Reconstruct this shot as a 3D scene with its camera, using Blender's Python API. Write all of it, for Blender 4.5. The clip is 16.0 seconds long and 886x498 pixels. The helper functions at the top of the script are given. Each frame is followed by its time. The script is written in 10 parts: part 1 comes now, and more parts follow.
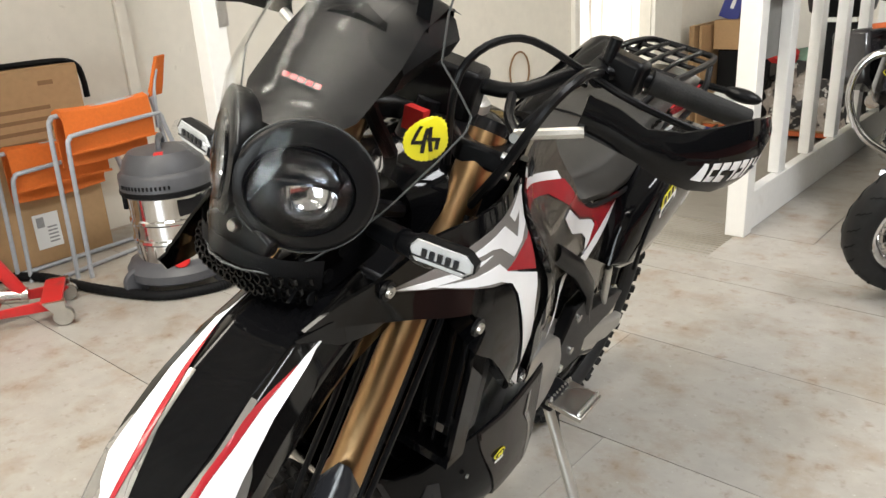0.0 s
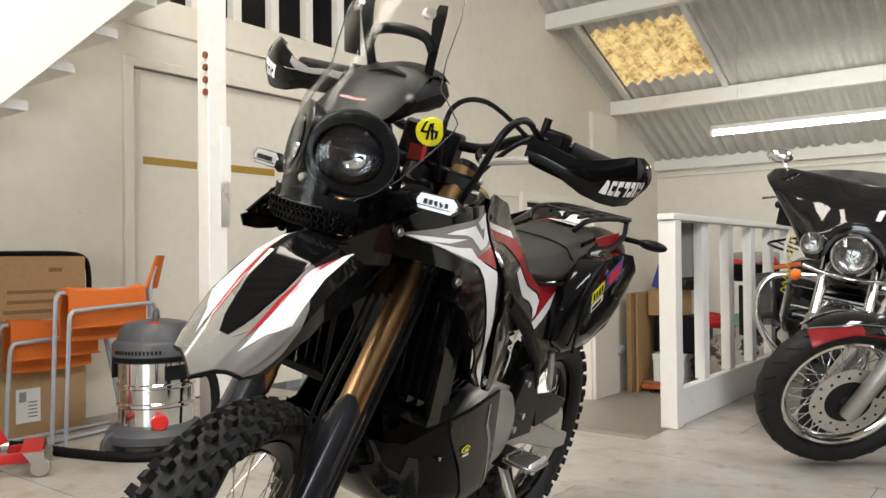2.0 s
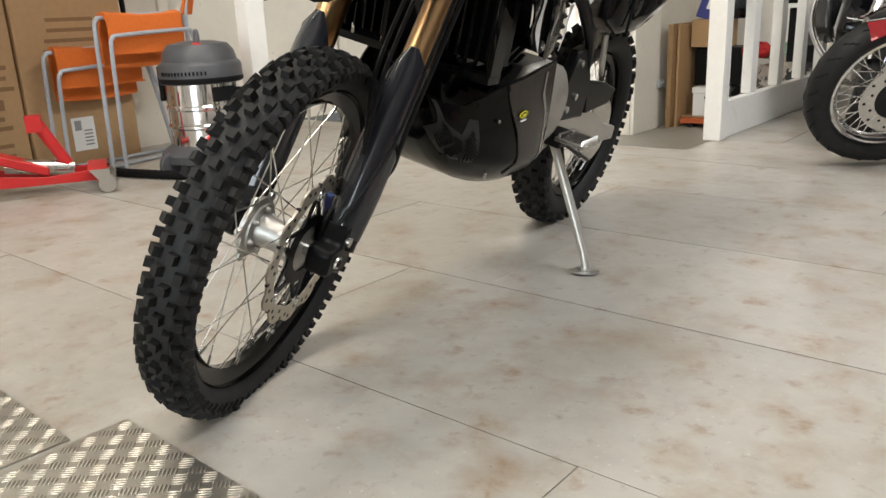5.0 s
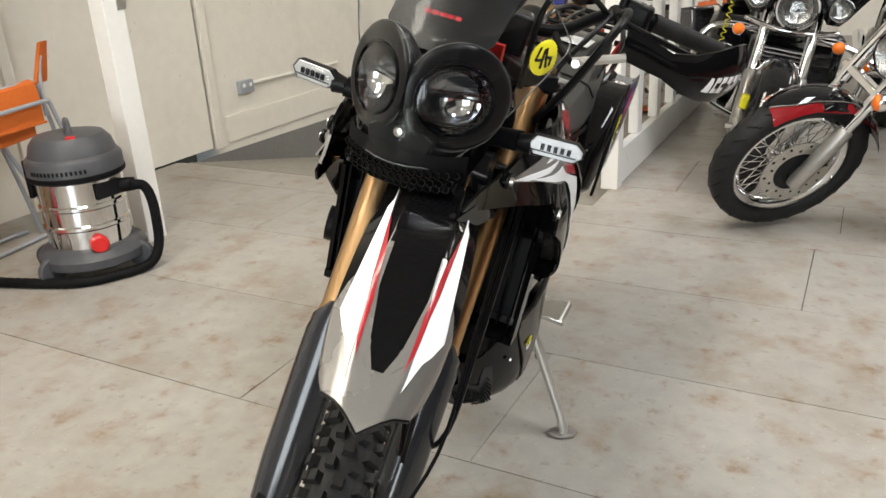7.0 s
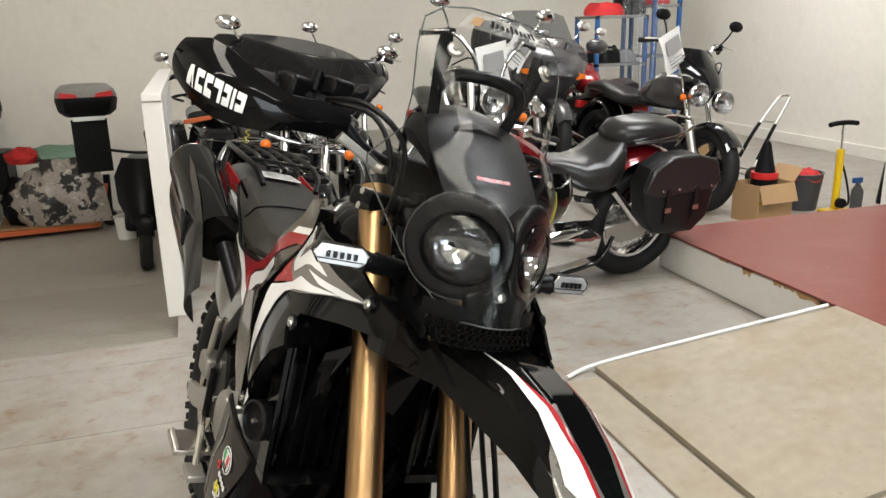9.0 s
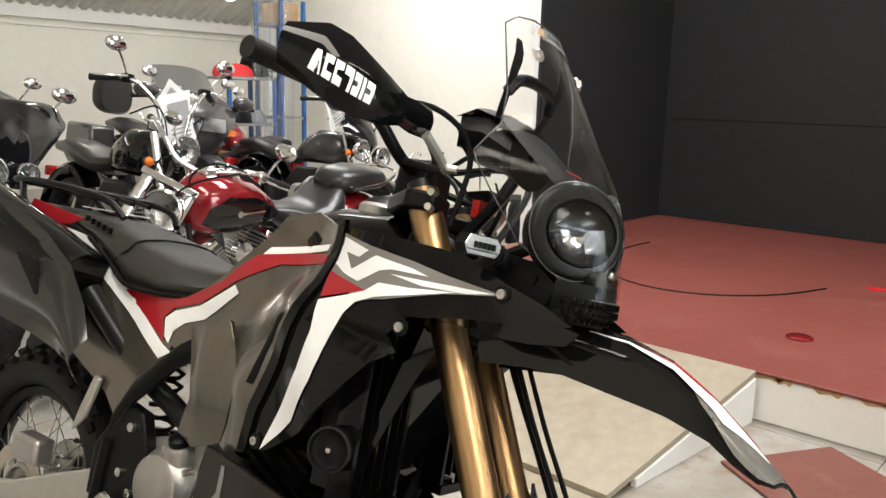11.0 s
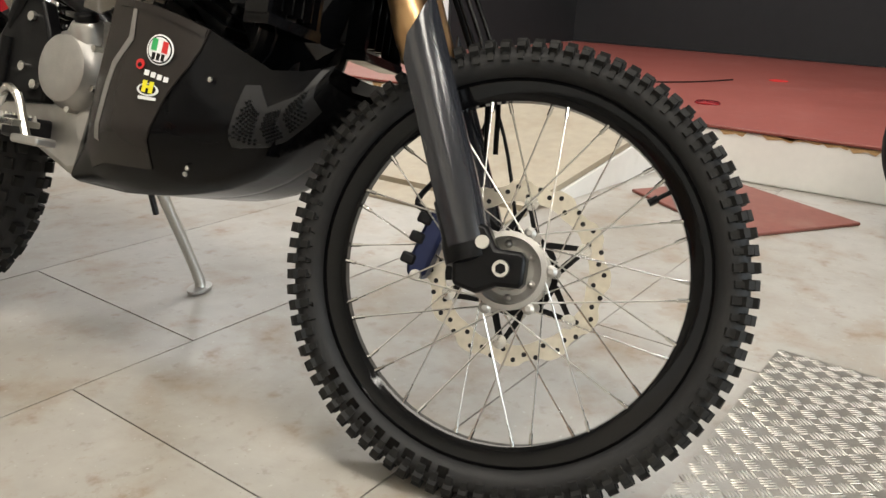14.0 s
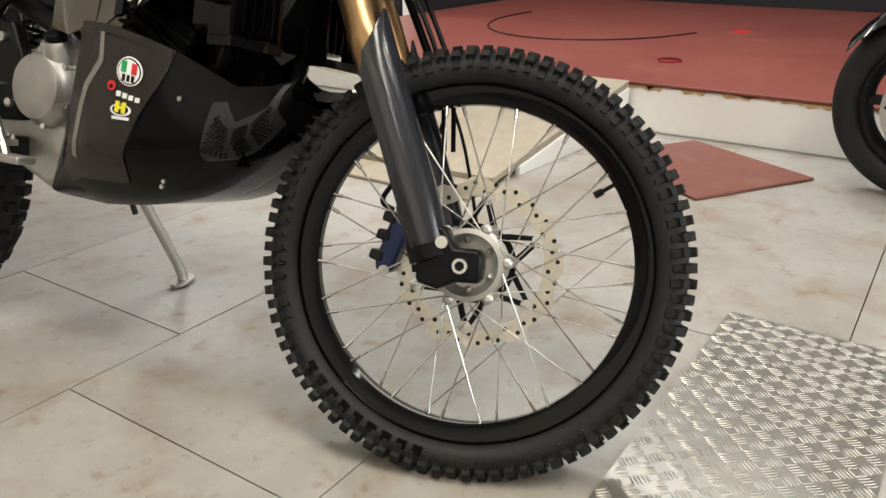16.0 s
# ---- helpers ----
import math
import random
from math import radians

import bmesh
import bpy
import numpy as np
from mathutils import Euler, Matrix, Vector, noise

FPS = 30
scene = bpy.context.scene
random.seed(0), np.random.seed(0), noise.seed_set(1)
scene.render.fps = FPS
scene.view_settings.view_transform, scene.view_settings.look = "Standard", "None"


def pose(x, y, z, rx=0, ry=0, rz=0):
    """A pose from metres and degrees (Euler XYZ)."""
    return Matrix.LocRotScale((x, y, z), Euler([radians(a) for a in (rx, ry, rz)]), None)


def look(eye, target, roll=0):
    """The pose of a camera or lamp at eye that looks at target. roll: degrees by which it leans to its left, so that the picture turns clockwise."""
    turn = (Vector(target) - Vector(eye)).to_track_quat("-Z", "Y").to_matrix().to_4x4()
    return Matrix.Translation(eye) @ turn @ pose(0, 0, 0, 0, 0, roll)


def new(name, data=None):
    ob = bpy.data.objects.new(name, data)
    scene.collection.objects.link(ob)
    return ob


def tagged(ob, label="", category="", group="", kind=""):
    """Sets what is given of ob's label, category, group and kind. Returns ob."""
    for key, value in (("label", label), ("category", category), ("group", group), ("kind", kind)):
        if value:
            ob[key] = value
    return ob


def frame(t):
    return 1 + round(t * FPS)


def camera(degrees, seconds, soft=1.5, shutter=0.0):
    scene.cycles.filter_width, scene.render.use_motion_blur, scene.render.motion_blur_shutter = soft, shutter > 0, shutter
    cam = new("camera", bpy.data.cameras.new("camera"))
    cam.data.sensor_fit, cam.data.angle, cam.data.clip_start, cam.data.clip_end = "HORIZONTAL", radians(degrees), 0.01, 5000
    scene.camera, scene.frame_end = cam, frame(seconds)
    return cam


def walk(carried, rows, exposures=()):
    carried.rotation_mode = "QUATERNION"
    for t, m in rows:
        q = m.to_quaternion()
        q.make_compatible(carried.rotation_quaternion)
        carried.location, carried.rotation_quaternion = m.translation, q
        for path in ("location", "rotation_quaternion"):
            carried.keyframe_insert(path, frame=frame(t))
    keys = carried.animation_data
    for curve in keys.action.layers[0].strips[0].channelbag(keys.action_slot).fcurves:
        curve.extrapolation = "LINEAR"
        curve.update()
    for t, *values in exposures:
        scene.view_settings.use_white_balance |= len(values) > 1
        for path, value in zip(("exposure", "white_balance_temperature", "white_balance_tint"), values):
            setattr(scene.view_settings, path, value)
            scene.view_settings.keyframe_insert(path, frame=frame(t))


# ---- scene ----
cam = camera(58.9, 16.0)
PATH = [
    (0, (1.077, -0.997, 1.269), (-0.176, 0.4, 0.579), -3.3),
    (0.5, (1.123, -1.214, 1.224), (-0.06, 0.298, 0.663), -0.9),
    (1, (1.225, -1.314, 1.151), (-0.007, 0.23, 0.836), -0.4),
    (1.5, (1.283, -1.343, 0.961), (0.062, 0.241, 0.938), -0.9),
    (2, (1.347, -1.433, 0.875), (0.127, 0.151, 0.9), -0.6),
    (2.5, (1.399, -1.498, 0.83), (0.17, 0.079, 0.75), -0.9),
    (3, (1.406, -1.529, 0.799), (0.167, 0.032, 0.635), -1.6),
    (3.5, (1.411, -1.547, 0.746), (0.166, -0.001, 0.506), -2.0),
    (4, (1.408, -1.556, 0.693), (0.16, -0.037, 0.329), -2.3),
    (4.2, (1.407, -1.569, 0.68), (0.16, -0.06, 0.272), -2.5),
    (6.3, (1.071, -1.373, 1.011), (-0.122, 0.032, 0.234), -1.3),
    (6.5, (1.03, -1.37, 1.128), (-0.12, 0.077, 0.365), -2.0),
    (6.6, (1.008, -1.378, 1.165), (-0.106, 0.105, 0.417), -2.1),
    (7, (0.918, -1.44, 1.248), (0.024, 0.195, 0.521), -3.1),
    (7.5, (0.736, -1.555, 1.325), (0.207, 0.25, 0.646), -4.0),
    (7.6, (0.683, -1.537, 1.324), (0.236, 0.296, 0.662), -4.2),
    (8, (0.491, -1.57, 1.368), (0.362, 0.336, 0.776), -3.6),
    (8.5, (0.246, -1.593, 1.368), (0.411, 0.318, 0.801), -2.6),
    (9, (0.0, -1.488, 1.374), (0.565, 0.35, 0.823), -1.4),
    (9.5, (-0.233, -1.338, 1.372), (0.704, 0.34, 0.818), -0.1),
    (9.7, (-0.33, -1.286, 1.36), (0.717, 0.322, 0.796), 0.1),
    (11.8, (-0.686, -1.112, 1.072), (0.851, 0.141, 0.813), 1.7),
    (12, (-0.678, -1.119, 0.989), (0.856, 0.142, 0.749), 1.8),
    (12.5, (-0.695, -1.14, 0.844), (0.837, 0.124, 0.605), 2.3),
    (13, (-0.719, -1.155, 0.784), (0.814, 0.073, 0.408), 3.1),
    (13.5, (-0.741, -1.175, 0.756), (0.8, -0.011, 0.233), 3.3),
    (14, (-0.761, -1.206, 0.729), (0.785, -0.118, 0.077), 2.4),
    (14.5, (-0.774, -1.238, 0.728), (0.776, -0.232, -0.034), 1.7),
    (15, (-0.777, -1.255, 0.778), (0.777, -0.289, -0.03), 1.4),
    (15.5, (-0.795, -1.265, 0.826), (0.758, -0.288, 0.03), 0.7),
    (16, (-0.798, -1.265, 0.826), (0.741, -0.241, 0.064), 0.0),
]
walk(cam, [(t, look(eye, target, roll)) for t, eye, target, roll in PATH], [(0.0, 0.35), (1.0, 0.18), (2.5, 0.04), (4.0, 0.06), (6.5, 0.16), (7.5, -0.04), (8.5, -0.18), (9.5, -0.08), (12.0, 0.26), (13.0, 0.42), (14.0, 0.15), (14.5, 0.01), (16.0, 0.06)])

# ---- light ----
world = bpy.data.worlds.new("world")
scene.world = world
world.use_nodes = True
wn = world.node_tree
sky = wn.nodes.new("ShaderNodeTexSky")
sky.sky_type, sky.sun_disc = "NISHITA", False
sky.sun_elevation, sky.sun_rotation = radians(48), radians(160)
wn.links.new(sky.outputs[0], wn.nodes["Background"].inputs[0])
wn.nodes["Background"].inputs[1].default_value = 0.12


def area_lamp(name, m, sx, sy, watts, colour):
    d = bpy.data.lights.new(name, "AREA")
    d.shape, d.size, d.size_y, d.energy, d.color = "RECTANGLE", sx, sy, watts, colour
    ob = new(name, d)
    ob.matrix_world = m
    return ob


# daylight through the open roller door behind the camera and unseen west rooflights
area_lamp("roller_door_daylight", look((1.5, -5.8, 1.35), (1.5, 0, 1.1)), 2.5, 2.5, 158, (0.88, 0.965, 1.0))
area_lamp("rooflight_daylight_west", look((-0.6, -0.9, 4.2), (-0.7, 0.6, 0)), 0.85, 4.2, 180, (1.0, 0.93, 0.82))
# two added fill lamps for the east floor and wall; no rooflight there
area_lamp("fill_lamp_east", look((3.0, 0.7, 4.2), (2.8, 1.5, 0)), 0.9, 2.6, 205, (0.97, 0.98, 1.0))
area_lamp("fill_lamp_north", look((4.3, 4.9, 3.85), (6.3, 4.4, 1.0)), 0.9, 2.2, 150, (0.99, 0.975, 0.96))

# ---- materials ----


def mat(name, col, rough=0.5, metal=0.0, var=0.12, scale=6.0, bump=0.0, bscale=80.0, coat=0.0, trans=0.0, ior=1.45, rvar=0.08, stain=None, rnd=0.0, emit=0.0, spec=0.5):
    """Procedural surface: base colour varied by grain and blotches, roughness wear and fine relief."""
    m = bpy.data.materials.new(name)
    m.use_nodes = True
    nt = m.node_tree
    b = nt.nodes["Principled BSDF"]
    tc = nt.nodes.new("ShaderNodeTexCoord")
    n1, n2 = nt.nodes.new("ShaderNodeTexNoise"), nt.nodes.new("ShaderNodeTexNoise")
    n1.inputs["Scale"].default_value, n2.inputs["Scale"].default_value = scale * 7, scale * 0.35
    n1.inputs["Detail"].default_value = n2.inputs["Detail"].default_value = 5
    for n in (n1, n2):
        nt.links.new(tc.outputs["Object"], n.inputs["Vector"])
    add = nt.nodes.new("ShaderNodeMath")
    add.operation = "ADD"
    nt.links.new(n1.outputs[0], add.inputs[0])
    nt.links.new(n2.outputs[0], add.inputs[1])
    fac = nt.nodes.new("ShaderNodeMapRange")
    fac.inputs[1].default_value, fac.inputs[2].default_value = 0.6, 1.4
    nt.links.new(add.outputs[0], fac.inputs[0])
    mix = nt.nodes.new("ShaderNodeMix")
    mix.data_type = "RGBA"
    lo = [c * (1 - var) for c in col]
    hi = [min(1, c * (1 + var)) for c in col]
    mix.inputs[6].default_value, mix.inputs[7].default_value = (*lo, 1), (*hi, 1)
    nt.links.new(fac.outputs[0], mix.inputs[0])
    out = mix.outputs[2]
    for sc, lo_s, hi_s, scol, amount in (stain if isinstance(stain, list) else [stain] if stain else []):
        ns = nt.nodes.new("ShaderNodeTexNoise")
        ns.inputs["Scale"].default_value, ns.inputs["Detail"].default_value, ns.inputs["Roughness"].default_value = sc, 7, 0.62
        nt.links.new(tc.outputs["Object"], ns.inputs["Vector"])
        mr = nt.nodes.new("ShaderNodeMapRange")
        mr.inputs[1].default_value, mr.inputs[2].default_value, mr.inputs[4].default_value = lo_s, hi_s, amount
        nt.links.new(ns.outputs[0], mr.inputs[0])
        mx = nt.nodes.new("ShaderNodeMix")
        mx.data_type = "RGBA"
        nt.links.new(mr.outputs[0], mx.inputs[0])
        nt.links.new(out, mx.inputs[6])
        mx.inputs[7].default_value = (*scol, 1)
        out = mx.outputs[2]
    if rnd:
        oi = nt.nodes.new("ShaderNodeObjectInfo")
        mr = nt.nodes.new("ShaderNodeMapRange")
        mr.inputs[3].default_value, mr.inputs[4].default_value = 1 - rnd, 1 + rnd
        nt.links.new(oi.outputs["Random"], mr.inputs[0])
        mx = nt.nodes.new("ShaderNodeMix")
        mx.data_type, mx.blend_type = "RGBA", "MULTIPLY"
        mx.inputs[0].default_value = 1
        nt.links.new(out, mx.inputs[6])
        nt.links.new(mr.outputs[0], mx.inputs[7])
        out = mx.outputs[2]
    nt.links.new(out, b.inputs["Base Color"])
    rr = nt.nodes.new("ShaderNodeMapRange")
    rr.inputs[3].default_value, rr.inputs[4].default_value = max(0.0, rough - rvar), min(1, rough + rvar)
    nt.links.new(n2.outputs[0], rr.inputs[0])
    nt.links.new(rr.outputs[0], b.inputs["Roughness"])
    b.inputs["Metallic"].default_value = metal
    b.inputs["IOR"].default_value = ior
    b.inputs["Coat Weight"].default_value = coat
    b.inputs["Coat Roughness"].default_value = 0.04
    b.inputs["Transmission Weight"].default_value = trans
    b.inputs["Specular IOR Level"].default_value = spec
    if bump:
        nb = nt.nodes.new("ShaderNodeTexNoise")
        nb.inputs["Scale"].default_value, nb.inputs["Detail"].default_value = bscale, 4
        nt.links.new(tc.outputs["Object"], nb.inputs["Vector"])
        bp = nt.nodes.new("ShaderNodeBump")
        bp.inputs["Strength"].default_value, bp.inputs["Distance"].default_value = bump, 0.004
        nt.links.new(nb.outputs[0], bp.inputs["Height"])
        nt.links.new(bp.outputs[0], b.inputs["Normal"])
    if emit:
        nt.links.new(out, b.inputs["Emission Color"])
        b.inputs["Emission Strength"].default_value = emit
    return m


def thin_clear(name, tint, ior, rough=0.02, haze=0.0):
    """Thin clear sheet: straight-through light with a glossy skin."""
    m = bpy.data.materials.new(name)
    m.use_nodes = True
    nt = m.node_tree
    nt.nodes.remove(nt.nodes["Principled BSDF"])
    outp = nt.nodes["Material Output"]
    tr, gl, fr, pw, ma, mx = (nt.nodes.new(k) for k in ("ShaderNodeBsdfTransparent", "ShaderNodeBsdfGlossy", "ShaderNodeLayerWeight", "ShaderNodeMath", "ShaderNodeMath", "ShaderNodeMixShader"))
    tr.inputs[0].default_value = (*tint, 1)
    gl.inputs["Roughness"].default_value = rough
    tc, ns, mr = (nt.nodes.new(k) for k in ("ShaderNodeTexCoord", "ShaderNodeTexNoise", "ShaderNodeMapRange"))
    ns.inputs["Scale"].default_value, ns.inputs["Detail"].default_value = 30, 6
    mr.inputs[1].default_value, mr.inputs[2].default_value, mr.inputs[3].default_value, mr.inputs[4].default_value = 0.4, 0.7, rough, rough + 0.03
    nt.links.new(tc.outputs["Object"], ns.inputs["Vector"])
    nt.links.new(ns.outputs[0], mr.inputs[0])
    nt.links.new(mr.outputs[0], gl.inputs["Roughness"])
    fr.inputs["Blend"].default_value = 0.5
    pw.operation, pw.inputs[1].default_value = "POWER", 4.0
    ma.operation, ma.inputs[1].default_value, ma.inputs[2].default_value = "MULTIPLY_ADD", 0.35, ((ior - 1) / (ior + 1)) ** 2
    nt.links.new(fr.outputs["Facing"], pw.inputs[0])
    nt.links.new(pw.outputs[0], ma.inputs[0])
    nt.links.new(ma.outputs[0], mx.inputs[0])
    nt.links.new(tr.outputs[0], mx.inputs[1])
    nt.links.new(gl.outputs[0], mx.inputs[2])
    last = mx
    if haze:
        df, hz = nt.nodes.new("ShaderNodeBsdfDiffuse"), nt.nodes.new("ShaderNodeMixShader")
        df.inputs[0].default_value = (0.7, 0.7, 0.68, 1)
        hz.inputs[0].default_value = haze
        nt.links.new(mx.outputs[0], hz.inputs[1])
        nt.links.new(df.outputs[0], hz.inputs[2])
        last = hz
    nt.links.new(last.outputs[0], outp.inputs[0])
    return m


GLOSS_BLACK = mat("gloss_black_plastic", (0.003, 0.003, 0.0034), 0.06, rvar=0.03, spec=0.25)
SATIN_BLACK = mat("satin_black_plastic", (0.004, 0.004, 0.0045), 0.34, bump=0.1, bscale=400, spec=0.16)
VENT_BLACK = mat("vent_plastic", (0.017, 0.017, 0.018), 0.45, bump=0.1, bscale=400, spec=0.3)
MATT_BLACK = mat("matt_black_plastic", (0.0045, 0.0045, 0.005), 0.6, bump=0.2, bscale=500, spec=0.14)
GRAPHITE = mat("graphite_plastic", (0.15, 0.133, 0.112), 0.24, rvar=0.05, metal=0.75, spec=0.4, coat=0.5)
CHARCOAL = mat("charcoal_plastic", (0.0045, 0.0042, 0.004), 0.07, spec=0.24, rvar=0.03)
SILVER_PAINT = mat("silver_grey_paint", (0.22, 0.21, 0.195), 0.26, metal=0.5, coat=0.2, var=0.06, scale=30)
WHITE_DECAL = mat("white_decal", (0.78, 0.79, 0.80), 0.25, var=0.04, coat=0.3)
COWL_BLACK = mat("cowl_black_plastic", (0.0035, 0.0035, 0.004), 0.16, rvar=0.05, spec=0.13)
COWL_SIDE = mat("dark_bronze_plastic", (0.020, 0.0165, 0.0145), 0.24, var=0.08, spec=0.36, rvar=0.05)
MASK_BLACK = mat("satin_mask_plastic", (0.006, 0.006, 0.0065), 0.34, spec=0.22, var=0.1, bump=0.06, bscale=400)
BOWL = mat("lamp_bowl_chrome", (0.20, 0.21, 0.23), 0.14, metal=0.95, var=0.3, scale=30, rvar=0.08)
CLEAR_BOWL = mat("faceted_reflector", (0.46, 0.46, 0.45), 0.22, metal=0.95, var=0.35, scale=40, bump=0.5, bscale=160)
BOWL_PALE = mat("pale_reflector", (0.62, 0.63, 0.64), 0.3, metal=0.5, var=0.15, scale=60)
HAZE_LABEL = thin_clear("clear_label_film", (0.93, 0.93, 0.92), 1.3, 0.15, 0.16)
SHIELD = mat("dark_heat_shield", (0.020, 0.0195, 0.019), 0.14, var=0.1, spec=0.5)
GREY_DECAL = mat("grey_decal", (0.17, 0.16, 0.15), 0.25, var=0.05, coat=0.3)
RED_DECAL = mat("red_decal", (0.30, 0.012, 0.018), 0.25, var=0.06, coat=0.3)
BLACK_DECAL = mat("black_decal", (0.008, 0.008, 0.0085), 0.16, var=0.1, spec=0.3)
YELLOW_DECAL = mat("yellow_decal", (0.72, 0.66, 0.02), 0.35, var=0.04)
BLUE_DECAL = mat("blue_decal", (0.03, 0.04, 0.22), 0.35, var=0.1)
GREEN_DECAL = mat("green_decal", (0.02, 0.33, 0.09), 0.4, var=0.1)
GOLD = mat("gold_anodised", (0.40, 0.252, 0.125), 0.33, metal=1.0, var=0.06, scale=3)
CHROME = mat("chrome", (0.72, 0.72, 0.73), 0.07, metal=1.0, var=0.04, rvar=0.04)
STEEL = mat("bright_steel", (0.58, 0.57, 0.54), 0.28, metal=1.0, var=0.1)
ALU = mat("cast_aluminium", (0.42, 0.41, 0.39), 0.42, metal=0.85, var=0.12, bump=0.1, bscale=250)
SWING = mat("swingarm_aluminium", (0.50, 0.49, 0.46), 0.4, metal=0.8, var=0.08)
DARK_METAL = mat("dark_metal", (0.016, 0.016, 0.018), 0.35, metal=0.5, var=0.2, spec=0.3)
DISC_STEEL = mat("brake_disc_steel", (0.60, 0.56, 0.48), 0.36, metal=1.0, var=0.15, scale=12)
RUBBER = mat("tyre_rubber", (0.011, 0.0108, 0.0105), 0.72, var=0.3, scale=9, bump=0.25, bscale=300, stain=(14, 0.52, 0.75, (0.035, 0.033, 0.03), 0.5), spec=0.3)
SIDEWALL = mat("tyre_sidewall", (0.014, 0.014, 0.0145), 0.6, var=0.2, bump=0.1, bscale=200, stain=(20, 0.55, 0.8, (0.035, 0.034, 0.032), 0.4), spec=0.3)
SEAT_MAT = mat("seat_vinyl", (0.022, 0.021, 0.019), 0.48, var=0.1, bump=0.3, bscale=700)
BAG_LEATHER = mat("bag_leather", (0.010, 0.010, 0.0105), 0.42, var=0.25, bump=0.2, bscale=140, spec=0.35)
LEATHER = mat("black_leather", (0.018, 0.018, 0.018), 0.3, var=0.2, bump=0.15, bscale=120)
GUARD_PLASTIC = mat("fork_guard_plastic", (0.018, 0.019, 0.023), 0.16, spec=0.7, rvar=0.05)
CLEAR = thin_clear("clear_polycarbonate", (0.972, 0.976, 0.974), 1.2, 0.004)
EDGE = mat("polished_screen_edge", (0.14, 0.145, 0.145), 0.12, trans=0.5, ior=1.3, var=0.05)
LENS = thin_clear("clear_lens", (0.97, 0.975, 0.98), 1.42)
SMOKE = mat("smoked_screen", (0.16, 0.17, 0.18), 0.06, trans=0.85, ior=1.2, var=0.05)
MIRROR = mat("reflector_chrome", (0.8, 0.8, 0.82), 0.12, metal=1.0, var=0.02)
AMBER = mat("amber_lens", (0.75, 0.16, 0.01), 0.15, coat=0.5, var=0.05)
RED_PAINT = mat("candy_red_paint", (0.22, 0.008, 0.012), 0.12, coat=0.8, metal=0.2, var=0.08)
RED_JACK = mat("red_enamel", (0.42, 0.015, 0.015), 0.35, var=0.12, bump=0.05, stain=(10, 0.56, 0.75, (0.12, 0.06, 0.05), 0.5))
BLACK_PAINT = mat("black_lacquer", (0.004, 0.004, 0.005), 0.06, coat=0.3, rvar=0.03)
TOUR_GREY = mat("dark_grey_fairing", (0.045, 0.042, 0.045), 0.25, coat=0.5)
WALL = mat("painted_wall", (0.74, 0.70, 0.62), 0.7, var=0.06, scale=2.0, bump=0.14, bscale=35, stain=[(1.6, 0.55, 0.85, (0.50, 0.46, 0.39), 0.45), (14, 0.66, 0.74, (0.42, 0.37, 0.30), 0.5)])
WALL_COOL = mat("painted_wall_cool", (0.78, 0.755, 0.69), 0.65, var=0.05, scale=2.0, bump=0.1, bscale=30, stain=(2.2, 0.58, 0.85, (0.52, 0.48, 0.42), 0.4))
WHITE_WOOD = mat("white_painted_wood", (0.78, 0.77, 0.74), 0.5, var=0.04, scale=4, bump=0.1, bscale=60, stain=(6, 0.6, 0.8, (0.45, 0.40, 0.33), 0.4))
GREY_PAINT = mat("grey_floor_paint", (0.20, 0.195, 0.185), 0.55, var=0.12, bump=0.1)
FLOOR = mat("worn_grey_floor", (0.335, 0.318, 0.288), 0.34, var=0.12, scale=2.2, bump=0.08, bscale=60, rvar=0.16, stain=[(2.3, 0.50, 0.76, (0.19, 0.145, 0.095), 0.5), (26, 0.58, 0.74, (0.15, 0.11, 0.07), 0.5), (0.9, 0.56, 0.72, (0.20, 0.165, 0.12), 0.5), (75, 0.64, 0.69, (0.50, 0.48, 0.45), 0.6), (5.5, 0.50, 0.74, (0.22, 0.145, 0.08), 0.7), (11, 0.60, 0.72, (0.17, 0.10, 0.05), 0.55), (120, 0.66, 0.70, (0.07, 0.06, 0.05), 0.5)], rnd=0.06, spec=0.4)
LOW_FLOOR = mat("concrete_ramp", (0.33, 0.31, 0.27), 0.5, var=0.12, scale=2, bump=0.15, bscale=50, stain=(2.0, 0.55, 0.8, (0.2, 0.165, 0.12), 0.5))
JOINT = mat("joint_dirt", (0.085, 0.07, 0.055), 0.9)
ROOF = mat("painted_corrugated_sheet", (0.62, 0.61, 0.57), 0.7, var=0.1, scale=3, bump=0.1, stain=(3, 0.5, 0.8, (0.42, 0.38, 0.33), 0.4))
# emission stands in for daylight passing through the sheet
ROOFLIGHT = mat("amber_rooflight_sheet", (0.76, 0.55, 0.25), 0.5, var=0.4, scale=5, emit=1.0, stain=[(7, 0.40, 0.66, (0.16, 0.08, 0.018), 0.9), (22, 0.5, 0.7, (0.10, 0.06, 0.02), 0.5)])
TUBE = mat("fluorescent_tube", (1.0, 0.96, 0.88), 0.5, var=0.0, emit=46.0)
CARD = mat("cardboard", (0.40, 0.25, 0.125), 0.75, var=0.1, scale=5, bump=0.1, bscale=90)
CARD_DARK = mat("cardboard_print", (0.23, 0.13, 0.06), 0.8, var=0.1)
CANVAS = mat("orange_canvas", (0.62, 0.14, 0.018), 0.8, var=0.12, scale=10, bump=0.3, bscale=500)
GALV = mat("galvanised_tube", (0.42, 0.45, 0.50), 0.4, metal=0.5, var=0.15, scale=10)
VAC_GREY = mat("dark_grey_plastic", (0.055, 0.056, 0.062), 0.45, var=0.1, bump=0.1, bscale=300)
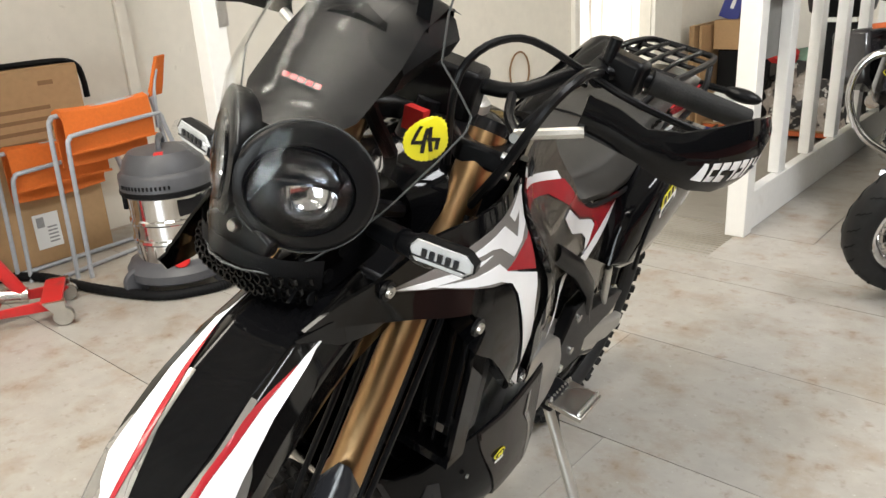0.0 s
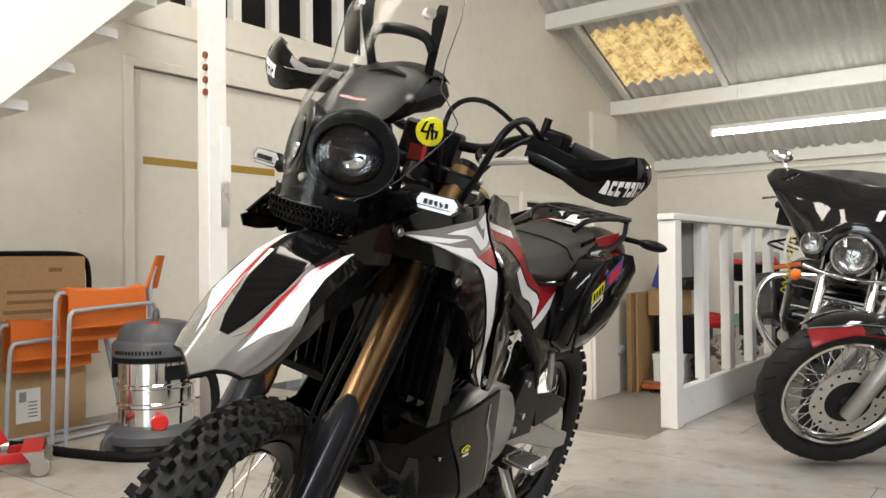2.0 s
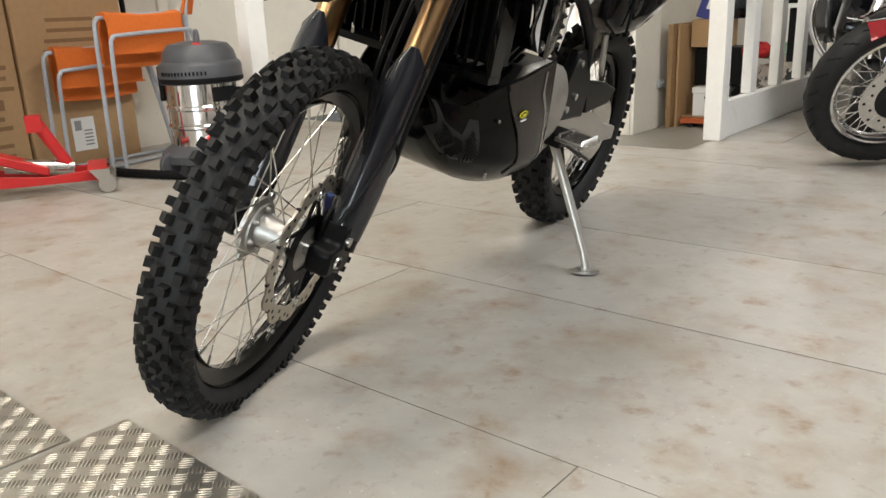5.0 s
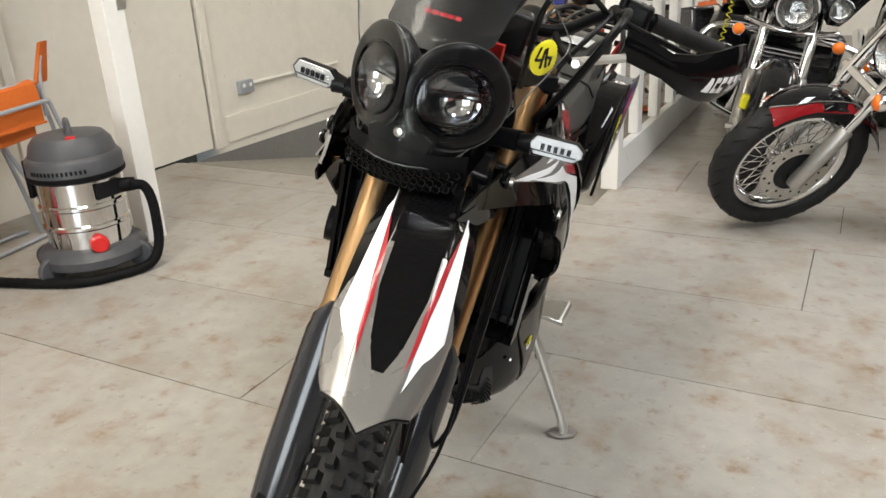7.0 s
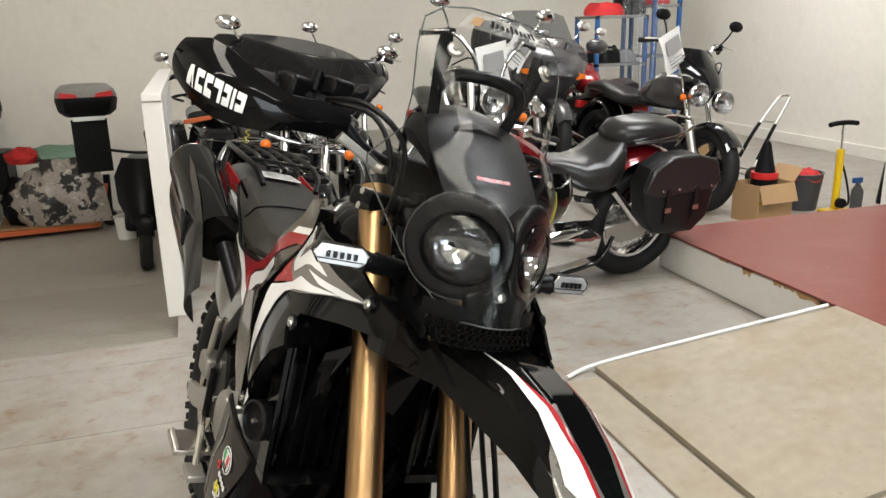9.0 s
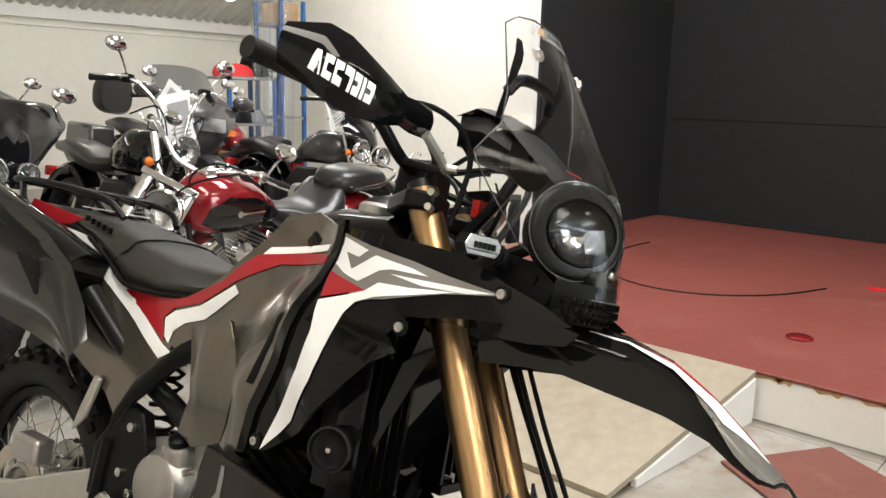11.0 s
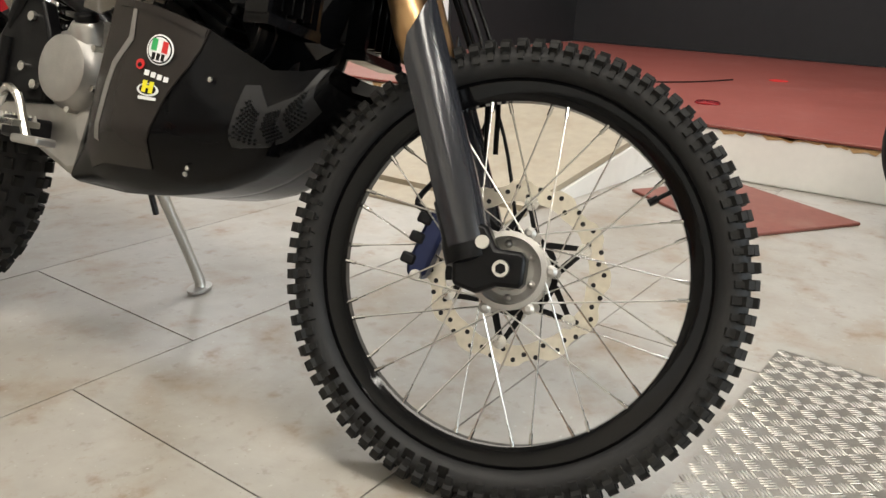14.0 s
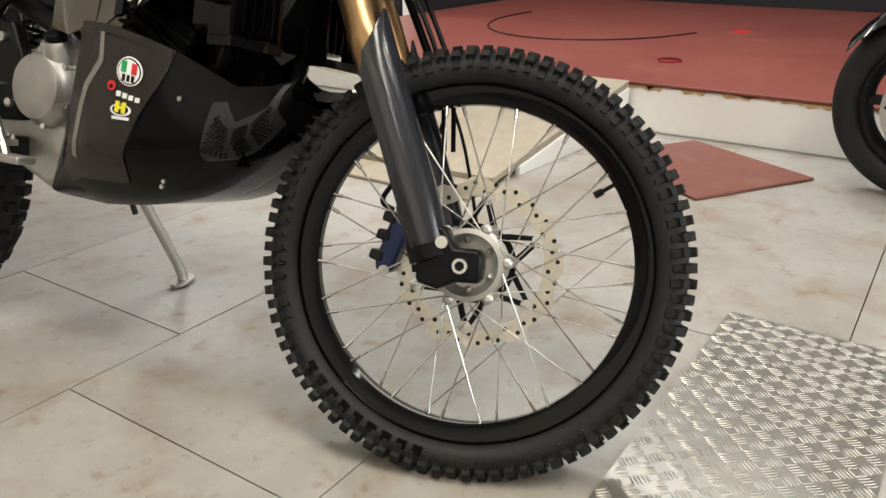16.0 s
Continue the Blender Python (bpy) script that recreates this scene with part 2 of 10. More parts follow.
RED_PLASTIC = mat("red_plastic", (0.55, 0.02, 0.02), 0.35, var=0.05)
RED_FLOOR = mat("red_platform_paint", (0.20, 0.052, 0.040), 0.42, var=0.12, scale=3, bump=0.08, bscale=30, stain=[(3, 0.55, 0.8, (0.28, 0.12, 0.10), 0.5), (30, 0.62, 0.72, (0.34, 0.20, 0.17), 0.4)], rvar=0.15)
MAT_RED = mat("brown_red_board", (0.17, 0.055, 0.04), 0.55, var=0.15, stain=(6, 0.5, 0.8, (0.26, 0.15, 0.11), 0.5))
BLACK_CLOTH = mat("black_backdrop", (0.006, 0.006, 0.0065), 0.75, var=0.3, scale=2, bump=0.1, bscale=10)
PLY = mat("worn_plywood", (0.32, 0.275, 0.205), 0.45, var=0.16, scale=3, bump=0.08, stain=[(3, 0.48, 0.76, (0.22, 0.155, 0.085), 0.7), (28, 0.62, 0.72, (0.16, 0.12, 0.08), 0.45)])
CHIP_WOOD = mat("bare_wood_edge", (0.45, 0.28, 0.13), 0.8, var=0.2)
CHECKER = mat("aluminium_tread", (0.38, 0.36, 0.32), 0.33, metal=0.9, var=0.12, scale=9, stain=(8, 0.52, 0.8, (0.30, 0.25, 0.19), 0.5))


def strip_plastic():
    """Milky plastic that glows by itself in place of daylight behind, with brown streaks running down it."""
    m = mat("glowing_strip_plastic", (0.80, 0.79, 0.75), 0.35, var=0.10, scale=6, emit=1.0)
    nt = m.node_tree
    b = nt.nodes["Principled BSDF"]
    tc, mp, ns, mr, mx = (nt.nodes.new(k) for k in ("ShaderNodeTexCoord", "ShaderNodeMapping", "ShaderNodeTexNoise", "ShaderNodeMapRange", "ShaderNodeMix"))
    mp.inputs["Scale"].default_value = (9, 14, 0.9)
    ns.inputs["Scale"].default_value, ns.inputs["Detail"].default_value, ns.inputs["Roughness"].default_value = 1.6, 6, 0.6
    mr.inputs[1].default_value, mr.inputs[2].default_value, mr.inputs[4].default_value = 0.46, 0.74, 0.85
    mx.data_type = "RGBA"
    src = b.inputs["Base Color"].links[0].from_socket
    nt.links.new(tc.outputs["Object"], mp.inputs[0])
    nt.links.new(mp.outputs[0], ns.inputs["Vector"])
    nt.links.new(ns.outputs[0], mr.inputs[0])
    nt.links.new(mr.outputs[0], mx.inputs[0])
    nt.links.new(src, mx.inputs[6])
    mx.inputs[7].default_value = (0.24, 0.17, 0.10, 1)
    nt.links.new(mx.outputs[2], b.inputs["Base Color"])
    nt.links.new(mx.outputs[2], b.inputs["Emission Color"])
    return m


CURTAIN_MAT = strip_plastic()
HUNG_STRIP = thin_clear("hung_clear_strip", (0.80, 0.84, 0.92), 1.42, 0.08, 0.06)
TAPE = mat("brown_gold_tape", (0.36, 0.22, 0.03), 0.25, var=0.1)
RUST = mat("rust", (0.22, 0.07, 0.03), 0.8, var=0.3, scale=30)
ORANGE_STEEL = mat("orange_pallet_steel", (0.50, 0.11, 0.03), 0.5, var=0.15)
PAPER = mat("white_paper", (0.80, 0.80, 0.78), 0.7, var=0.02)
PAPER_PRINT = mat("grey_print", (0.30, 0.30, 0.30), 0.7)
# the unlit gallery's shade is put into this near-black wall colour
DARK_VOID = mat("gallery_shade_wall", (0.05, 0.048, 0.045), 0.8, var=0.3)
YELLOW_PAINT = mat("yellow_paint", (0.70, 0.46, 0.01), 0.4, var=0.08)
BLUE_STEEL = mat("blue_shelf_steel", (0.02, 0.09, 0.26), 0.4, var=0.1)
BROWN_WOOD = mat("brown_board", (0.30, 0.185, 0.09), 0.7, var=0.2, scale=4)
GREEN_CLOTH = mat("green_cloth", (0.16, 0.26, 0.20), 0.9, var=0.2)
BAG = mat("printed_bag", (0.34, 0.30, 0.27), 0.22, var=0.3, scale=4, stain=[(4.5, 0.50, 0.54, (0.02, 0.02, 0.022), 0.95), (7, 0.60, 0.63, (0.55, 0.53, 0.5), 0.9)], bump=0.6, bscale=14)
RED_CLOTH = mat("red_cloth", (0.45, 0.02, 0.02), 0.8, var=0.15)

# ---- builders ----


class G:
    """Vertices and faces of one mesh."""

    def __init__(self):
        self.v, self.f = [], []

    def add(self, vs, fs):
        o = len(self.v)
        self.v += [tuple(p) for p in vs]
        self.f += [tuple(i + o for i in q) for q in fs]
        return self

    def box(self, x0, x1, y0, y1, z0, z1, m=None):
        vs = [Vector((x, y, z)) for x in (x0, x1) for y in (y0, y1) for z in (z0, z1)]
        if m is not None:
            vs = [m @ p for p in vs]
        return self.add(vs, [(0, 1, 3, 2), (4, 6, 7, 5), (0, 4, 5, 1), (2, 3, 7, 6), (0, 2, 6, 4), (1, 5, 7, 3)])

    def cyl(self, p0, p1, r0, r1=None, n=14, cap=True):
        p0, p1 = Vector(p0), Vector(p1)
        r1 = r0 if r1 is None else r1
        d = (p1 - p0).normalized()
        a = d.orthogonal().normalized()
        b = d.cross(a)
        vs = []
        for p, r in ((p0, r0), (p1, r1)):
            vs += [p + r * (math.cos(2 * math.pi * i / n) * a + math.sin(2 * math.pi * i / n) * b) for i in range(n)]
        fs = [(i, (i + 1) % n, n + (i + 1) % n, n + i) for i in range(n)]
        if cap:
            fs += [tuple(range(n))[::-1], tuple(range(n, 2 * n))]
        return self.add(vs, fs)

    def tube(self, pts, r, n=8, steps=4, closed=False):
        pts = [Vector(p) for p in pts]
        if steps > 1 and len(pts) > 2:
            out = []
            m = len(pts)
            for i in range(m if closed else m - 1):
                p0 = pts[(i - 1) % m] if closed or i > 0 else pts[i]
                p1, p2 = pts[i], pts[(i + 1) % m]
                p3 = pts[(i + 2) % m] if closed or i + 2 < m else p2
                for k in range(steps):
                    t = k / steps
                    out.append(0.5 * ((2 * p1) + (p2 - p0) * t + (2 * p0 - 5 * p1 + 4 * p2 - p3) * t * t + (3 * p1 - p0 - 3 * p2 + p3) * t ** 3))
            if not closed:
                out.append(pts[-1])
            pts = out
        m = len(pts)
        rings, a = [], None
        for i, p in enumerate(pts):
            q0 = pts[(i - 1) % m] if closed or i > 0 else p
            q1 = pts[(i + 1) % m] if closed or i < m - 1 else p
            d = (q1 - q0).normalized()
            a = d.orthogonal().normalized() if a is None else (a - d * a.dot(d)).normalized()
            b = d.cross(a)
            rr = r(i / max(1, m - 1)) if callable(r) else r
            rings.append([p + rr * (math.cos(2 * math.pi * k / n) * a + math.sin(2 * math.pi * k / n) * b) for k in range(n)])
        return self.loft(rings, cap=not closed, loop=closed)

    def loft(self, rings, cap=True, loop=False, closed=True):
        n, m = len(rings[0]), len(rings)
        fs = []
        for i in range(m if loop else m - 1):
            j = (i + 1) % m
            for k in range(n if closed else n - 1):
                fs.append((i * n + k, i * n + (k + 1) % n, j * n + (k + 1) % n, j * n + k))
        if cap and not loop and closed:
            fs += [tuple(range(n))[::-1], tuple(range((m - 1) * n, m * n))]
        return self.add([p for r in rings for p in r], fs)

    def lathe(self, prof, o, axis, n=32, loop=False, cap=True):
        """prof: rows of radius and height along the axis."""
        o, d = Vector(o), Vector(axis).normalized()
        a = d.orthogonal().normalized()
        b = d.cross(a)
        rings = [[o + d * h + r * (math.cos(2 * math.pi * i / n) * a + math.sin(2 * math.pi * i / n) * b) for i in range(n)] for r, h in prof]
        return self.loft(rings, cap=cap and not loop, loop=loop)

    def ball(self, c, r, n=14, m=8):
        c = Vector(c)
        r = (r, r, r) if not hasattr(r, "__len__") else r
        rings = []
        for i in range(1, m):
            t = math.pi * i / m
            rings.append([c + Vector((r[0] * math.sin(t) * math.cos(2 * math.pi * k / n), r[1] * math.sin(t) * math.sin(2 * math.pi * k / n), r[2] * math.cos(t))) for k in range(n)])
        return self.loft(rings)

    def prism(self, poly, lo, hi, axis="y", taper=0.0):
        """A flat outline in the two other axes, drawn out from lo to hi along the axis."""
        cx, cy = sum(p[0] for p in poly) / len(poly), sum(p[1] for p in poly) / len(poly)
        k = {"x": lambda u, w, h: (h, u, w), "y": lambda u, w, h: (u, h, w), "z": lambda u, w, h: (u, w, h)}[axis]
        n = len(poly)
        vs = [k(u, w, lo) for u, w in poly] + [k(cx + (u - cx) * (1 - taper), cy + (w - cy) * (1 - taper), hi) for u, w in poly]
        return self.add(vs, [(i, (i + 1) % n, n + (i + 1) % n, n + i) for i in range(n)] + [tuple(range(n))[::-1], tuple(range(n, 2 * n))])

    def sheet(self, poly, fn, thick=0.003, step=0.03, out=(0, 1, 0)):
        """A curved panel: the outline poly in two parameters is cut into a grid, laid through fn(u, w) and given thickness along out."""
        bm = bmesh.new()
        bm.faces.new([bm.verts.new((u, w, 0)) for u, w in poly])
        us, ws = [p[0] for p in poly], [p[1] for p in poly]
        for ax, vals in ((0, us), (1, ws)):
            k = math.floor(min(vals) / step) + 1
            while k * step < max(vals):
                co, no = [0, 0, 0], [0, 0, 0]
                co[ax], no[ax] = k * step, 1
                bmesh.ops.bisect_plane(bm, geom=bm.verts[:] + bm.edges[:] + bm.faces[:], plane_co=co, plane_no=no)
                k += 1
        bm.verts.index_update()
        vs = [Vector(fn(p.co.x, p.co.y)) for p in bm.verts]
        d = Vector(out) * thick
        n = len(vs)
        fs = [tuple(q.index for q in fc.verts) for fc in bm.faces]
        edge = [(e.verts[0].index, e.verts[1].index) for e in bm.edges if len(e.link_faces) == 1]
        bm.free()
        return self.add(vs + [p - d for p in vs], fs + [tuple(i + n for i in q)[::-1] for q in fs] + [(a, b, b + n, a + n) for a, b in edge])

    def xf(self, m, start=0):
        self.v[start:] = [tuple(m @ Vector(p)) for p in self.v[start:]]
        return self


def mesh_of(name, g, material, smooth=38):
    me = bpy.data.meshes.new(name)
    me.from_pydata(g.v, [], g.f)
    me.validate()
    bm = bmesh.new()
    bm.from_mesh(me)
    bmesh.ops.recalc_face_normals(bm, faces=bm.faces[:])
    bm.to_mesh(me)
    bm.free()
    me.materials.append(material)
    if smooth:
        me.shade_smooth()
        me.set_sharp_from_angle(angle=radians(smooth))
    return me


def part(name, g, material, parent=None, label="", smooth=38, bevel=0.0, m=None):
    ob = new(name, mesh_of(name, g, material, smooth))
    if parent is not None:
        ob.parent = parent
    if m is not None:
        ob.matrix_local = m
    if bevel:
        bv = ob.modifiers.new("bevel", "BEVEL")
        bv.width, bv.segments, bv.limit_method, bv.angle_limit = bevel, 2, "ANGLE", radians(50)
    if label:
        tagged(ob, label)
    return ob


def thing(name, m, label, category, group="", kind=""):
    """An Empty at the base of a thing, which carries its parts."""
    ob = new(name)
    ob.empty_display_size = 0.1
    ob.matrix_world = m
    return tagged(ob, label, category, group, kind)


def single(name, g, material, label, category, m=None, bevel=0.0, group="", kind="", smooth=38):
    ob = part(name, g, material, None, "", smooth, bevel)
    if m is not None:
        ob.matrix_world = m
    return tagged(ob, label, category, group, kind)


def shared(name, me, parent, m, label=""):
    ob = new(name, me)
    ob.parent = parent
    ob.matrix_local = m
    if label:
        tagged(ob, label)
    return ob


def interp(x, rows):
    if x <= rows[0][0]:
        return rows[0][1]
    for (a, p), (b, q) in zip(rows, rows[1:]):
        if x <= b:
            t = (x - a) / (b - a)
            return p + (q - p) * t
    return rows[-1][1]


# ---- the workshop's shell ----
WEST, EAST, NORTH, SOUTH = -2.97, 6.3, 9.12, -6.0
DROP, LOW = 2.12, -0.82  # where the sloping floor begins, and the lower floor's level


def structure(name, g, material, label, bevel=0.0, smooth=30):
    return single(name, g, material, label, "", None, bevel, kind="structure", smooth=smooth)


floor = structure("floor", G().box(WEST, EAST, SOUTH, DROP, -0.2, -0.012).box(-0.19, EAST, DROP, NORTH, -0.2, -0.012), JOINT, "worn grey painted workshop floor with dark joints")
g = G()
rows = [(DROP, 0.0)] + [(DROP + 0.07 * i, -0.225 * 0.07 * i) for i in range(1, 53)] + [(5.8, LOW), (NORTH, LOW)]
pts = []
for i, (y, z) in enumerate(rows):
    pts.append((y, z))
    if 1 <= i <= 17:
        pts += [(y + 0.022, z - 0.005 - 0.004), (y + 0.026, z - 0.022), (y + 0.044, z - 0.024), (y + 0.048, z - 0.010)]
g.add([(x, y, z) for y, z in pts for x in (WEST, -0.19)], [(2 * i, 2 * i + 1, 2 * i + 3, 2 * i + 2) for i in range(len(pts) - 1)])
ramp_floor = structure("ramp_floor", g, LOW_FLOOR, "ribbed concrete slope down to the lower bay", smooth=0)
structure("retaining_wall", G().box(-0.19, -0.10, DROP, NORTH, LOW - 0.1, -0.012), WALL_COOL, "white painted retaining wall under the railing")

# west wall: door recess, gallery opening, strip-curtain opening
g = G()
T_ = 0.22
for y0, y1, z0, z1 in ((SOUTH, 1.10, -0.2, 5.0), (1.10, 2.52, 2.06, 2.50), (2.52, 5.55, -1.0, 2.50), (3.35, 5.55, 2.5, 5.0), (1.10, 3.35, 3.9, 5.0), (5.55, 7.05, 1.47, 5.0), (7.05, NORTH, -1.0, 5.0)):
    g.box(WEST - T_, WEST, y0, y1, z0, z1)
structure("wall_west", g, WALL, "cream painted plaster wall with scuffs")
structure("door_lintel_trim", G().box(WEST, WEST + 0.018, 1.10, 3.6, 2.29, 2.315).box(WEST, WEST + 0.03, 1.08, 2.56, 2.045, 2.10).box(WEST, WEST + 0.03, 1.08, 1.14, 0, 2.045).box(WEST, WEST + 0.03, 2.49, 2.56, 0, 2.045), WALL, "cream door casing and trim", bevel=0.004)
door = thing("door_1", Matrix.Identity(4), "cream flush door with a broken strip of brown tape", "", kind="structure")
part("door_leaf", G().box(WEST - 0.06, WEST - 0.012, 1.145, 2.485, 0.01, 2.04), WALL, door)
part("tape_strip", G().box(WEST - 0.012, WEST - 0.009, 1.22, 1.60, 1.468, 1.515).box(WEST - 0.012, WEST - 0.009, 1.86, 2.24, 1.473, 1.52), TAPE, door, "brown gold tape")
structure("wall_panelling", G().box(WEST, WEST + 0.012, 4.66, 5.56, 1.5, 2.01).box(WEST, WEST + 0.02, 2.62, 3.95, 0.02, 0.2), WALL, "cream boxed hatch and skirting", bevel=0.003)
g = G()
g.add([(WEST + 0.004, 2.25, -0.035), (WEST + 0.004, 4.18, -0.07), (WEST + 0.004, 4.18, -0.47), (WEST + 0.004, 2.25, -0.04)], [(0, 1, 2, 3)])
structure("grey_dado", g, GREY_PAINT, "grey painted band along the slope", smooth=0)
structure("skirting_low", G().box(WEST, WEST + 0.03, 4.22, 5.5, -0.78, -0.32), WHITE_WOOD, "white painted plinth boards", bevel=0.004)
structure("pilaster", G().box(WEST, WEST + 0.05, 7.06, 7.72, LOW, 2.62).box(WEST, WEST + 0.05, 5.46, 5.55, LOW, 1.56).box(WEST, WEST + 0.047, 5.55, 7.06, 1.47, 1.56), WALL_COOL, "white painted opening surround", bevel=0.006)
structure("gallery_back", G().box(-4.6, -4.5, 0.4, 4.2, 2.4, 4.2).box(-4.6, WEST - T_, 0.4, 4.2, 2.36, 2.42).box(-4.6, WEST - T_, 0.4, 0.46, 2.4, 4.2).box(-4.6, WEST - T_, 4.14, 4.2, 2.4, 4.2).box(-4.6, WEST - T_, 0.4, 4.2, 4.15, 4.2), DARK_VOID, "storage gallery behind the balustrade, its shade put into the dark colour")
g = G()
for i in range(7):
    g.box(WEST - 0.10, WEST - 0.03, 1.25 + 0.33 * i, 1.32 + 0.33 * i, 2.5, 3.35)
structure("gallery_balusters", g.box(WEST - 0.12, WEST - 0.01, 1.10, 3.35, 3.35, 3.42), WHITE_WOOD, "white gallery balustrade", bevel=0.004)

# strip curtain in the opening
curtain = thing("strip_curtain", Matrix.Identity(4), "yellowed translucent plastic strip curtain, stained towards the floor", "curtain")
for i in range(17):
    y = 5.60 + i * 0.0875
    g = G()
    ph, ln = 1.7 * i, LOW + 0.006 + 0.02 * (i % 3)
    ring = []
    for k in range(9):
        z = 1.44 - (1.44 - ln) * k / 8
        dx = 0.003 * math.sin(ph + k * 0.8) + (0.006 if i % 2 else -0.006)
        ring.append([(WEST - 0.12 + dx + 0.004 * math.sin(2 * math.pi * s), y - 0.085 + 0.17 * s, z) for s in (0, 0.25, 0.5, 0.75, 1)])
    g.loft(ring, cap=False, closed=False)
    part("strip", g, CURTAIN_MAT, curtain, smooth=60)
structure("threshold", G().box(WEST - 1.2, WEST, 5.55, 7.05, LOW - 0.1, LOW - 0.002), LOW_FLOOR, "concrete threshold under the strip curtain")
structure("curtain_lintel", G().box(WEST - 0.16, WEST - 0.08, 5.55, 7.05, 1.42, 1.47), DARK_METAL, "dark curtain rail")
structure("wall_north", G().box(WEST - T_, EAST + T_, NORTH, NORTH + 0.2, -1.0, 2.5), WALL_COOL, "white painted block wall")
structure("conduit_north", G().cyl((WEST, NORTH - 0.02, 1.98), (EAST, NORTH - 0.02, 1.98), 0.012, n=8), WALL_COOL, "white painted conduit")
structure("wall_east", G().box(EAST, EAST + 0.2, SOUTH, NORTH, -0.2, 5.0), WALL_COOL, "white painted wall")
structure("skirting_east", G().box(EAST - 0.03, EAST, 2.5, NORTH, 0.0, 0.12), WALL_COOL, "white skirting", bevel=0.004)
structure("wall_south", G().box(WEST - T_, 0.2, SOUTH - 0.2, SOUTH, -0.2, 5.0).box(2.8, EAST + T_, SOUTH - 0.2, SOUTH, -0.2, 5.0).box(0.2, 2.8, SOUTH - 0.2, SOUTH, 2.7, 5.0), WALL_COOL, "white wall with an open roller-door bay")
structure("forecourt", G().box(-12, 16, -24, SOUTH - 0.2, -0.25, -0.02), LOW_FLOOR, "concrete yard outside the roller door")

# roof: corrugated sheets over purlins
RIDGE_Y, SLOPE, EAVE = 1.6, 0.45, 2.22


def roof_z(y):
    return EAVE + SLOPE * ((NORTH - y) if y > RIDGE_Y else (NORTH - RIDGE_Y) - 0.42 * (RIDGE_Y - y))


def corrugated(x0, x1, y0, y1, lift=0.0, pitch=0.146, amp=0.026):
    n = max(4, int((x1 - x0) / pitch * 8))
    xs = [x0 + (x1 - x0) * i / n for i in range(n + 1)]
    return G().loft([[(x, y, roof_z(y) + lift + amp * math.sin(2 * math.pi * x / pitch)) for x in xs] for y in (y0, (y0 + y1) / 2, y1)], cap=False, closed=False)


L0, L1 = (-2.68, -1.56), (6.52, 7.46)
for nm, args in (("ceiling_a", (WEST - 0.2, L0[0], RIDGE_Y, NORTH + 0.1)), ("ceiling_b", (L0[0], L0[1], L1[1], NORTH + 0.1)), ("ceiling_c", (L0[0], L0[1], RIDGE_Y, L1[0])), ("ceiling_d", (L0[1], EAST + 0.2, RIDGE_Y, NORTH + 0.1)), ("ceiling_e", (WEST - 0.2, EAST + 0.2, SOUTH - 0.2, RIDGE_Y))):
    structure(nm, corrugated(*args), ROOF, "grey-white painted corrugated roof sheets", smooth=60)
structure("rooflight", corrugated(L0[0], L0[1], L1[0], L1[1], 0.004), ROOFLIGHT, "mossy amber translucent corrugated rooflight", smooth=60)
g = G()
for y in (7.68, 6.08, 4.5, 2.9):
    z = roof_z(y) - 0.05
    g.box(WEST, EAST, y - 0.04, y + 0.06, z - 0.17, z)
g.box(WEST, EAST, NORTH - 0.12, NORTH, 2.06, 2.2)
structure("purlins", g, WHITE_WOOD, "white painted roof purlins", bevel=0.006)
g = G()
for x in (L0[0] - 0.05, L0[1] + 0.02):
    g.add([(x - 0.03, y, roof_z(y) + dz - 0.03) for y in (6.1, 7.66) for dz in (0, -0.05)] + [(x + 0.03, y, roof_z(y) + dz - 0.03) for y in (6.1, 7.66) for dz in (0, -0.05)], [(0, 2, 3, 1), (4, 5, 7, 6), (0, 1, 5, 4), (2, 6, 7, 3), (1, 3, 7, 5)])
structure("rooflight_battens", g, WHITE_WOOD, "white battens beside the rooflight")


def tube_light(x0, x1, y, z, label):
    e = thing("tube_light", pose(x0, y, z), label, "ceiling light", "fluorescent tubes")
    ln = x1 - x0
    part("tube", G().cyl((0.0, 0, 0), (ln, 0, 0), 0.022, n=12), TUBE, e)
    part("batten", G().box(-0.02, ln + 0.02, -0.03, 0.03, 0.03, 0.08), WHITE_WOOD, e, bevel=0.004)
    part("end_cap", G().box(-0.03, 0.0, -0.025, 0.025, -0.025, 0.04), WHITE_WOOD, e)
    part("end_cap", G().box(ln, ln + 0.03, -0.025, 0.025, -0.025, 0.04), WHITE_WOOD, e)
    for x in (0.25, ln - 0.25):
        part("hanger", G().cyl((x, 0, 0.08), (x, 0, roof_z(y) - z), 0.003, n=6), STEEL, e)


tube_light(-1.42, 0.42, 6.85, 2.165, "lit fluorescent tube hung on wires under the corrugated roof")
tube_light(2.55, 4.02, 6.0, 2.18, "lit fluorescent tube hung under the corrugated roof")
# two more tubes, unseen, added to light the south end
tube_light(0.6, 2.4, -3.2, 3.1, "lit fluorescent tube hung under the corrugated roof")
tube_light(-2.2, -0.4, -2.6, 3.1, "lit fluorescent tube hung under the corrugated roof")

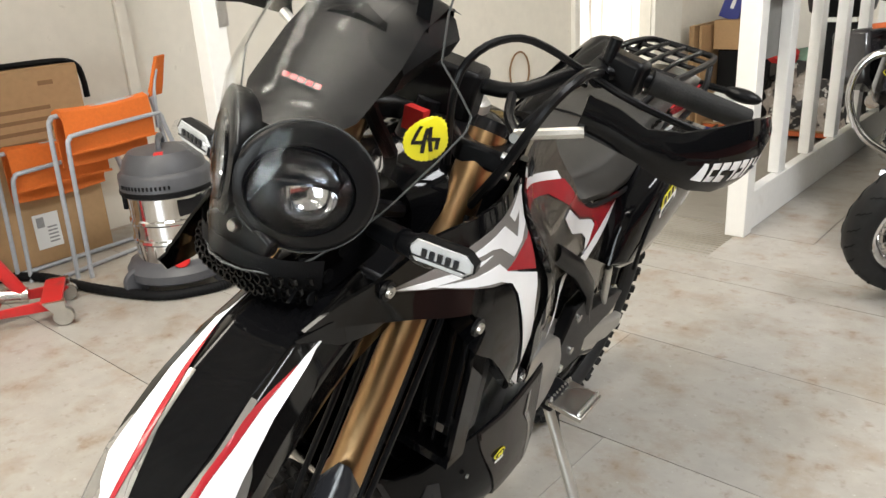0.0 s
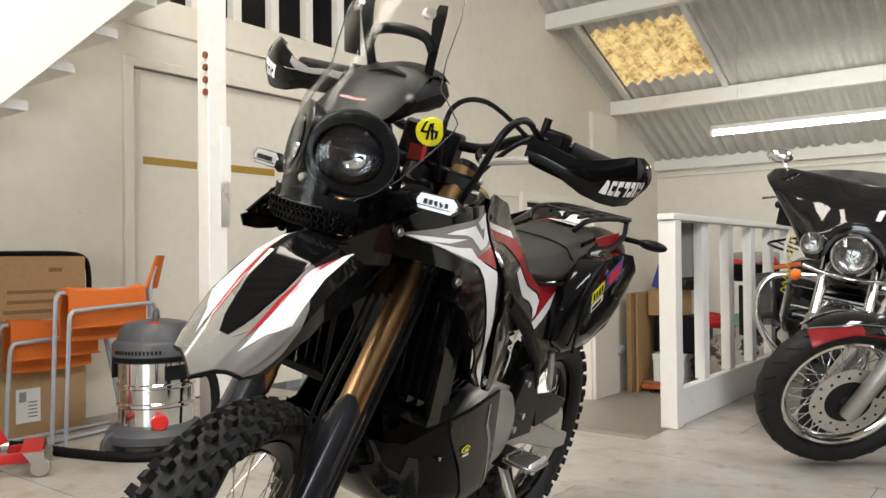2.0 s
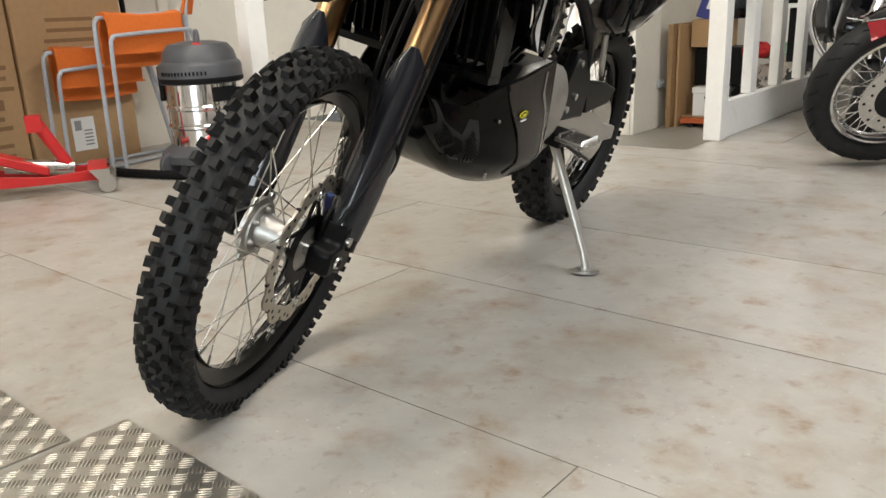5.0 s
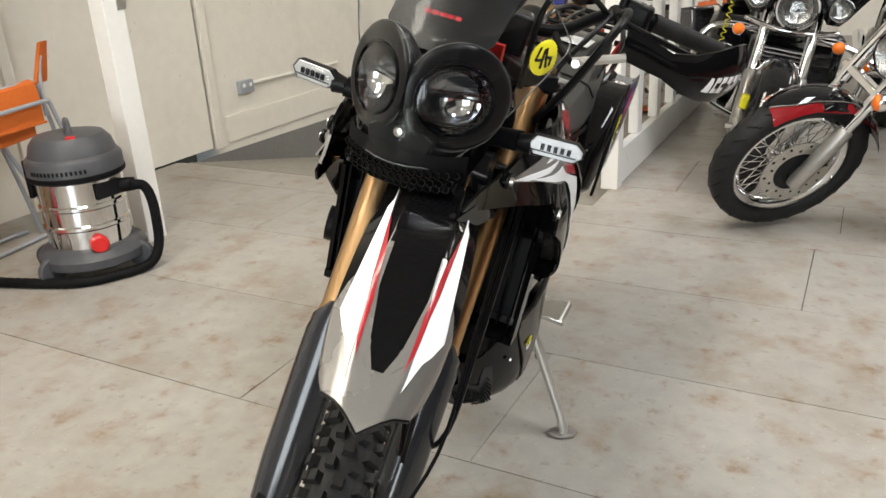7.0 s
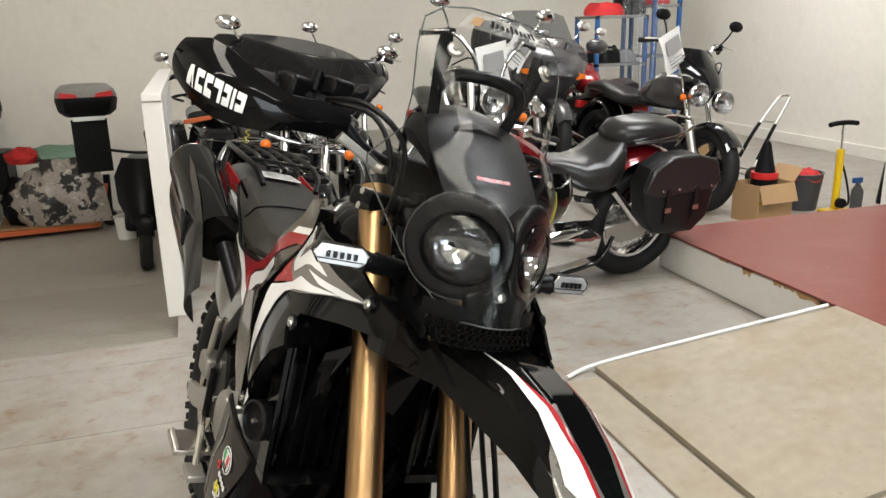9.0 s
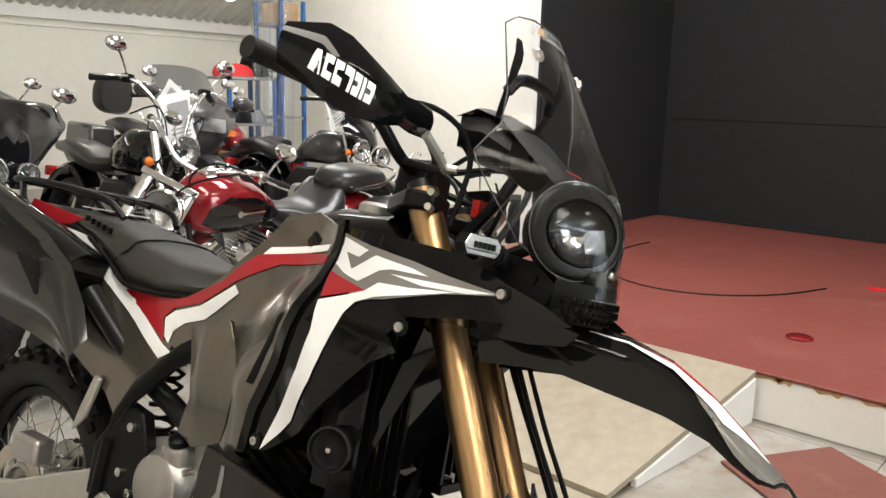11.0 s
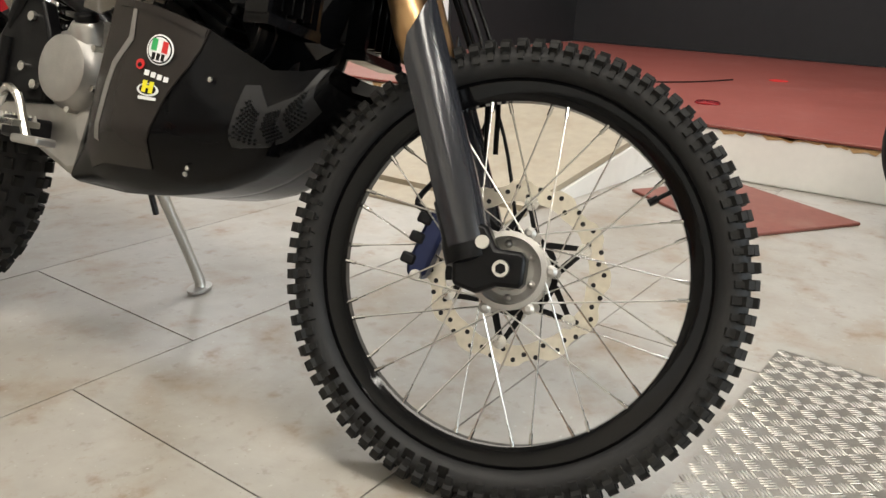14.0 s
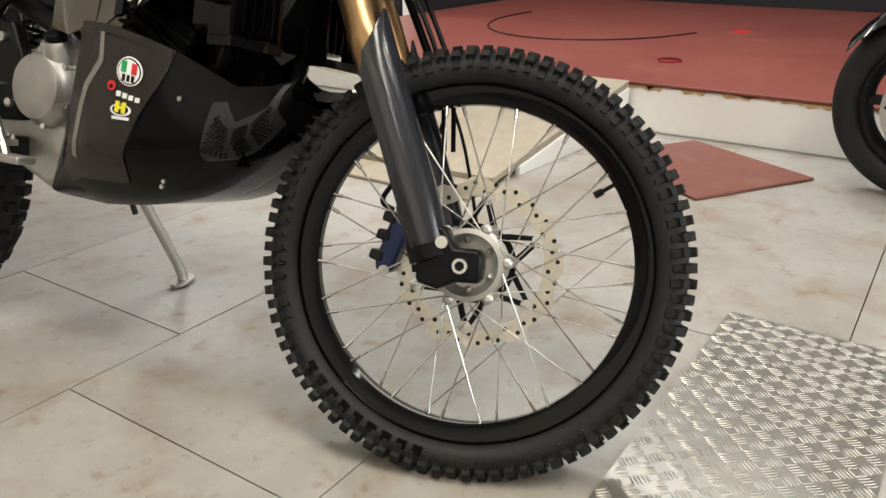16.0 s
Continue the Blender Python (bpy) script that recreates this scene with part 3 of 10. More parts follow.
# railing at the edge of the drop
rail = thing("railing", pose(-0.19, 2.43, 0), "white painted timber railing above the ramp", "railing")
part("newel", G().box(-0.045, 0.045, 0, 0.09, 0, 1.06), WHITE_WOOD, rail, bevel=0.004)
part("top_rail", G().box(-0.045, 0.045, -0.01, 2.60, 1.062, 1.095), WHITE_WOOD, rail, bevel=0.004)
part("base_board", G().box(-0.02, 0.03, 0.09, 2.58, 0.0, 0.19), WHITE_WOOD, rail, bevel=0.004)
for i in range(5):
    y = 0.475 + 0.447 * i
    part("baluster", G().box(-0.035, 0.02, y, y + 0.09, 0.192, 1.06), WHITE_WOOD, rail, bevel=0.003)
part("patch_board", G().box(-0.05, -0.036, 0.12, 0.50, 0.76, 1.06), GREY_PAINT, rail)

# stair to the gallery, with its post
stair = thing("staircase", pose(-2.45, 0.2, 1.6), "white painted open timber stair up to the gallery", "stair")
for x in (-0.46, 0.44):
    g = G()
    g.prism([(-2.1, -1.6), (-1.78, -1.6), (0.75, 0.86), (0.75, 1.2), (-2.1, -1.25)], x, x + 0.05, "x")
    part("stringer", g, WHITE_WOOD, stair, bevel=0.004)
for i in range(11):
    part("tread", G().box(-0.41, 0.44, -1.55 + 0.2 * i, -1.30 + 0.2 * i, -1.26 + 0.195 * i, -1.22 + 0.195 * i), WHITE_WOOD, stair)
part("landing", G().box(-0.5, 0.48, 0.72, 0.95, 0.76, 0.88), WHITE_WOOD, stair)
post = thing("post", pose(-2.0, 1.0, 0), "white steel post with rusty bolts and a paper strip", "post")
part("column", G().box(-0.045, 0.045, -0.05, 0.06, 0, 2.5), WHITE_WOOD, post, bevel=0.004)
for i in range(4):
    part("bolt", G().cyl((0.03, -0.052, 1.72 + 0.062 * i), (0.03, -0.062, 1.72 + 0.062 * i), 0.018, n=8), RUST, post, "rusty bolt head")
part("paper_strip", G().box(0.046, 0.05, 0.02, 0.08, 1.28, 1.56), PAPER, post)
part("hinge_plate", G().box(0.046, 0.05, 0.02, 0.07, 1.05, 1.27), STEEL, post)

# sockets, conduit and sign on the west wall
for y, z, nm in ((2.85, 0.37, "wall_socket"), (7.72, -0.28, "wall_socket")):
    s = thing(nm, pose(WEST + (0.05 if y > 5 else 0.0), y, z), "metal-clad double socket on the cream wall", "socket", "sockets")
    part("back_box", G().box(0, 0.04, -0.07, 0.07, -0.045, 0.045), GALV, s, bevel=0.006)
    for dy in (-0.035, 0.035):
        part("switch", G().box(0.04, 0.045, dy - 0.012, dy + 0.012, 0.0, 0.025), PAPER, s)
single("conduit", G().cyl((WEST + 0.02, 2.92, 0.385), (WEST + 0.02, 3.99, 0.37), 0.012, n=8), WALL_COOL, "cream painted conduit running along the wall", "conduit")
sign = thing("exit_sign", pose(WEST + 0.006, 4.35, 1.12), "small green emergency sign on the wall", "sign")
part("plate", G().box(0, 0.004, -0.11, 0.11, -0.06, 0.06), GREEN_DECAL, sign)
part("pictogram", G().box(0.004, 0.006, -0.09, -0.04, -0.04, 0.04).box(0.004, 0.006, 0.0, 0.09, -0.02, 0.025), PAPER, sign)
cable = single("cable_loop", G().tube([(WEST + 0.03, 4.60 + 0.14 * math.cos(a), 0.33 + 0.17 * math.sin(a)) for a in [2 * math.pi * k / 10 for k in range(10)]], 0.008, 6, 3, True), CARD_DARK, "coil of thin brown cable hung on the wall", "cable")

# ---- platform, ramp, booth ----
PX = 2.47
structure("platform", G().box(PX, EAST - 0.05, -4.5, 2.3, 0.0, 0.196), WHITE_WOOD, "low platform with a scuffed white front edge", bevel=0.006)
structure("platform_deck", G().box(PX - 0.012, EAST - 0.05, -4.5, 2.31, 0.2, 0.212), RED_FLOOR, "dull red painted platform deck", bevel=0.003)
g = G()
random.seed(4)
for i in range(34):
    y = -2.6 + 0.13 * i + random.uniform(-0.06, 0.06)
    ln = random.uniform(0.04, 0.19)
    h = random.uniform(0.008, 0.042)
    g.prism([(y, 0.197), (y + ln, 0.197), (y + ln * 0.8, 0.197 - h), (y + ln * 0.4, 0.197 - h * 0.5), (y + ln * 0.15, 0.197 - h)], PX - 0.004, PX - 0.001, "x")
structure("edge_chips", g, CHIP_WOOD, "bare wood where the white edge has chipped", smooth=0)
g = G().tube([(4.6 + 1.15 * math.cos(a), 0.9 + 0.75 * math.sin(a), 0.214) for a in [1.4 + 0.33 * k for k in range(10)]], 0.006, 5, 3)
single("floor_cable", g, MATT_BLACK, "thin black cable curled on the red platform", "cable")
single("red_hole_cover", G().lathe([(0.06, 0), (0.06, 0.006), (0.05, 0.012), (0.0, 0.012)], (3.06, -0.03, 0.212), (0, 0, 1), 20), RED_PAINT, "round red cap set in the platform deck", "cap")
single("red_tag", G().lathe([(0.055, 0), (0.055, 0.004), (0.0, 0.005)], (4.44, -0.02, 0.212), (0, 0, 1), 18), RED_PLASTIC, "bright red disc lying on the platform", "disc")
booth = structure("booth_wall_north", G().box(4.16, EAST - 0.03, 2.33, 2.40, 0.0, 3.2), WHITE_WOOD, "white edge of the photo booth wall")
structure("backdrop_north", G().box(4.2, EAST - 0.07, 2.30, 2.326, 0.216, 3.1), BLACK_CLOTH, "black photo backdrop")
structure("backdrop_east", G().box(EAST - 0.07, EAST - 0.04, -4.6, 2.3, 0.216, 3.1), BLACK_CLOTH, "black photo backdrop")
structure("backdrop_seams", G().box(EAST - 0.075, EAST - 0.071, -0.9, -0.895, 0.22, 3.0).box(EAST - 0.075, EAST - 0.071, -4.4, 2.28, 1.12, 1.124), MATT_BLACK, "seams between the backdrop boards")
SIGN_GREEN = mat("faded_green_print", (0.025, 0.10, 0.035), 0.7, var=0.3, scale=12)
sgn = thing("shop_sign", pose(EAST - 0.078, 0.243, 1.984, 42, 0, 0) @ Matrix.Diagonal((1, 0.68, 0.68, 1)), "black board with green block shapes hung on the backdrop", "sign")
part("board", G().box(0, 0.004, -0.30, 0.30, -0.30, 0.30), CHARCOAL, sgn)
for dz, n in ((0.08, 4), (-0.12, 4)):
    for i in range(n):
        part("block", G().box(-0.004, 0.0, 0.24 - 0.125 * i - 0.10, 0.24 - 0.125 * i, dz - 0.065, dz + 0.075), SIGN_GREEN, sgn)
# sloping board up to the platform
rb = thing("loading_ramp", Matrix.Identity(4), "worn plywood ramp leaning up to the red platform", "ramp")
A, B, C, D = (1.44, 1.13), (2.45, 0.95), (2.45, -0.06), (1.44, 0.02)
g = G().add([(*A, 0.026), (*B, 0.214), (*C, 0.214), (*D, 0.026), (*A, 0.004), (*B, 0.19), (*C, 0.19), (*D, 0.004)], [(0, 1, 2, 3), (4, 7, 6, 5), (0, 4, 5, 1), (1, 5, 6, 2), (2, 6, 7, 3), (3, 7, 4, 0)])
part("board", g, PLY, rb)
part("side_cheek", G().add([(1.6, 0.0, 0.0), (2.44, -0.068, 0.0), (2.44, -0.068, 0.186), (1.6, 0.0, 0.03), (1.6, 0.02, 0.0), (2.44, -0.048, 0.0), (2.44, -0.048, 0.186), (1.6, 0.02, 0.03)], [(0, 1, 2, 3), (4, 7, 6, 5), (0, 4, 5, 1), (1, 5, 6, 2), (2, 6, 7, 3), (3, 7, 4, 0)]), WHITE_WOOD, rb)
part("lip_strip", G().box(1.245, 1.425, 0.0, 1.06, 0.0, 0.012), PLY, rb, bevel=0.003)
single("rope", G().tube([(1.30, 1.10, 0.012), (1.46, 1.135, 0.033), (1.9, 1.06, 0.118), (2.42, 0.965, 0.216)], 0.008, 6, 5), PAPER, "thin white cord lying along the ramp edge", "cord")
single("red_board", G().prism([(2.40, -0.38), (2.11, -0.89), (1.66, -0.61), (1.98, -0.13)], 0.001, 0.012, "z"), MAT_RED, "brown-red offcut board lying on the floor", "board", bevel=0.003)

# two tread plates by the front wheel, laid corner to corner
def tread_plate(x1, y1, lx, ly, rz):
    tp = thing("tread_plate", pose(x1, y1, 0, 0, 0, rz), "worn aluminium five-bar tread plate lying on the floor", "plate", "tread plates")
    part("sheet", G().box(-lx, 0, -ly, 0, 0.0, 0.004), CHECKER, tp)
    bar = G().lathe([(0.0, 0.0), (0.0034, 0.0), (0.0026, 0.0013), (0.0, 0.0018)], (0, 0, 0), (0, 0, 1), 8)
    bar.xf(Matrix.Diagonal((4.0, 0.72, 1, 1)))
    vs, fs = [], []
    p = 0.0335
    for i in range(int(lx / p)):
        for j in range(int(ly / p)):
            turn = Matrix.Translation((-p * (i + 0.5), -p * (j + 0.5), 0.004)) @ Matrix.Rotation(radians(45 if (i + j) % 2 else -45), 4, "Z")
            for k in range(-2, 3):
                m = turn @ Matrix.Translation((0, 0.0066 * k, 0)) @ Matrix.Diagonal((1 - 0.1 * abs(k), 1, 1, 1))
                o = len(vs)
                vs += [tuple(m @ Vector(q)) for q in bar.v]
                fs += [tuple(a + o for a in q) for q in bar.f]
    g = G()
    g.v, g.f = vs, fs
    tagged(part("tread_bar", g, CHECKER, tp, "raised five-bar tread pattern", smooth=60), kind="stuff")


tread_plate(0.916, -0.92, 0.878, 0.37, -0.7)
tread_plate(0.022, -1.008, 0.95, 0.37, -1.5)

# ---- the trail motorcycle: x ahead, y to its left, z up, leaning on its side stand ----
HEAD, LEANS, STEER_DEG = radians(-82.5), radians(15.6), 15.2
fwd = Vector((math.cos(HEAD), math.sin(HEAD), 0))
lft = Vector((-math.sin(HEAD), math.cos(HEAD), 0))
b_left = math.cos(LEANS) * lft - math.sin(LEANS) * Vector((0, 0, 1))
b_up = math.cos(LEANS) * Vector((0, 0, 1)) + math.sin(LEANS) * lft
BIKE_O = Vector((0.0124, 0.0016, -0.0030))
BIKE_M = Matrix(((fwd.x, b_left.x, b_up.x, BIKE_O.x), (fwd.y, b_left.y, b_up.y, BIKE_O.y), (fwd.z, b_left.z, b_up.z, BIKE_O.z), (0, 0, 0, 1)))
bike = thing("trail_motorcycle", BIKE_M, "black, graphite and white trail motorcycle leaning on its side stand", "motorcycle")

RAKE = radians(25)
S_O, S_D = Vector((0.235, 0, 1.113)), Vector((-math.sin(RAKE), 0, math.cos(RAKE)))
STEER = Matrix.Translation(S_O) @ Matrix.Rotation(radians(STEER_DEG), 4, S_D) @ Matrix.Translation(-S_O)


def fork_x(z):
    return 0.2625 - math.tan(RAKE) * (z - 1.113)


def knobbly(R, half, rim_r, pitches, knob, rows, n=72):
    """Tyre carcass with rows of tread blocks; the axle is y."""
    g = G()
    rc = (R - 0.012 + rim_r) / 2
    a, b = R - 0.012 - rc, half - 0.003
    prof = [(rc + a * math.sin(t) * (1.0 if math.sin(t) > 0 else 1.0), b * (abs(math.cos(t)) ** 0.8) * (1 if math.cos(t) > 0 else -1)) for t in [radians(d) for d in range(-60, 241, 15)]]
    prof = [(max(r, rim_r - 0.006), h) for r, h in prof]
    g.lathe(prof, (0, 0, 0), (0, 1, 0), n, loop=True)
    carc = G().add(g.v, g.f)
    k = G()
    for i in range(pitches):
        for phi, off, lx, ly, lz in rows:
            th = 2 * math.pi * (i + off) / pitches
            p = radians(90 - phi)
            r, h = rc + a * math.sin(p), b * (abs(math.cos(p)) ** 0.8) * (1 if math.cos(p) > 0 else -1)
            m = Matrix.Rotation(-th, 4, "Y") @ Matrix.Translation((r, h, 0)) @ Matrix.Rotation(radians(phi), 4, "Z")
            # x outward, y across, z round the tyre
            vs = [m @ Vector((x, y * (1 - 0.18 * (x > 0)), z * (1 - 0.14 * (x > 0)))) for x in (-0.006, lx) for y in (-ly, ly) for z in (-lz, lz)]
            k.add(vs, [(0, 1, 3, 2), (4, 6, 7, 5), (0, 4, 5, 1), (2, 3, 7, 6), (0, 2, 6, 4), (1, 5, 7, 3)])
    return carc, k


def spoke_mesh(name, p0, p1, r, material):
    g = G().cyl(p0, p1, r, n=6)
    d = (Vector(p1) - Vector(p0)).normalized()
    g.cyl(Vector(p1) - d * 0.02, p1, r * 2.2, n=6)
    return mesh_of(name, g, material)


def spoked_wheel(owner, name, m, R, half, rim_r, rim_w, hub_r, hub_w, pitches, rows, n_spokes, rim_mat, spoke_mat, label):
    rim_in = rim_r - 0.028
    w = part(name, G().lathe([(rim_r, -rim_w), (rim_r + 0.006, -rim_w + 0.003), (rim_r + 0.004, -rim_w + 0.007), (rim_in + 0.008, -rim_w + 0.012), (rim_in, -0.008), (rim_in, 0.008), (rim_in + 0.008, rim_w - 0.012), (rim_r + 0.004, rim_w - 0.007), (rim_r + 0.006, rim_w - 0.003), (rim_r, rim_w)], (0, 0, 0), (0, 1, 0), 72, loop=True), rim_mat, owner, label, m=m)
    carc, k = knobbly(R, half, rim_r, pitches, 0, rows)
    tyre = part("tyre", carc, SIDEWALL, w, smooth=50)
    part("tread", k, RUBBER, w, "worn knobbly tread blocks", smooth=20)
    for sd in (-1, 1):
        part("bead_line", G().lathe([(rim_r + 0.010, sd * half * 0.62), (rim_r + 0.011, sd * (half * 0.62 + 0.003)), (rim_r + 0.014, sd * (half * 0.66 + 0.003)), (rim_r + 0.0145, sd * half * 0.66)], (0, 0, 0), (0, 1, 0), 72, cap=False), RUBBER, w)
        boss = mesh_of("hub_boss", G().ball((hub_r * 0.68, sd * (hub_w - 0.018), 0), (0.006, 0.010, 0.006), 10, 6), ALU)
        lug = mesh_of("disc_lug", G().lathe([(0.0, 0.004), (0.004, 0.004), (0.009, 0.0), (0.009, -0.006)], (hub_r + 0.005, sd * (hub_w - 0.004), 0), (0, sd, 0), 14), ALU)
        for i in range(6):
            shared("hub_boss", boss, w, Matrix.Rotation(radians(60 * i + 20), 4, "Y"))
            shared("disc_lug", lug, w, Matrix.Rotation(radians(60 * i + 50), 4, "Y"))
    part("hub", G().lathe([(0.012, -hub_w), (hub_r * 0.45, -hub_w), (hub_r * 0.5, -hub_w + 0.018), (hub_r * 0.82, -hub_w + 0.018), (hub_r * 0.86, -hub_w), (hub_r, -hub_w + 0.002), (hub_r, -hub_w + 0.010), (hub_r * 0.55, -hub_w + 0.02), (hub_r * 0.5, 0), (hub_r * 0.55, hub_w - 0.02), (hub_r, hub_w - 0.010), (hub_r, hub_w - 0.004), (hub_r * 0.8, hub_w), (0.012, hub_w)], (0, 0, 0), (0, 1, 0), 36), ALU, w, "machined aluminium hub")
    half_n = n_spokes // 4
    kinds = []
    for sd in (-1, 1):
        for lead in (-1, 1):
            a = lead * radians(52)
            p0 = Vector(((hub_r - 0.004) * math.cos(a), sd * (hub_w - 0.007 - 0.003 * lead), (hub_r - 0.004) * math.sin(a)))
            kinds.append((sd, lead, spoke_mesh("spoke", p0, (rim_in + 0.004, sd * 0.006, 0), 0.00135, spoke_mat)))
    for q, (sd, lead, me) in enumerate(kinds):
        for i in range(half_n):
            th = 2 * math.pi * (i + q / 4 + 0.06 * lead) / half_n
            shared("spoke", me, w, Matrix.Rotation(th, 4, "Y"))
    return w


FRONT_ROWS = [(0, 0.0, 0.012, 0.0085, 0.0085), (18, 0.5, 0.012, 0.0075, 0.0085), (-18, 0.5, 0.012, 0.0075, 0.0085), (38, 0.0, 0.012, 0.0075, 0.0085), (-38, 0.0, 0.012, 0.0075, 0.0085), (60, 0.5, 0.0125, 0.0065, 0.0078), (-60, 0.5, 0.0125, 0.0065, 0.0078), (56, 0.0, 0.0115, 0.0065, 0.0072), (-56, 0.0, 0.0115, 0.0065, 0.0072), (80, 0.5, 0.0035, 0.0095, 0.0066), (-80, 0.5, 0.0035, 0.0095, 0.0066), (78, 0.0, 0.003, 0.008, 0.005), (-78, 0.0, 0.003, 0.008, 0.005)]
FW_C = Vector((0.676, 0, 0.336))
fw = spoked_wheel(bike, "front_wheel", STEER @ Matrix.Translation(FW_C), 0.3535, 0.044, 0.287, 0.026, 0.058, 0.055, 44, FRONT_ROWS, 36, GLOSS_BLACK, STEEL, "black spoked front wheel with a knobbly tyre")
# tyre size moulded in the sidewall
for i, ch in enumerate("80/100-21"):
    cu = bpy.data.curves.new("size_mark", "FONT")
    cu.body, cu.size, cu.extrude, cu.align_x, cu.align_y = ch, 0.017, 0.0006, "CENTER", "CENTER"
    ob = new("size_mark", cu)
    ob.parent = fw
    a = radians(172 + 4.2 * i)
    ob.matrix_local = Matrix.Rotation(-a, 4, "Y") @ Matrix.Translation((0.310, -0.0405, 0)) @ Matrix(((0, 1, 0, 0), (0, 0, -1, 0), (-1, 0, 0, 0), (0, 0, 0, 1)))
    cu.materials.append(CHARCOAL)
for i in range(9):
    m = Matrix.Rotation(-radians(222 + 5.2 * i), 4, "Y") @ Matrix.Translation((0.310, -0.0405, 0))
    part("maker_mark", G().box(-0.008, 0.008, -0.0008, 0.002, -0.009, 0.008), CHARCOAL, fw, m=m)
part("valve", G().cyl((0.262, -0.0, 0.0), (0.228, 0, 0.0), 0.0035, n=8).cyl((0.240, 0, 0), (0.225, 0, 0), 0.006, n=8), SATIN_BLACK, fw, m=Matrix.Rotation(radians(-38), 4, "Y"))
# wave brake disc on the left of the front wheel, on a black six-armed carrier
g = G()
n = 160
wave = [0.1435 + 0.0045 * math.tanh(2.2 * math.sin(12 * 2 * math.pi * i / n)) for i in range(n)]
rim_ = [0.1145 - 0.003 * math.cos(6 * 2 * math.pi * i / n) ** 4 for i in range(n)]
g.loft([[(r[i] * math.cos(2 * math.pi * i / n), y, r[i] * math.sin(2 * math.pi * i / n)) for i in range(n)] for r, y in ((wave, 0.058), (wave, 0.062), (rim_, 0.062), (rim_, 0.058))], loop=True)
disc = part("brake_disc", g, DISC_STEEL, fw, "wave-edged steel brake disc with drilled holes", smooth=30)
hole = mesh_of("drilled_hole", G().cyl((0, 0.0575, 0), (0, 0.0625, 0), 0.0040, n=10), DARK_METAL)
for i in range(48):
    a, q = 2 * math.pi * (i + 0.3) / 48, (0.122, 0.137, 0.1295, 0.1365)[i % 4]
    shared("drilled_hole", hole, fw, Matrix.Translation((q * math.cos(a), 0, q * math.sin(a))))
part("carrier_ring", G().lathe([(0.045, 0.0535), (0.068, 0.0535), (0.068, 0.0575), (0.045, 0.0575)], (0, 0, 0), (0, 1, 0), 36, loop=True), SATIN_BLACK, fw)
arm_a = mesh_of("carrier_arm", G().prism([(0.062, -0.026), (0.108, -0.006), (0.116, 0.0), (0.110, 0.006), (0.062, -0.014)], 0.054, 0.0575, "y"), SATIN_BLACK)
arm_b = mesh_of("carrier_arm", G().prism([(0.062, 0.020), (0.106, 0.002), (0.112, 0.008), (0.062, 0.031)], 0.054, 0.0575, "y"), SATIN_BLACK)
button = mesh_of("disc_button", G().lathe([(0.0, 0.066), (0.005, 0.066), (0.0055, 0.0635), (0.0105, 0.0635), (0.0115, 0.061), (0.0115, 0.054), (0.0, 0.0525)], (0.112, 0, 0), (0, 1, 0), 18), STEEL)
for i in range(6):
    m = Matrix.Rotation(2 * math.pi * i / 6 + 0.55, 4, "Y")
    for me in (arm_a, arm_b):
        shared("carrier_arm", me, fw, m)
    shared("disc_button", button, fw, m)

REAR_ROWS = [(0, 0.0, 0.014, 0.013, 0.011), (22, 0.5, 0.014, 0.011, 0.011), (-22, 0.5, 0.014, 0.011, 0.011), (44, 0.0, 0.014, 0.010, 0.012), (-44, 0.0, 0.014, 0.010, 0.012), (62, 0.5, 0.013, 0.008, 0.012), (-62, 0.5, 0.013, 0.008, 0.012)]
RW_C = Vector((-0.745, 0, 0.338))
rw = spoked_wheel(bike, "rear_wheel", Matrix.Translation(RW_C), 0.342, 0.060, 0.238, 0.034, 0.062, 0.06, 30, REAR_ROWS, 36, GLOSS_BLACK, STEEL, "black spoked rear wheel with a knobbly tyre")
part("sprocket", G().lathe([(0.03, 0.066), (0.105, 0.066), (0.108, 0.069), (0.105, 0.072), (0.03, 0.072)], (0, 0, 0), (0, 1, 0), 44), STEEL, rw)
part("rear_disc", G().lathe([(0.075, -0.066), (0.11, -0.066), (0.11, -0.062), (0.075, -0.062)], (0, 0, 0), (0, 1, 0), 44, loop=True), DISC_STEEL, rw)

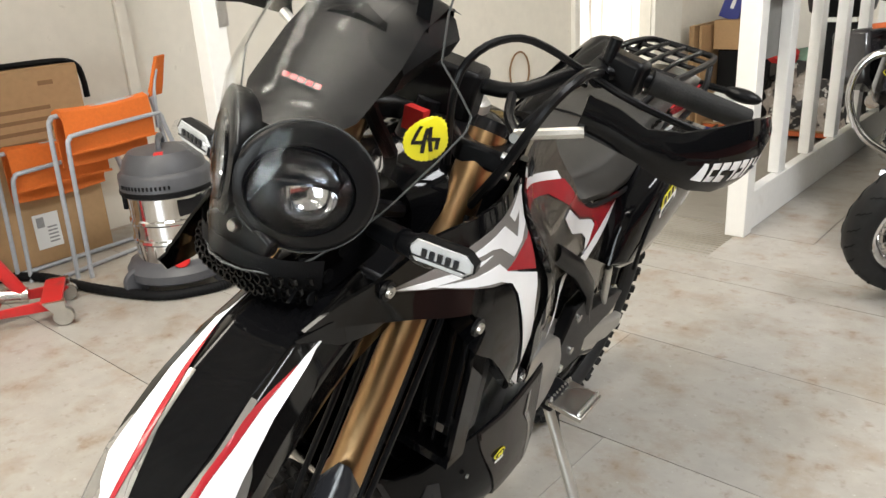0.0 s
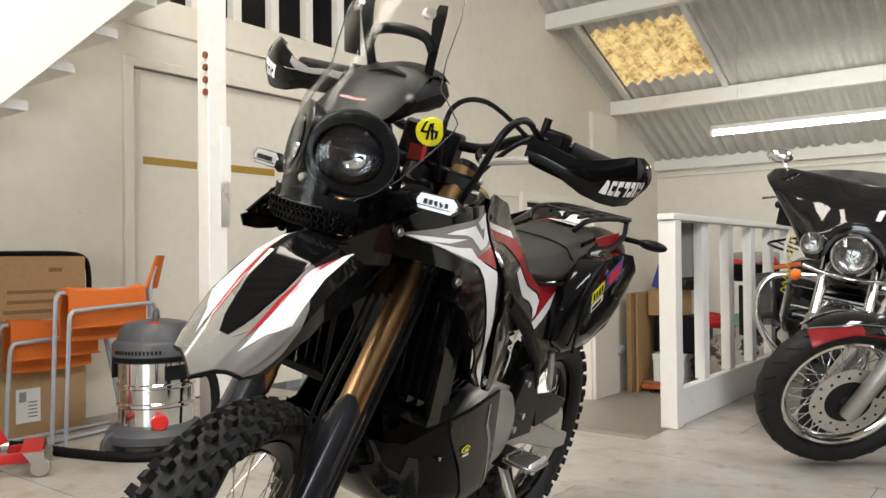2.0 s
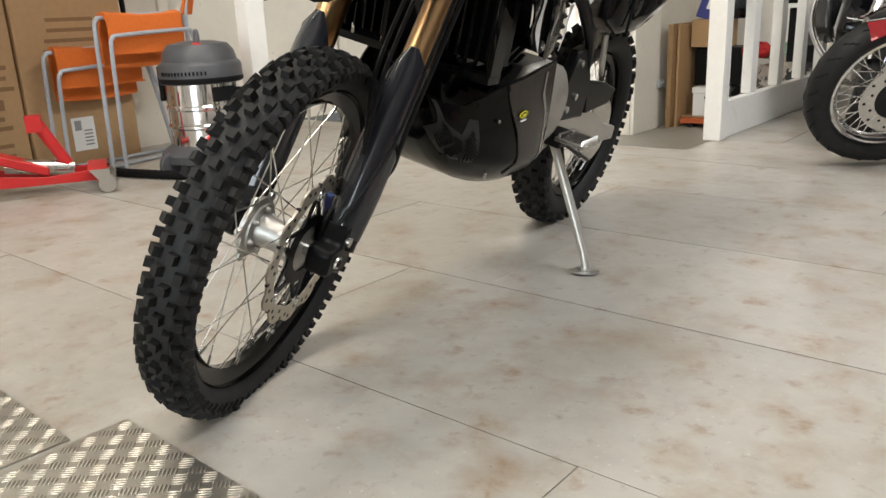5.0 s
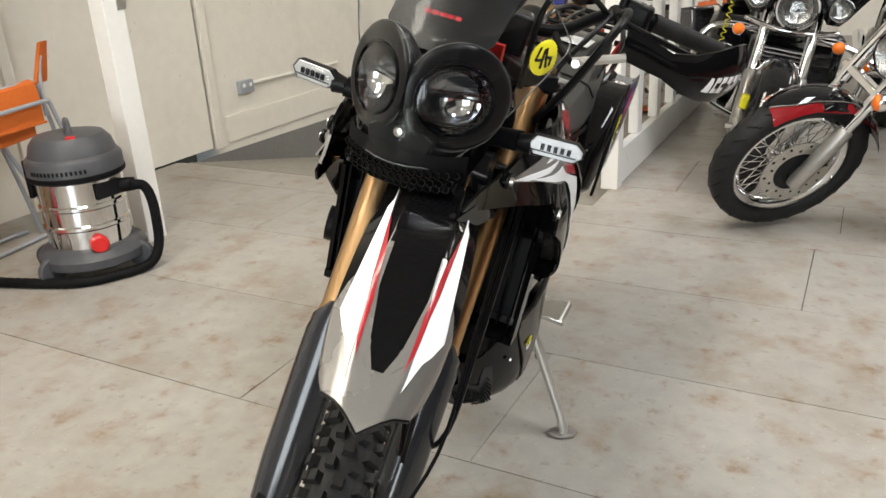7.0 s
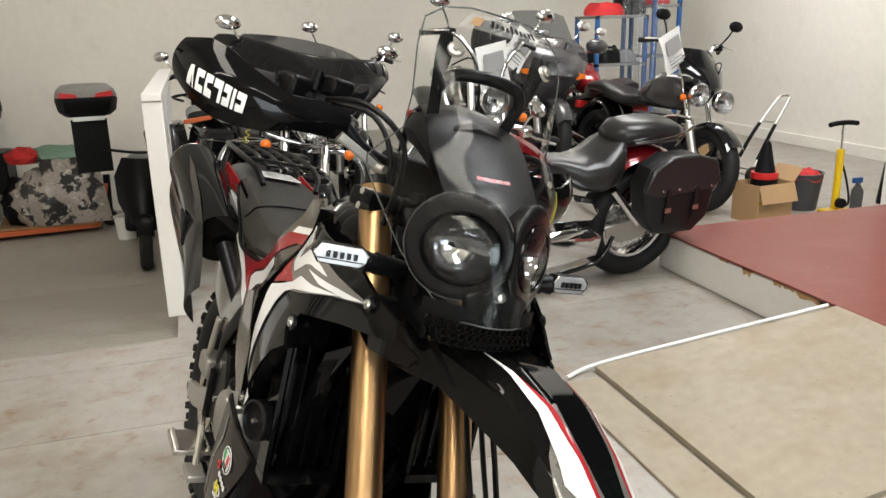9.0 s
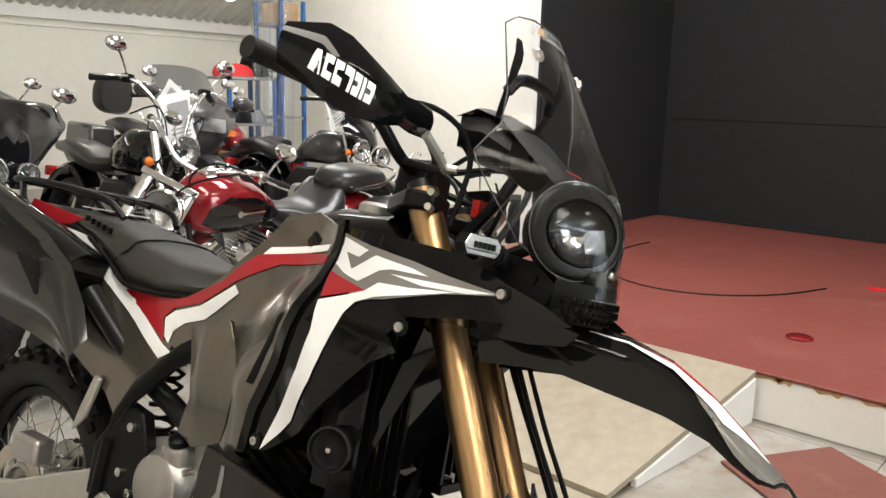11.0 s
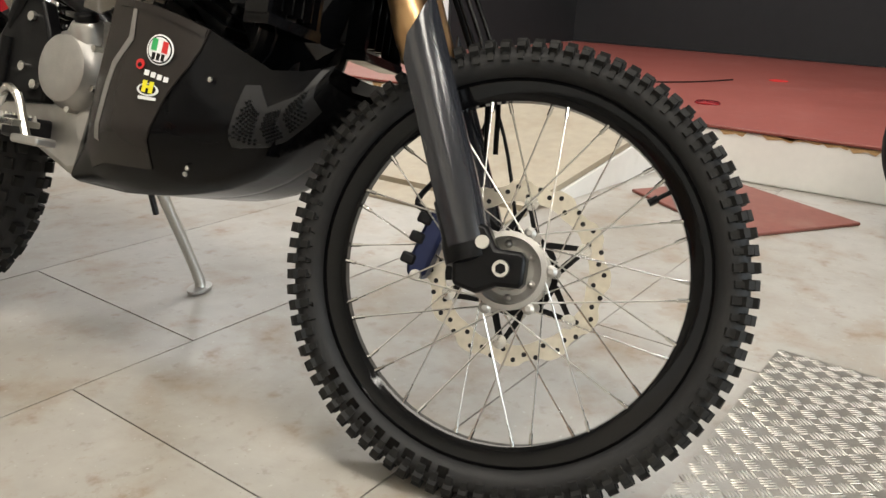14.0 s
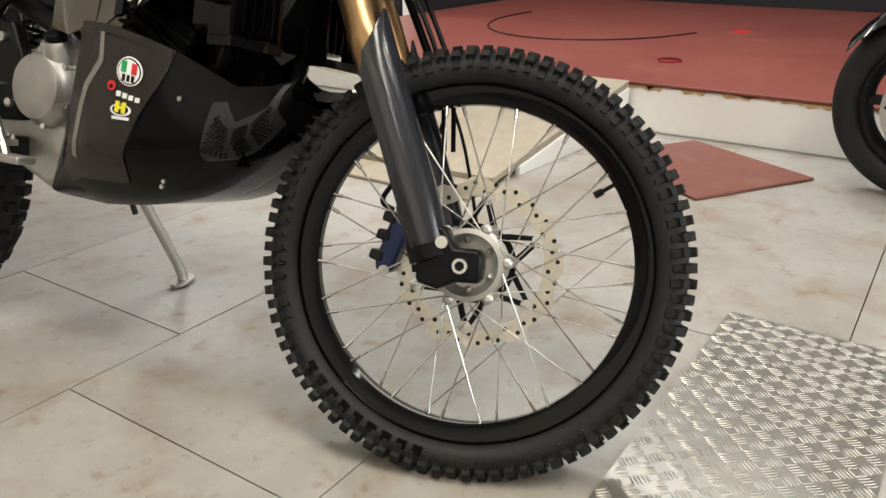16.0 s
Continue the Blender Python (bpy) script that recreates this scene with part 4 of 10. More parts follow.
# forks, guards, clamps: steered
for s in (-1, 1):
    y = 0.095 * s
    P = lambda z, dx=0.0: (fork_x(z) + dx, y, z)
    part("fork_tube", G().lathe([(0.0, 0), (0.0275, 0), (0.0275, 0.13), (0.0285, 0.14), (0.0285, 0.5), (0.031, 0.508), (0.031, 0.545), (0.029, 0.55), (0.029, 0.572), (0.024, 0.575)], P(1.13), (math.sin(RAKE), 0, -math.cos(RAKE)), 28), GOLD, bike, "gold anodised upper fork tube", m=STEER)
    part("fork_cap", G().cyl(P(1.125), P(1.145), 0.024, 0.022, n=16), DARK_METAL, bike, m=STEER)
    part("fork_stanchion", G().cyl(P(0.64), P(0.38), 0.0215, n=18), CHROME, bike, m=STEER)
    # wrap-round guard, pointed at its top
    rings = []
    for k in range(13):
        t = k / 12
        z = 0.69 - 0.33 * t
        c = Vector((fork_x(z) + 0.004, y, z))
        wrap = min(1.0, 0.12 + t * 4.2) if t < 0.25 else 1.0
        r = 0.040 if t < 0.8 else 0.040 - 0.004 * (t - 0.8) / 0.2
        u = Vector((math.cos(RAKE), 0, math.sin(RAKE)))
        o = Vector((0, s, 0))
        ang = [radians(-78 * wrap + (78 + 128) * wrap * q / 14) for q in range(15)]
        ring = [c + r * (math.cos(a) * u * 0.95 + math.sin(a) * o) for a in ang] + [c + (r - 0.003) * (math.cos(a) * u * 0.95 + math.sin(a) * o) for a in ang[::-1]]
        rings.append(ring)
    part("fork_guard", G().loft(rings), GUARD_PLASTIC, bike, "dark glossy fork guard", m=STEER, smooth=50)
    part("fork_leg", G().lathe([(0.02, 0), (0.031, 0.01), (0.031, 0.06), (0.034, 0.075), (0.034, 0.10), (0.02, 0.105)], P(0.43, 0.003), (math.sin(RAKE), 0, -math.cos(RAKE)), 20), SATIN_BLACK, bike, m=STEER)
    cx = FW_C.x
    part("axle_clamp", G().prism([(cx + dx, FW_C.z + dz) for dx, dz in ((-0.070, 0.062), (-0.030, 0.054), (-0.012, 0.026), (0.022, 0.028), (0.031, 0.022), (0.033, -0.015), (0.028, -0.022), (-0.004, -0.025), (-0.030, -0.040), (-0.064, -0.034), (-0.070, 0.004))], y - 0.024, y + 0.024, "y"), SATIN_BLACK, bike, m=STEER, bevel=0.006)
    part("axle_end", G().lathe([(0.007, 0), (0.007, 0.004), (0.0115, 0.004), (0.0125, 0), (0.0, -0.001)], (cx, y + 0.026 * s, FW_C.z), (0, s, 0), 18), STEEL, bike, m=STEER)
    part("axle_bore", G().cyl((cx, y + 0.024 * s, FW_C.z), (cx, y + 0.0312 * s, FW_C.z), 0.0078, n=6), MATT_BLACK, bike, m=STEER)
    part("clamp_bolt", G().cyl((cx - 0.032, y + 0.016 * s, FW_C.z + 0.031), (cx - 0.032, y + 0.031 * s, FW_C.z + 0.031), 0.0095, n=14), STEEL, bike, m=STEER)
part("axle", G().cyl((FW_C.x, -0.08, FW_C.z), (FW_C.x, 0.08, FW_C.z), 0.012, n=12), STEEL, bike, m=STEER)
for z, nm, th in ((0.955, "lower_clamp", 0.045), (1.11, "upper_clamp", 0.032)):
    x = fork_x(z)
    g = G().prism([(x - 0.085, -0.05), (x - 0.02, -0.135), (x + 0.03, -0.135), (x + 0.036, -0.07), (x - 0.01, -0.04), (x - 0.01, 0.04), (x + 0.036, 0.07), (x + 0.03, 0.135), (x - 0.02, 0.135), (x - 0.085, 0.05)], z - th / 2, z + th / 2, "z")
    part(nm, g, SATIN_BLACK, bike, m=STEER, bevel=0.006)
    for s in (-1, 1):
        for dz in (-0.012, 0.012):
            part("clamp_screw", G().cyl((x + 0.026, 0.128 * s, z + dz), (x + 0.026, 0.146 * s, z + dz), 0.006, n=8), STEEL, bike, m=STEER)
part("brake_hose", G().tube([(0.34, 0.13, 1.05), (0.40, 0.14, 0.9), (0.50, 0.145, 0.72), (0.565, 0.145, 0.58), (0.505, 0.12, 0.47), (0.488, 0.085, 0.42), (0.515, 0.06, 0.405)], 0.005, 8, 5), SATIN_BLACK, bike, m=STEER)
part("sensor_cable", G().tube([(0.345, 0.12, 1.05), (0.41, 0.128, 0.9), (0.51, 0.135, 0.72), (0.60, 0.14, 0.56), (0.66, 0.10, 0.40)], 0.0035, 6, 5), SATIN_BLACK, bike, m=STEER)
for dx, dy in ((0, 0), (0.015, 0.02)):
    part("hose", G().tube([(0.42 + dx, 0.05 + dy, 0.93), (0.485 + dx, 0.055 + dy, 0.80), (0.56 + dx, 0.06 + dy, 0.66), (0.585 + dx, 0.085 + dy * 0.3, 0.52)], 0.0045, 8, 4), SATIN_BLACK, bike, m=STEER)
CALIPER = mat("blue_anodised_caliper", (0.022, 0.030, 0.085), 0.35, metal=0.6)
cal = part("brake_caliper", G().prism([(-0.018, -0.040), (-0.012, -0.056), (0.008, -0.058), (0.017, -0.045), (0.020, 0.045), (0.013, 0.058), (-0.004, 0.060), (-0.015, 0.048)], -0.030, 0.026, "y").cyl((0.0, 0.026, 0.028), (0, 0.040, 0.028), 0.019, n=16).cyl((0.0, 0.026, -0.026), (0, 0.040, -0.026), 0.019, n=16), CALIPER, bike, "dark blue two-piston brake caliper", m=STEER @ pose(0.533, 0.05, 0.352, 0, 12, 0), bevel=0.006)
for dz in (-0.032, 0.004, 0.036):
    part("caliper_rib", G().box(-0.030, -0.006, -0.034, 0.010, dz - 0.009, dz + 0.009), DARK_METAL, cal, bevel=0.004)
part("caliper_bracket", G().prism([(0.535, 0.41), (0.60, 0.43), (0.655, 0.39), (0.66, 0.34), (0.60, 0.31), (0.54, 0.295)], 0.064, 0.074, "y"), SATIN_BLACK, bike, m=STEER, bevel=0.003)
for dz in (-0.052, 0.054):
    part("banjo_bolt", G().lathe([(0.003, -0.002), (0.003, 0.004), (0.009, 0.004), (0.009, -0.004)], (0.004, -0.032, dz), (0, -1, 0), 12), STEEL, cal)

# front mudguard: u along it from the tip to the rear, w across
F_X = [(0, 0.893), (0.1, 0.855), (0.2, 0.81), (0.32, 0.755), (0.45, 0.69), (0.6, 0.62), (0.8, 0.52), (1, 0.40)]
F_Z = [(0, 0.786), (0.05, 0.806), (0.1, 0.824), (0.2, 0.861), (0.32, 0.905), (0.45, 0.946), (0.6, 0.969), (0.8, 0.979), (1, 0.985)]
F_W = [(0, 0.048), (0.1, 0.054), (0.17, 0.066), (0.25, 0.075), (0.31, 0.079), (0.35, 0.081), (0.5, 0.079), (0.7, 0.075), (1, 0.078)]
F_S = [(0, 0.006), (0.1, 0.013), (0.2, 0.017), (0.32, 0.026), (0.45, 0.046), (0.6, 0.058), (0.8, 0.052), (1, 0.07)]


def fender(u, w, lift=0.0):
    hw, sk = interp(u, F_W), interp(u, F_S)
    a = abs(w)
    prof = [(0, 0.0, 0.0), (0.42, 0.48, 0.0), (0.62, 0.72, 0.012), (0.80, 0.97, 0.030), (1.0, 1.0, 0.030 + sk)]
    for (a0, y0, d0), (a1, y1, d1) in zip(prof, prof[1:]):
        if a <= a1 + 1e-6:
            t = (a - a0) / (a1 - a0)
            yy, dd = y0 + (y1 - y0) * t, d0 + (d1 - d0) * t
            break
    dd *= min(1, 0.35 + u * 3)
    nx, nz = 0.55 * (1 - u), 0.84
    k = lift * (1 if a < 0.85 else 0.3)
    side = lift if a >= 0.62 else 0.0
    return (interp(u, F_X) + nx * k, (1 if w > 0 else -1) * (hw * yy + side), interp(u, F_Z) - dd + nz * k)


def fender_piece(name, poly, material, lift=0.0, thick=0.003, label=""):
    part(name, G().sheet(poly, lambda u, w: fender(u, w, lift), thick, 0.04, (0.3, 0, 0.9)), material, bike, label, m=STEER, smooth=45)


fender_piece("front_mudguard", [(0.018, 0), (0.062, -0.45), (0.112, -0.82), (0.16, -1), (1, -1), (1, 1), (0.16, 1), (0.112, 0.82), (0.062, 0.45)], CHARCOAL, 0.0, 0.004, "long graphite and silver front mudguard")
fender_piece("silver_nose", [(0.023, 0), (0.066, -0.45), (0.116, -0.82), (0.165, -0.94), (0.24, -0.90), (0.30, -0.82), (0.36, -0.72), (0.42, -0.52), (0.40, -0.40), (0.22, -0.25), (0.22, 0.25), (0.40, 0.40), (0.42, 0.52), (0.36, 0.72), (0.30, 0.82), (0.24, 0.90), (0.165, 0.94), (0.116, 0.82), (0.066, 0.45)], SILVER_PAINT, 0.0012, 0.001)
for s in (-1, 1):
    fender_piece("nose_lip", [(0.018, 0), (0.062, 0.45 * s), (0.112, 0.82 * s), (0.117, 0.82 * s), (0.067, 0.45 * s), (0.024, 0)][::s], SATIN_BLACK, 0.0018, 0.002)
fender_piece("centre_decal", [(0.160, -0.10), (0.160, 0.10), (0.205, 0.22), (0.30, 0.29), (0.45, 0.35), (0.70, 0.40), (0.9, 0.4), (0.9, -0.4), (0.70, -0.40), (0.45, -0.35), (0.30, -0.29), (0.205, -0.22)], GLOSS_BLACK, 0.0022, 0.001)
for s in (-1, 1):
    fender_piece("grey_decal", [(u, s * w) for u, w in ((0.16, 0.2), (0.2, 0.44), (0.45, 0.44), (0.45, 0.36), (0.25, 0.34))], SILVER_PAINT, 0.0020, 0.001)
    fender_piece("white_stripe", [(u, s * w) for u, w in ((0.136, 0.50), (0.22, 0.60), (0.29, 0.71), (0.345, 0.66), (0.45, 0.63), (0.72, 0.612), (0.58, 0.57), (0.42, 0.505), (0.30, 0.452), (0.22, 0.455))], WHITE_DECAL, 0.0030, 0.001)
    fender_piece("red_stripe", [(u, s * w) for u, w in ((0.171, 0.40), (0.22, 0.45), (0.30, 0.447), (0.42, 0.50), (0.58, 0.565), (0.42, 0.43), (0.30, 0.37))], RED_DECAL, 0.0032, 0.001)
part("fender_stay", G().box(0.33, 0.46, -0.07, 0.07, 0.90, 0.985).prism([(0.30, 0.93), (0.44, 0.90), (0.58, 0.90), (0.46, 0.97), (0.33, 0.99)], -0.075, 0.075, "y"), SATIN_BLACK, bike, m=STEER, bevel=0.008)

# bodywork: half-width field over the side view
WIDTHS = [(0.59, 0.98, 0.105), (0.49, 1.0, 0.138), (0.42, 1.045, 0.135), (0.30, 1.05, 0.150), (0.30, 0.98, 0.205), (0.40, 0.95, 0.196), (0.19, 1.06, 0.135), (0.08, 1.08, 0.10), (0.0, 1.06, 0.095), (0.38, 0.89, 0.243), (0.20, 0.90, 0.218), (0.28, 0.80, 0.232), (0.15, 0.69, 0.195), (0.10, 0.80, 0.195), (0.0, 0.92, 0.145), (-0.1, 0.90, 0.128), (-0.02, 0.67, 0.155), (0.08, 0.68, 0.185), (-0.2, 0.86, 0.122), (-0.2, 0.75, 0.135), (-0.4, 0.87, 0.120), (-0.6, 0.95, 0.118), (-0.5, 0.75, 0.145), (-0.72, 0.93, 0.135), (-0.33, 0.65, 0.140)]


def half_width(x, z):
    a = b = 0.0
    for px, pz, w in WIDTHS:
        k = math.exp(-((x - px) ** 2 + (z - pz) ** 2) / 0.0072) + 1e-9
        a, b = a + k * w, b + k
    return a / b


def side_panel(name, poly, material, lift=0.0, thick=0.004, label="", sides=(-1, 1), parent=None):
    for s in sides:
        part(name, G().sheet(poly, lambda x, z: (x, s * (half_width(x, z) + lift), z), thick, 0.028, (0, s, 0)), material, parent or bike, label, smooth=50)


SHROUD = [(0.588, 0.972), (0.545, 0.995), (0.50, 1.012), (0.42, 1.045), (0.30, 1.055), (0.19, 1.060), (0.168, 1.055), (0.192, 0.965), (0.150, 0.83), (0.108, 0.74), (0.094, 0.676), (0.14, 0.686), (0.22, 0.738), (0.275, 0.80), (0.34, 0.870), (0.378, 0.893), (0.352, 0.913), (0.374, 0.944), (0.454, 0.957), (0.53, 0.962)]
side_panel("front_shroud", SHROUD, CHARCOAL, 0, 0.005, "dark radiator shroud with white and grey graphics")
side_panel("shroud_top", [(0.50, 1.012), (0.42, 1.047), (0.30, 1.057), (0.19, 1.062), (0.185, 1.045), (0.30, 1.035), (0.40, 1.015), (0.50, 0.998)], GLOSS_BLACK, 0.002, 0.002)
side_panel("tank_side", [(0.152, 1.060), (0.08, 1.082), (0.0, 1.066), (-0.05, 0.995), (-0.10, 0.940), (-0.19, 0.884), (-0.245, 0.80), (-0.14, 0.765), (-0.07, 0.775), (-0.03, 0.67), (0.03, 0.650), (0.078, 0.672), (0.09, 0.745), (0.13, 0.832), (0.175, 0.965)], GRAPHITE, 0, 0.005, "brownish graphite tank side panel")
side_panel("trim_strip", [(0.150, 1.075), (0.170, 1.075), (0.193, 0.965), (0.150, 0.83), (0.108, 0.74), (0.094, 0.67), (0.072, 0.665), (0.088, 0.745), (0.128, 0.832), (0.172, 0.965)], GLOSS_BLACK, 0.007, 0.012, "glossy black trim strip")
side_panel("vent_slot", [(0.118, 0.90), (0.132, 0.91), (0.085, 0.78), (0.068, 0.78)], MATT_BLACK, 0.0015, 0.001)
side_panel("rear_side_panel", [(-0.19, 0.884), (-0.385, 0.872), (-0.46, 0.918), (-0.56, 0.962), (-0.66, 0.972), (-0.74, 0.95), (-0.71, 0.86), (-0.53, 0.73), (-0.37, 0.66), (-0.32, 0.615), (-0.25, 0.70), (-0.21, 0.785)], GRAPHITE, 0.0, 0.005, "graphite rear side panel with a white flash")
side_panel("white_flash", [(-0.64, 0.968), (-0.565, 0.960), (-0.385, 0.870), (-0.235, 0.786), (-0.205, 0.775), (-0.235, 0.757), (-0.40, 0.843)], WHITE_DECAL, 0.0025, 0.001)
side_panel("white_flash", [(-0.150, 0.765), (-0.125, 0.765), (-0.075, 0.70), (-0.06, 0.665), (-0.09, 0.70)], WHITE_DECAL, 0.0025, 0.001)
side_panel("red_flash", [(-0.40, 0.868), (-0.20, 0.882), (-0.10, 0.930), (-0.03, 0.990), (0.04, 1.006), (0.15, 1.012), (0.155, 0.996), (0.03, 0.980), (-0.06, 0.935), (-0.15, 0.880), (-0.225, 0.858), (-0.25, 0.835), (-0.232, 0.79)], RED_DECAL, 0.0025, 0.001)
side_panel("white_hook", [(-0.245, 0.835), (-0.22, 0.853), (-0.15, 0.875), (-0.06, 0.928), (-0.045, 0.915), (-0.13, 0.852), (-0.185, 0.835), (-0.212, 0.815), (-0.218, 0.79), (-0.233, 0.80)], WHITE_DECAL, 0.0028, 0.001)
side_panel("model_mark", [(-0.02, 0.992), (0.14, 1.018), (0.142, 1.03), (-0.01, 1.007)], WHITE_DECAL, 0.0028, 0.001)
side_panel("white_swoosh", [(0.303, 0.984), (0.361, 0.985), (0.43, 0.991), (0.365, 0.975), (0.305, 0.962), (0.275, 0.949), (0.262, 0.93), (0.25, 0.88), (0.232, 0.818), (0.196, 0.748), (0.162, 0.715), (0.128, 0.684), (0.136, 0.705), (0.165, 0.764), (0.198, 0.832), (0.212, 0.894), (0.205, 0.941), (0.245, 0.954), (0.283, 0.968)], WHITE_DECAL, 0.0034, 0.001)
side_panel("red_wedge", [(0.190, 0.988), (0.284, 0.969), (0.206, 0.946)], RED_DECAL, 0.0030, 0.001)
side_panel("grey_band", [(0.176, 1.052), (0.253, 1.038), (0.346, 1.025), (0.403, 1.013), (0.495, 0.998), (0.411, 0.985), (0.325, 0.962), (0.279, 0.953), (0.223, 0.969), (0.192, 0.985)], GREY_DECAL, 0.0022, 0.001)
side_panel("white_chevron", [(0.182, 1.046), (0.255, 1.030), (0.239, 1.017), (0.202, 1.022), (0.236, 0.996), (0.276, 1.024), (0.35, 1.014), (0.380, 1.006), (0.317, 1.007), (0.295, 1.002), (0.262, 0.980), (0.225, 0.988), (0.192, 1.0)], WHITE_DECAL, 0.0036, 0.001)
side_panel("white_chevron", [(0.318, 1.0), (0.378, 0.999), (0.415, 0.999), (0.480, 0.998), (0.441, 0.991), (0.376, 0.991)], WHITE_DECAL, 0.0036, 0.001)
for s in (-1, 1):
    for x, z, nm in ((0.49, 1.0, "shroud_screw"), (0.372, 0.928, "shroud_screw"), (0.115, 0.695, "shroud_screw")):
        y = half_width(x, z)
        part("screw_recess", G().cyl((x, s * y, z), (x, s * (y + 0.005), z), 0.0125, n=14), SATIN_BLACK, bike)
        part(nm, G().lathe([(0.003, 0.003), (0.003, 0.005), (0.007, 0.005), (0.0075, 0.0), (0.0, 0.0)], (x, s * (y + 0.004), z), (0, s, 0), 12), STEEL, bike)
    # inner duct: from the shroud's front edge in to the radiator
    edge = [(0.530, 0.962), (0.454, 0.957), (0.378, 0.944), (0.356, 0.913), (0.378, 0.893), (0.34, 0.870), (0.275, 0.80), (0.22, 0.738), (0.14, 0.686)]
    g = G().loft([[(x, s * (half_width(x, z) - 0.004), z) for x, z in edge], [(x - 0.03, s * (half_width(x, z) - 0.05), z - 0.004) for x, z in edge], [(x * 0.4 + 0.13, s * 0.085, z * 0.9 + 0.06) for x, z in edge]], cap=False, closed=False)
    part("air_duct", g, GLOSS_BLACK, bike, smooth=50)

# tank top and seat
rings = []
for x, w, zt, zb in ((0.34, 0.07, 1.055, 0.99), (0.30, 0.10, 1.082, 0.98), (0.20, 0.125, 1.100, 0.98), (0.08, 0.115, 1.105, 0.98), (0.0, 0.085, 1.075, 0.95), (-0.06, 0.065, 1.02, 0.93), (-0.10, 0.05, 0.98, 0.92)):
    rings.append([(x, w * math.cos(a) * (1 if abs(math.cos(a)) < 0.8 else 1.0), zb + (zt - zb) * max(0, math.sin(a)) ** 0.6) for a in [math.pi * k / 12 for k in range(13)]] + [(x, -w * 0.6, zb - 0.02), (x, w * 0.6, zb - 0.02)])
part("fuel_tank", G().loft(rings), GLOSS_BLACK, bike, "glossy black fuel tank")
part("tank_cap", G().lathe([(0.0, 0.02), (0.026, 0.02), (0.032, 0.014), (0.032, 0.0)], (0.12, 0, 1.10), (0, 0, 1), 24), ALU, bike)
rings = []
for x, wt, wb, zt, zb in ((-0.02, 0.040, 0.062, 0.988, 0.94), (-0.10, 0.062, 0.095, 0.962, 0.905), (-0.18, 0.085, 0.118, 0.945, 0.885), (-0.28, 0.100, 0.130, 0.948, 0.876), (-0.38, 0.105, 0.132, 0.968, 0.878), (-0.44, 0.102, 0.128, 0.985, 0.905), (-0.55, 0.098, 0.118, 1.005, 0.955), (-0.66, 0.085, 0.10, 1.018, 0.975), (-0.70, 0.07, 0.085, 1.015, 0.985)):
    ring = []
    for k in range(17):
        t = -1 + 2 * k / 16
        y = wt * math.sin(t * math.pi / 2) * 1.0
        ring.append((x, y, zt - 0.022 * abs(t) ** 3))
    rings.append(ring + [(x, wb, (zt + zb) / 2 - 0.01), (x, wb * 0.97, zb + 0.008), (x, wb * 0.85, zb), (x, -wb * 0.85, zb), (x, -wb * 0.97, zb + 0.008), (x, -wb, (zt + zb) / 2 - 0.01)])
seat = part("seat", G().loft(rings), SEAT_MAT, bike, "dark grey vinyl seat with a black piping seam", smooth=60)
part("seat_seam", G().tube([(-0.44, 0.128, 0.925), (-0.415, 0.116, 0.95), (-0.41, 0.10, 0.968), (-0.405, 0.05, 0.978), (-0.40, 0, 0.98), (-0.405, -0.05, 0.978), (-0.41, -0.10, 0.968), (-0.415, -0.116, 0.95), (-0.44, -0.128, 0.925)], 0.0025, 6, 4), MATT_BLACK, seat)
for s in (-1, 1):
    part("seat_piping", G().tube([(-0.06, 0.08 * s, 0.925), (-0.18, 0.117 * s, 0.886), (-0.30, 0.13 * s, 0.876), (-0.39, 0.131 * s, 0.880), (-0.47, 0.124 * s, 0.92), (-0.58, 0.115 * s, 0.962), (-0.67, 0.098 * s, 0.978)], 0.005, 6, 4), MATT_BLACK, seat)
    g = G()
    for i in range(5):
        x = -0.50 - 0.022 * i
        g.box(x - 0.007, x + 0.007, s * 0.112 - 0.0015, s * 0.112 + 0.002, 0.972 + 0.0045 * i, 0.985 + 0.0045 * i)
    part("seat_mark", g, CHARCOAL, seat)
# tail, rack
part("rear_mudguard", G().loft([[(x, w * math.cos(a), z + 0.03 * math.sin(a)) for a in [math.pi * k / 8 for k in range(9)]] + [(x, -w, z - 0.02), (x, w, z - 0.02)] for x, w, z in ((-0.62, 0.09, 0.97), (-0.80, 0.085, 0.985), (-0.95, 0.075, 0.985), (-1.08, 0.06, 0.955), (-1.18, 0.05, 0.90))]), SATIN_BLACK, bike)
part("tail_light", G().box(-1.10, -1.02, -0.05, 0.05, 0.905, 0.945), RED_PLASTIC, bike, bevel=0.008)
rack = part("luggage_rack", G().tube([(-0.52, 0.07, 1.01), (-0.58, 0.085, 1.045), (-0.78, 0.10, 1.062), (-0.95, 0.09, 1.062), (-0.985, 0.05, 1.06), (-0.985, -0.05, 1.06), (-0.95, -0.09, 1.062), (-0.78, -0.10, 1.062), (-0.58, -0.085, 1.045), (-0.52, -0.07, 1.01)], 0.008, 8, 4), SATIN_BLACK, bike, "black tubular luggage rack")
for y in (-0.045, 0.0, 0.045):
    part("rack_bar", G().tube([(-0.60, y, 1.046), (-0.78, y, 1.062), (-0.98, y, 1.06)], 0.006, 8, 2), SATIN_BLACK, rack)
for x in (-0.66, -0.8, -0.9):
    part("rack_bar", G().cyl((x, -0.093, 1.056), (x, 0.093, 1.056), 0.006, n=8), SATIN_BLACK, rack)
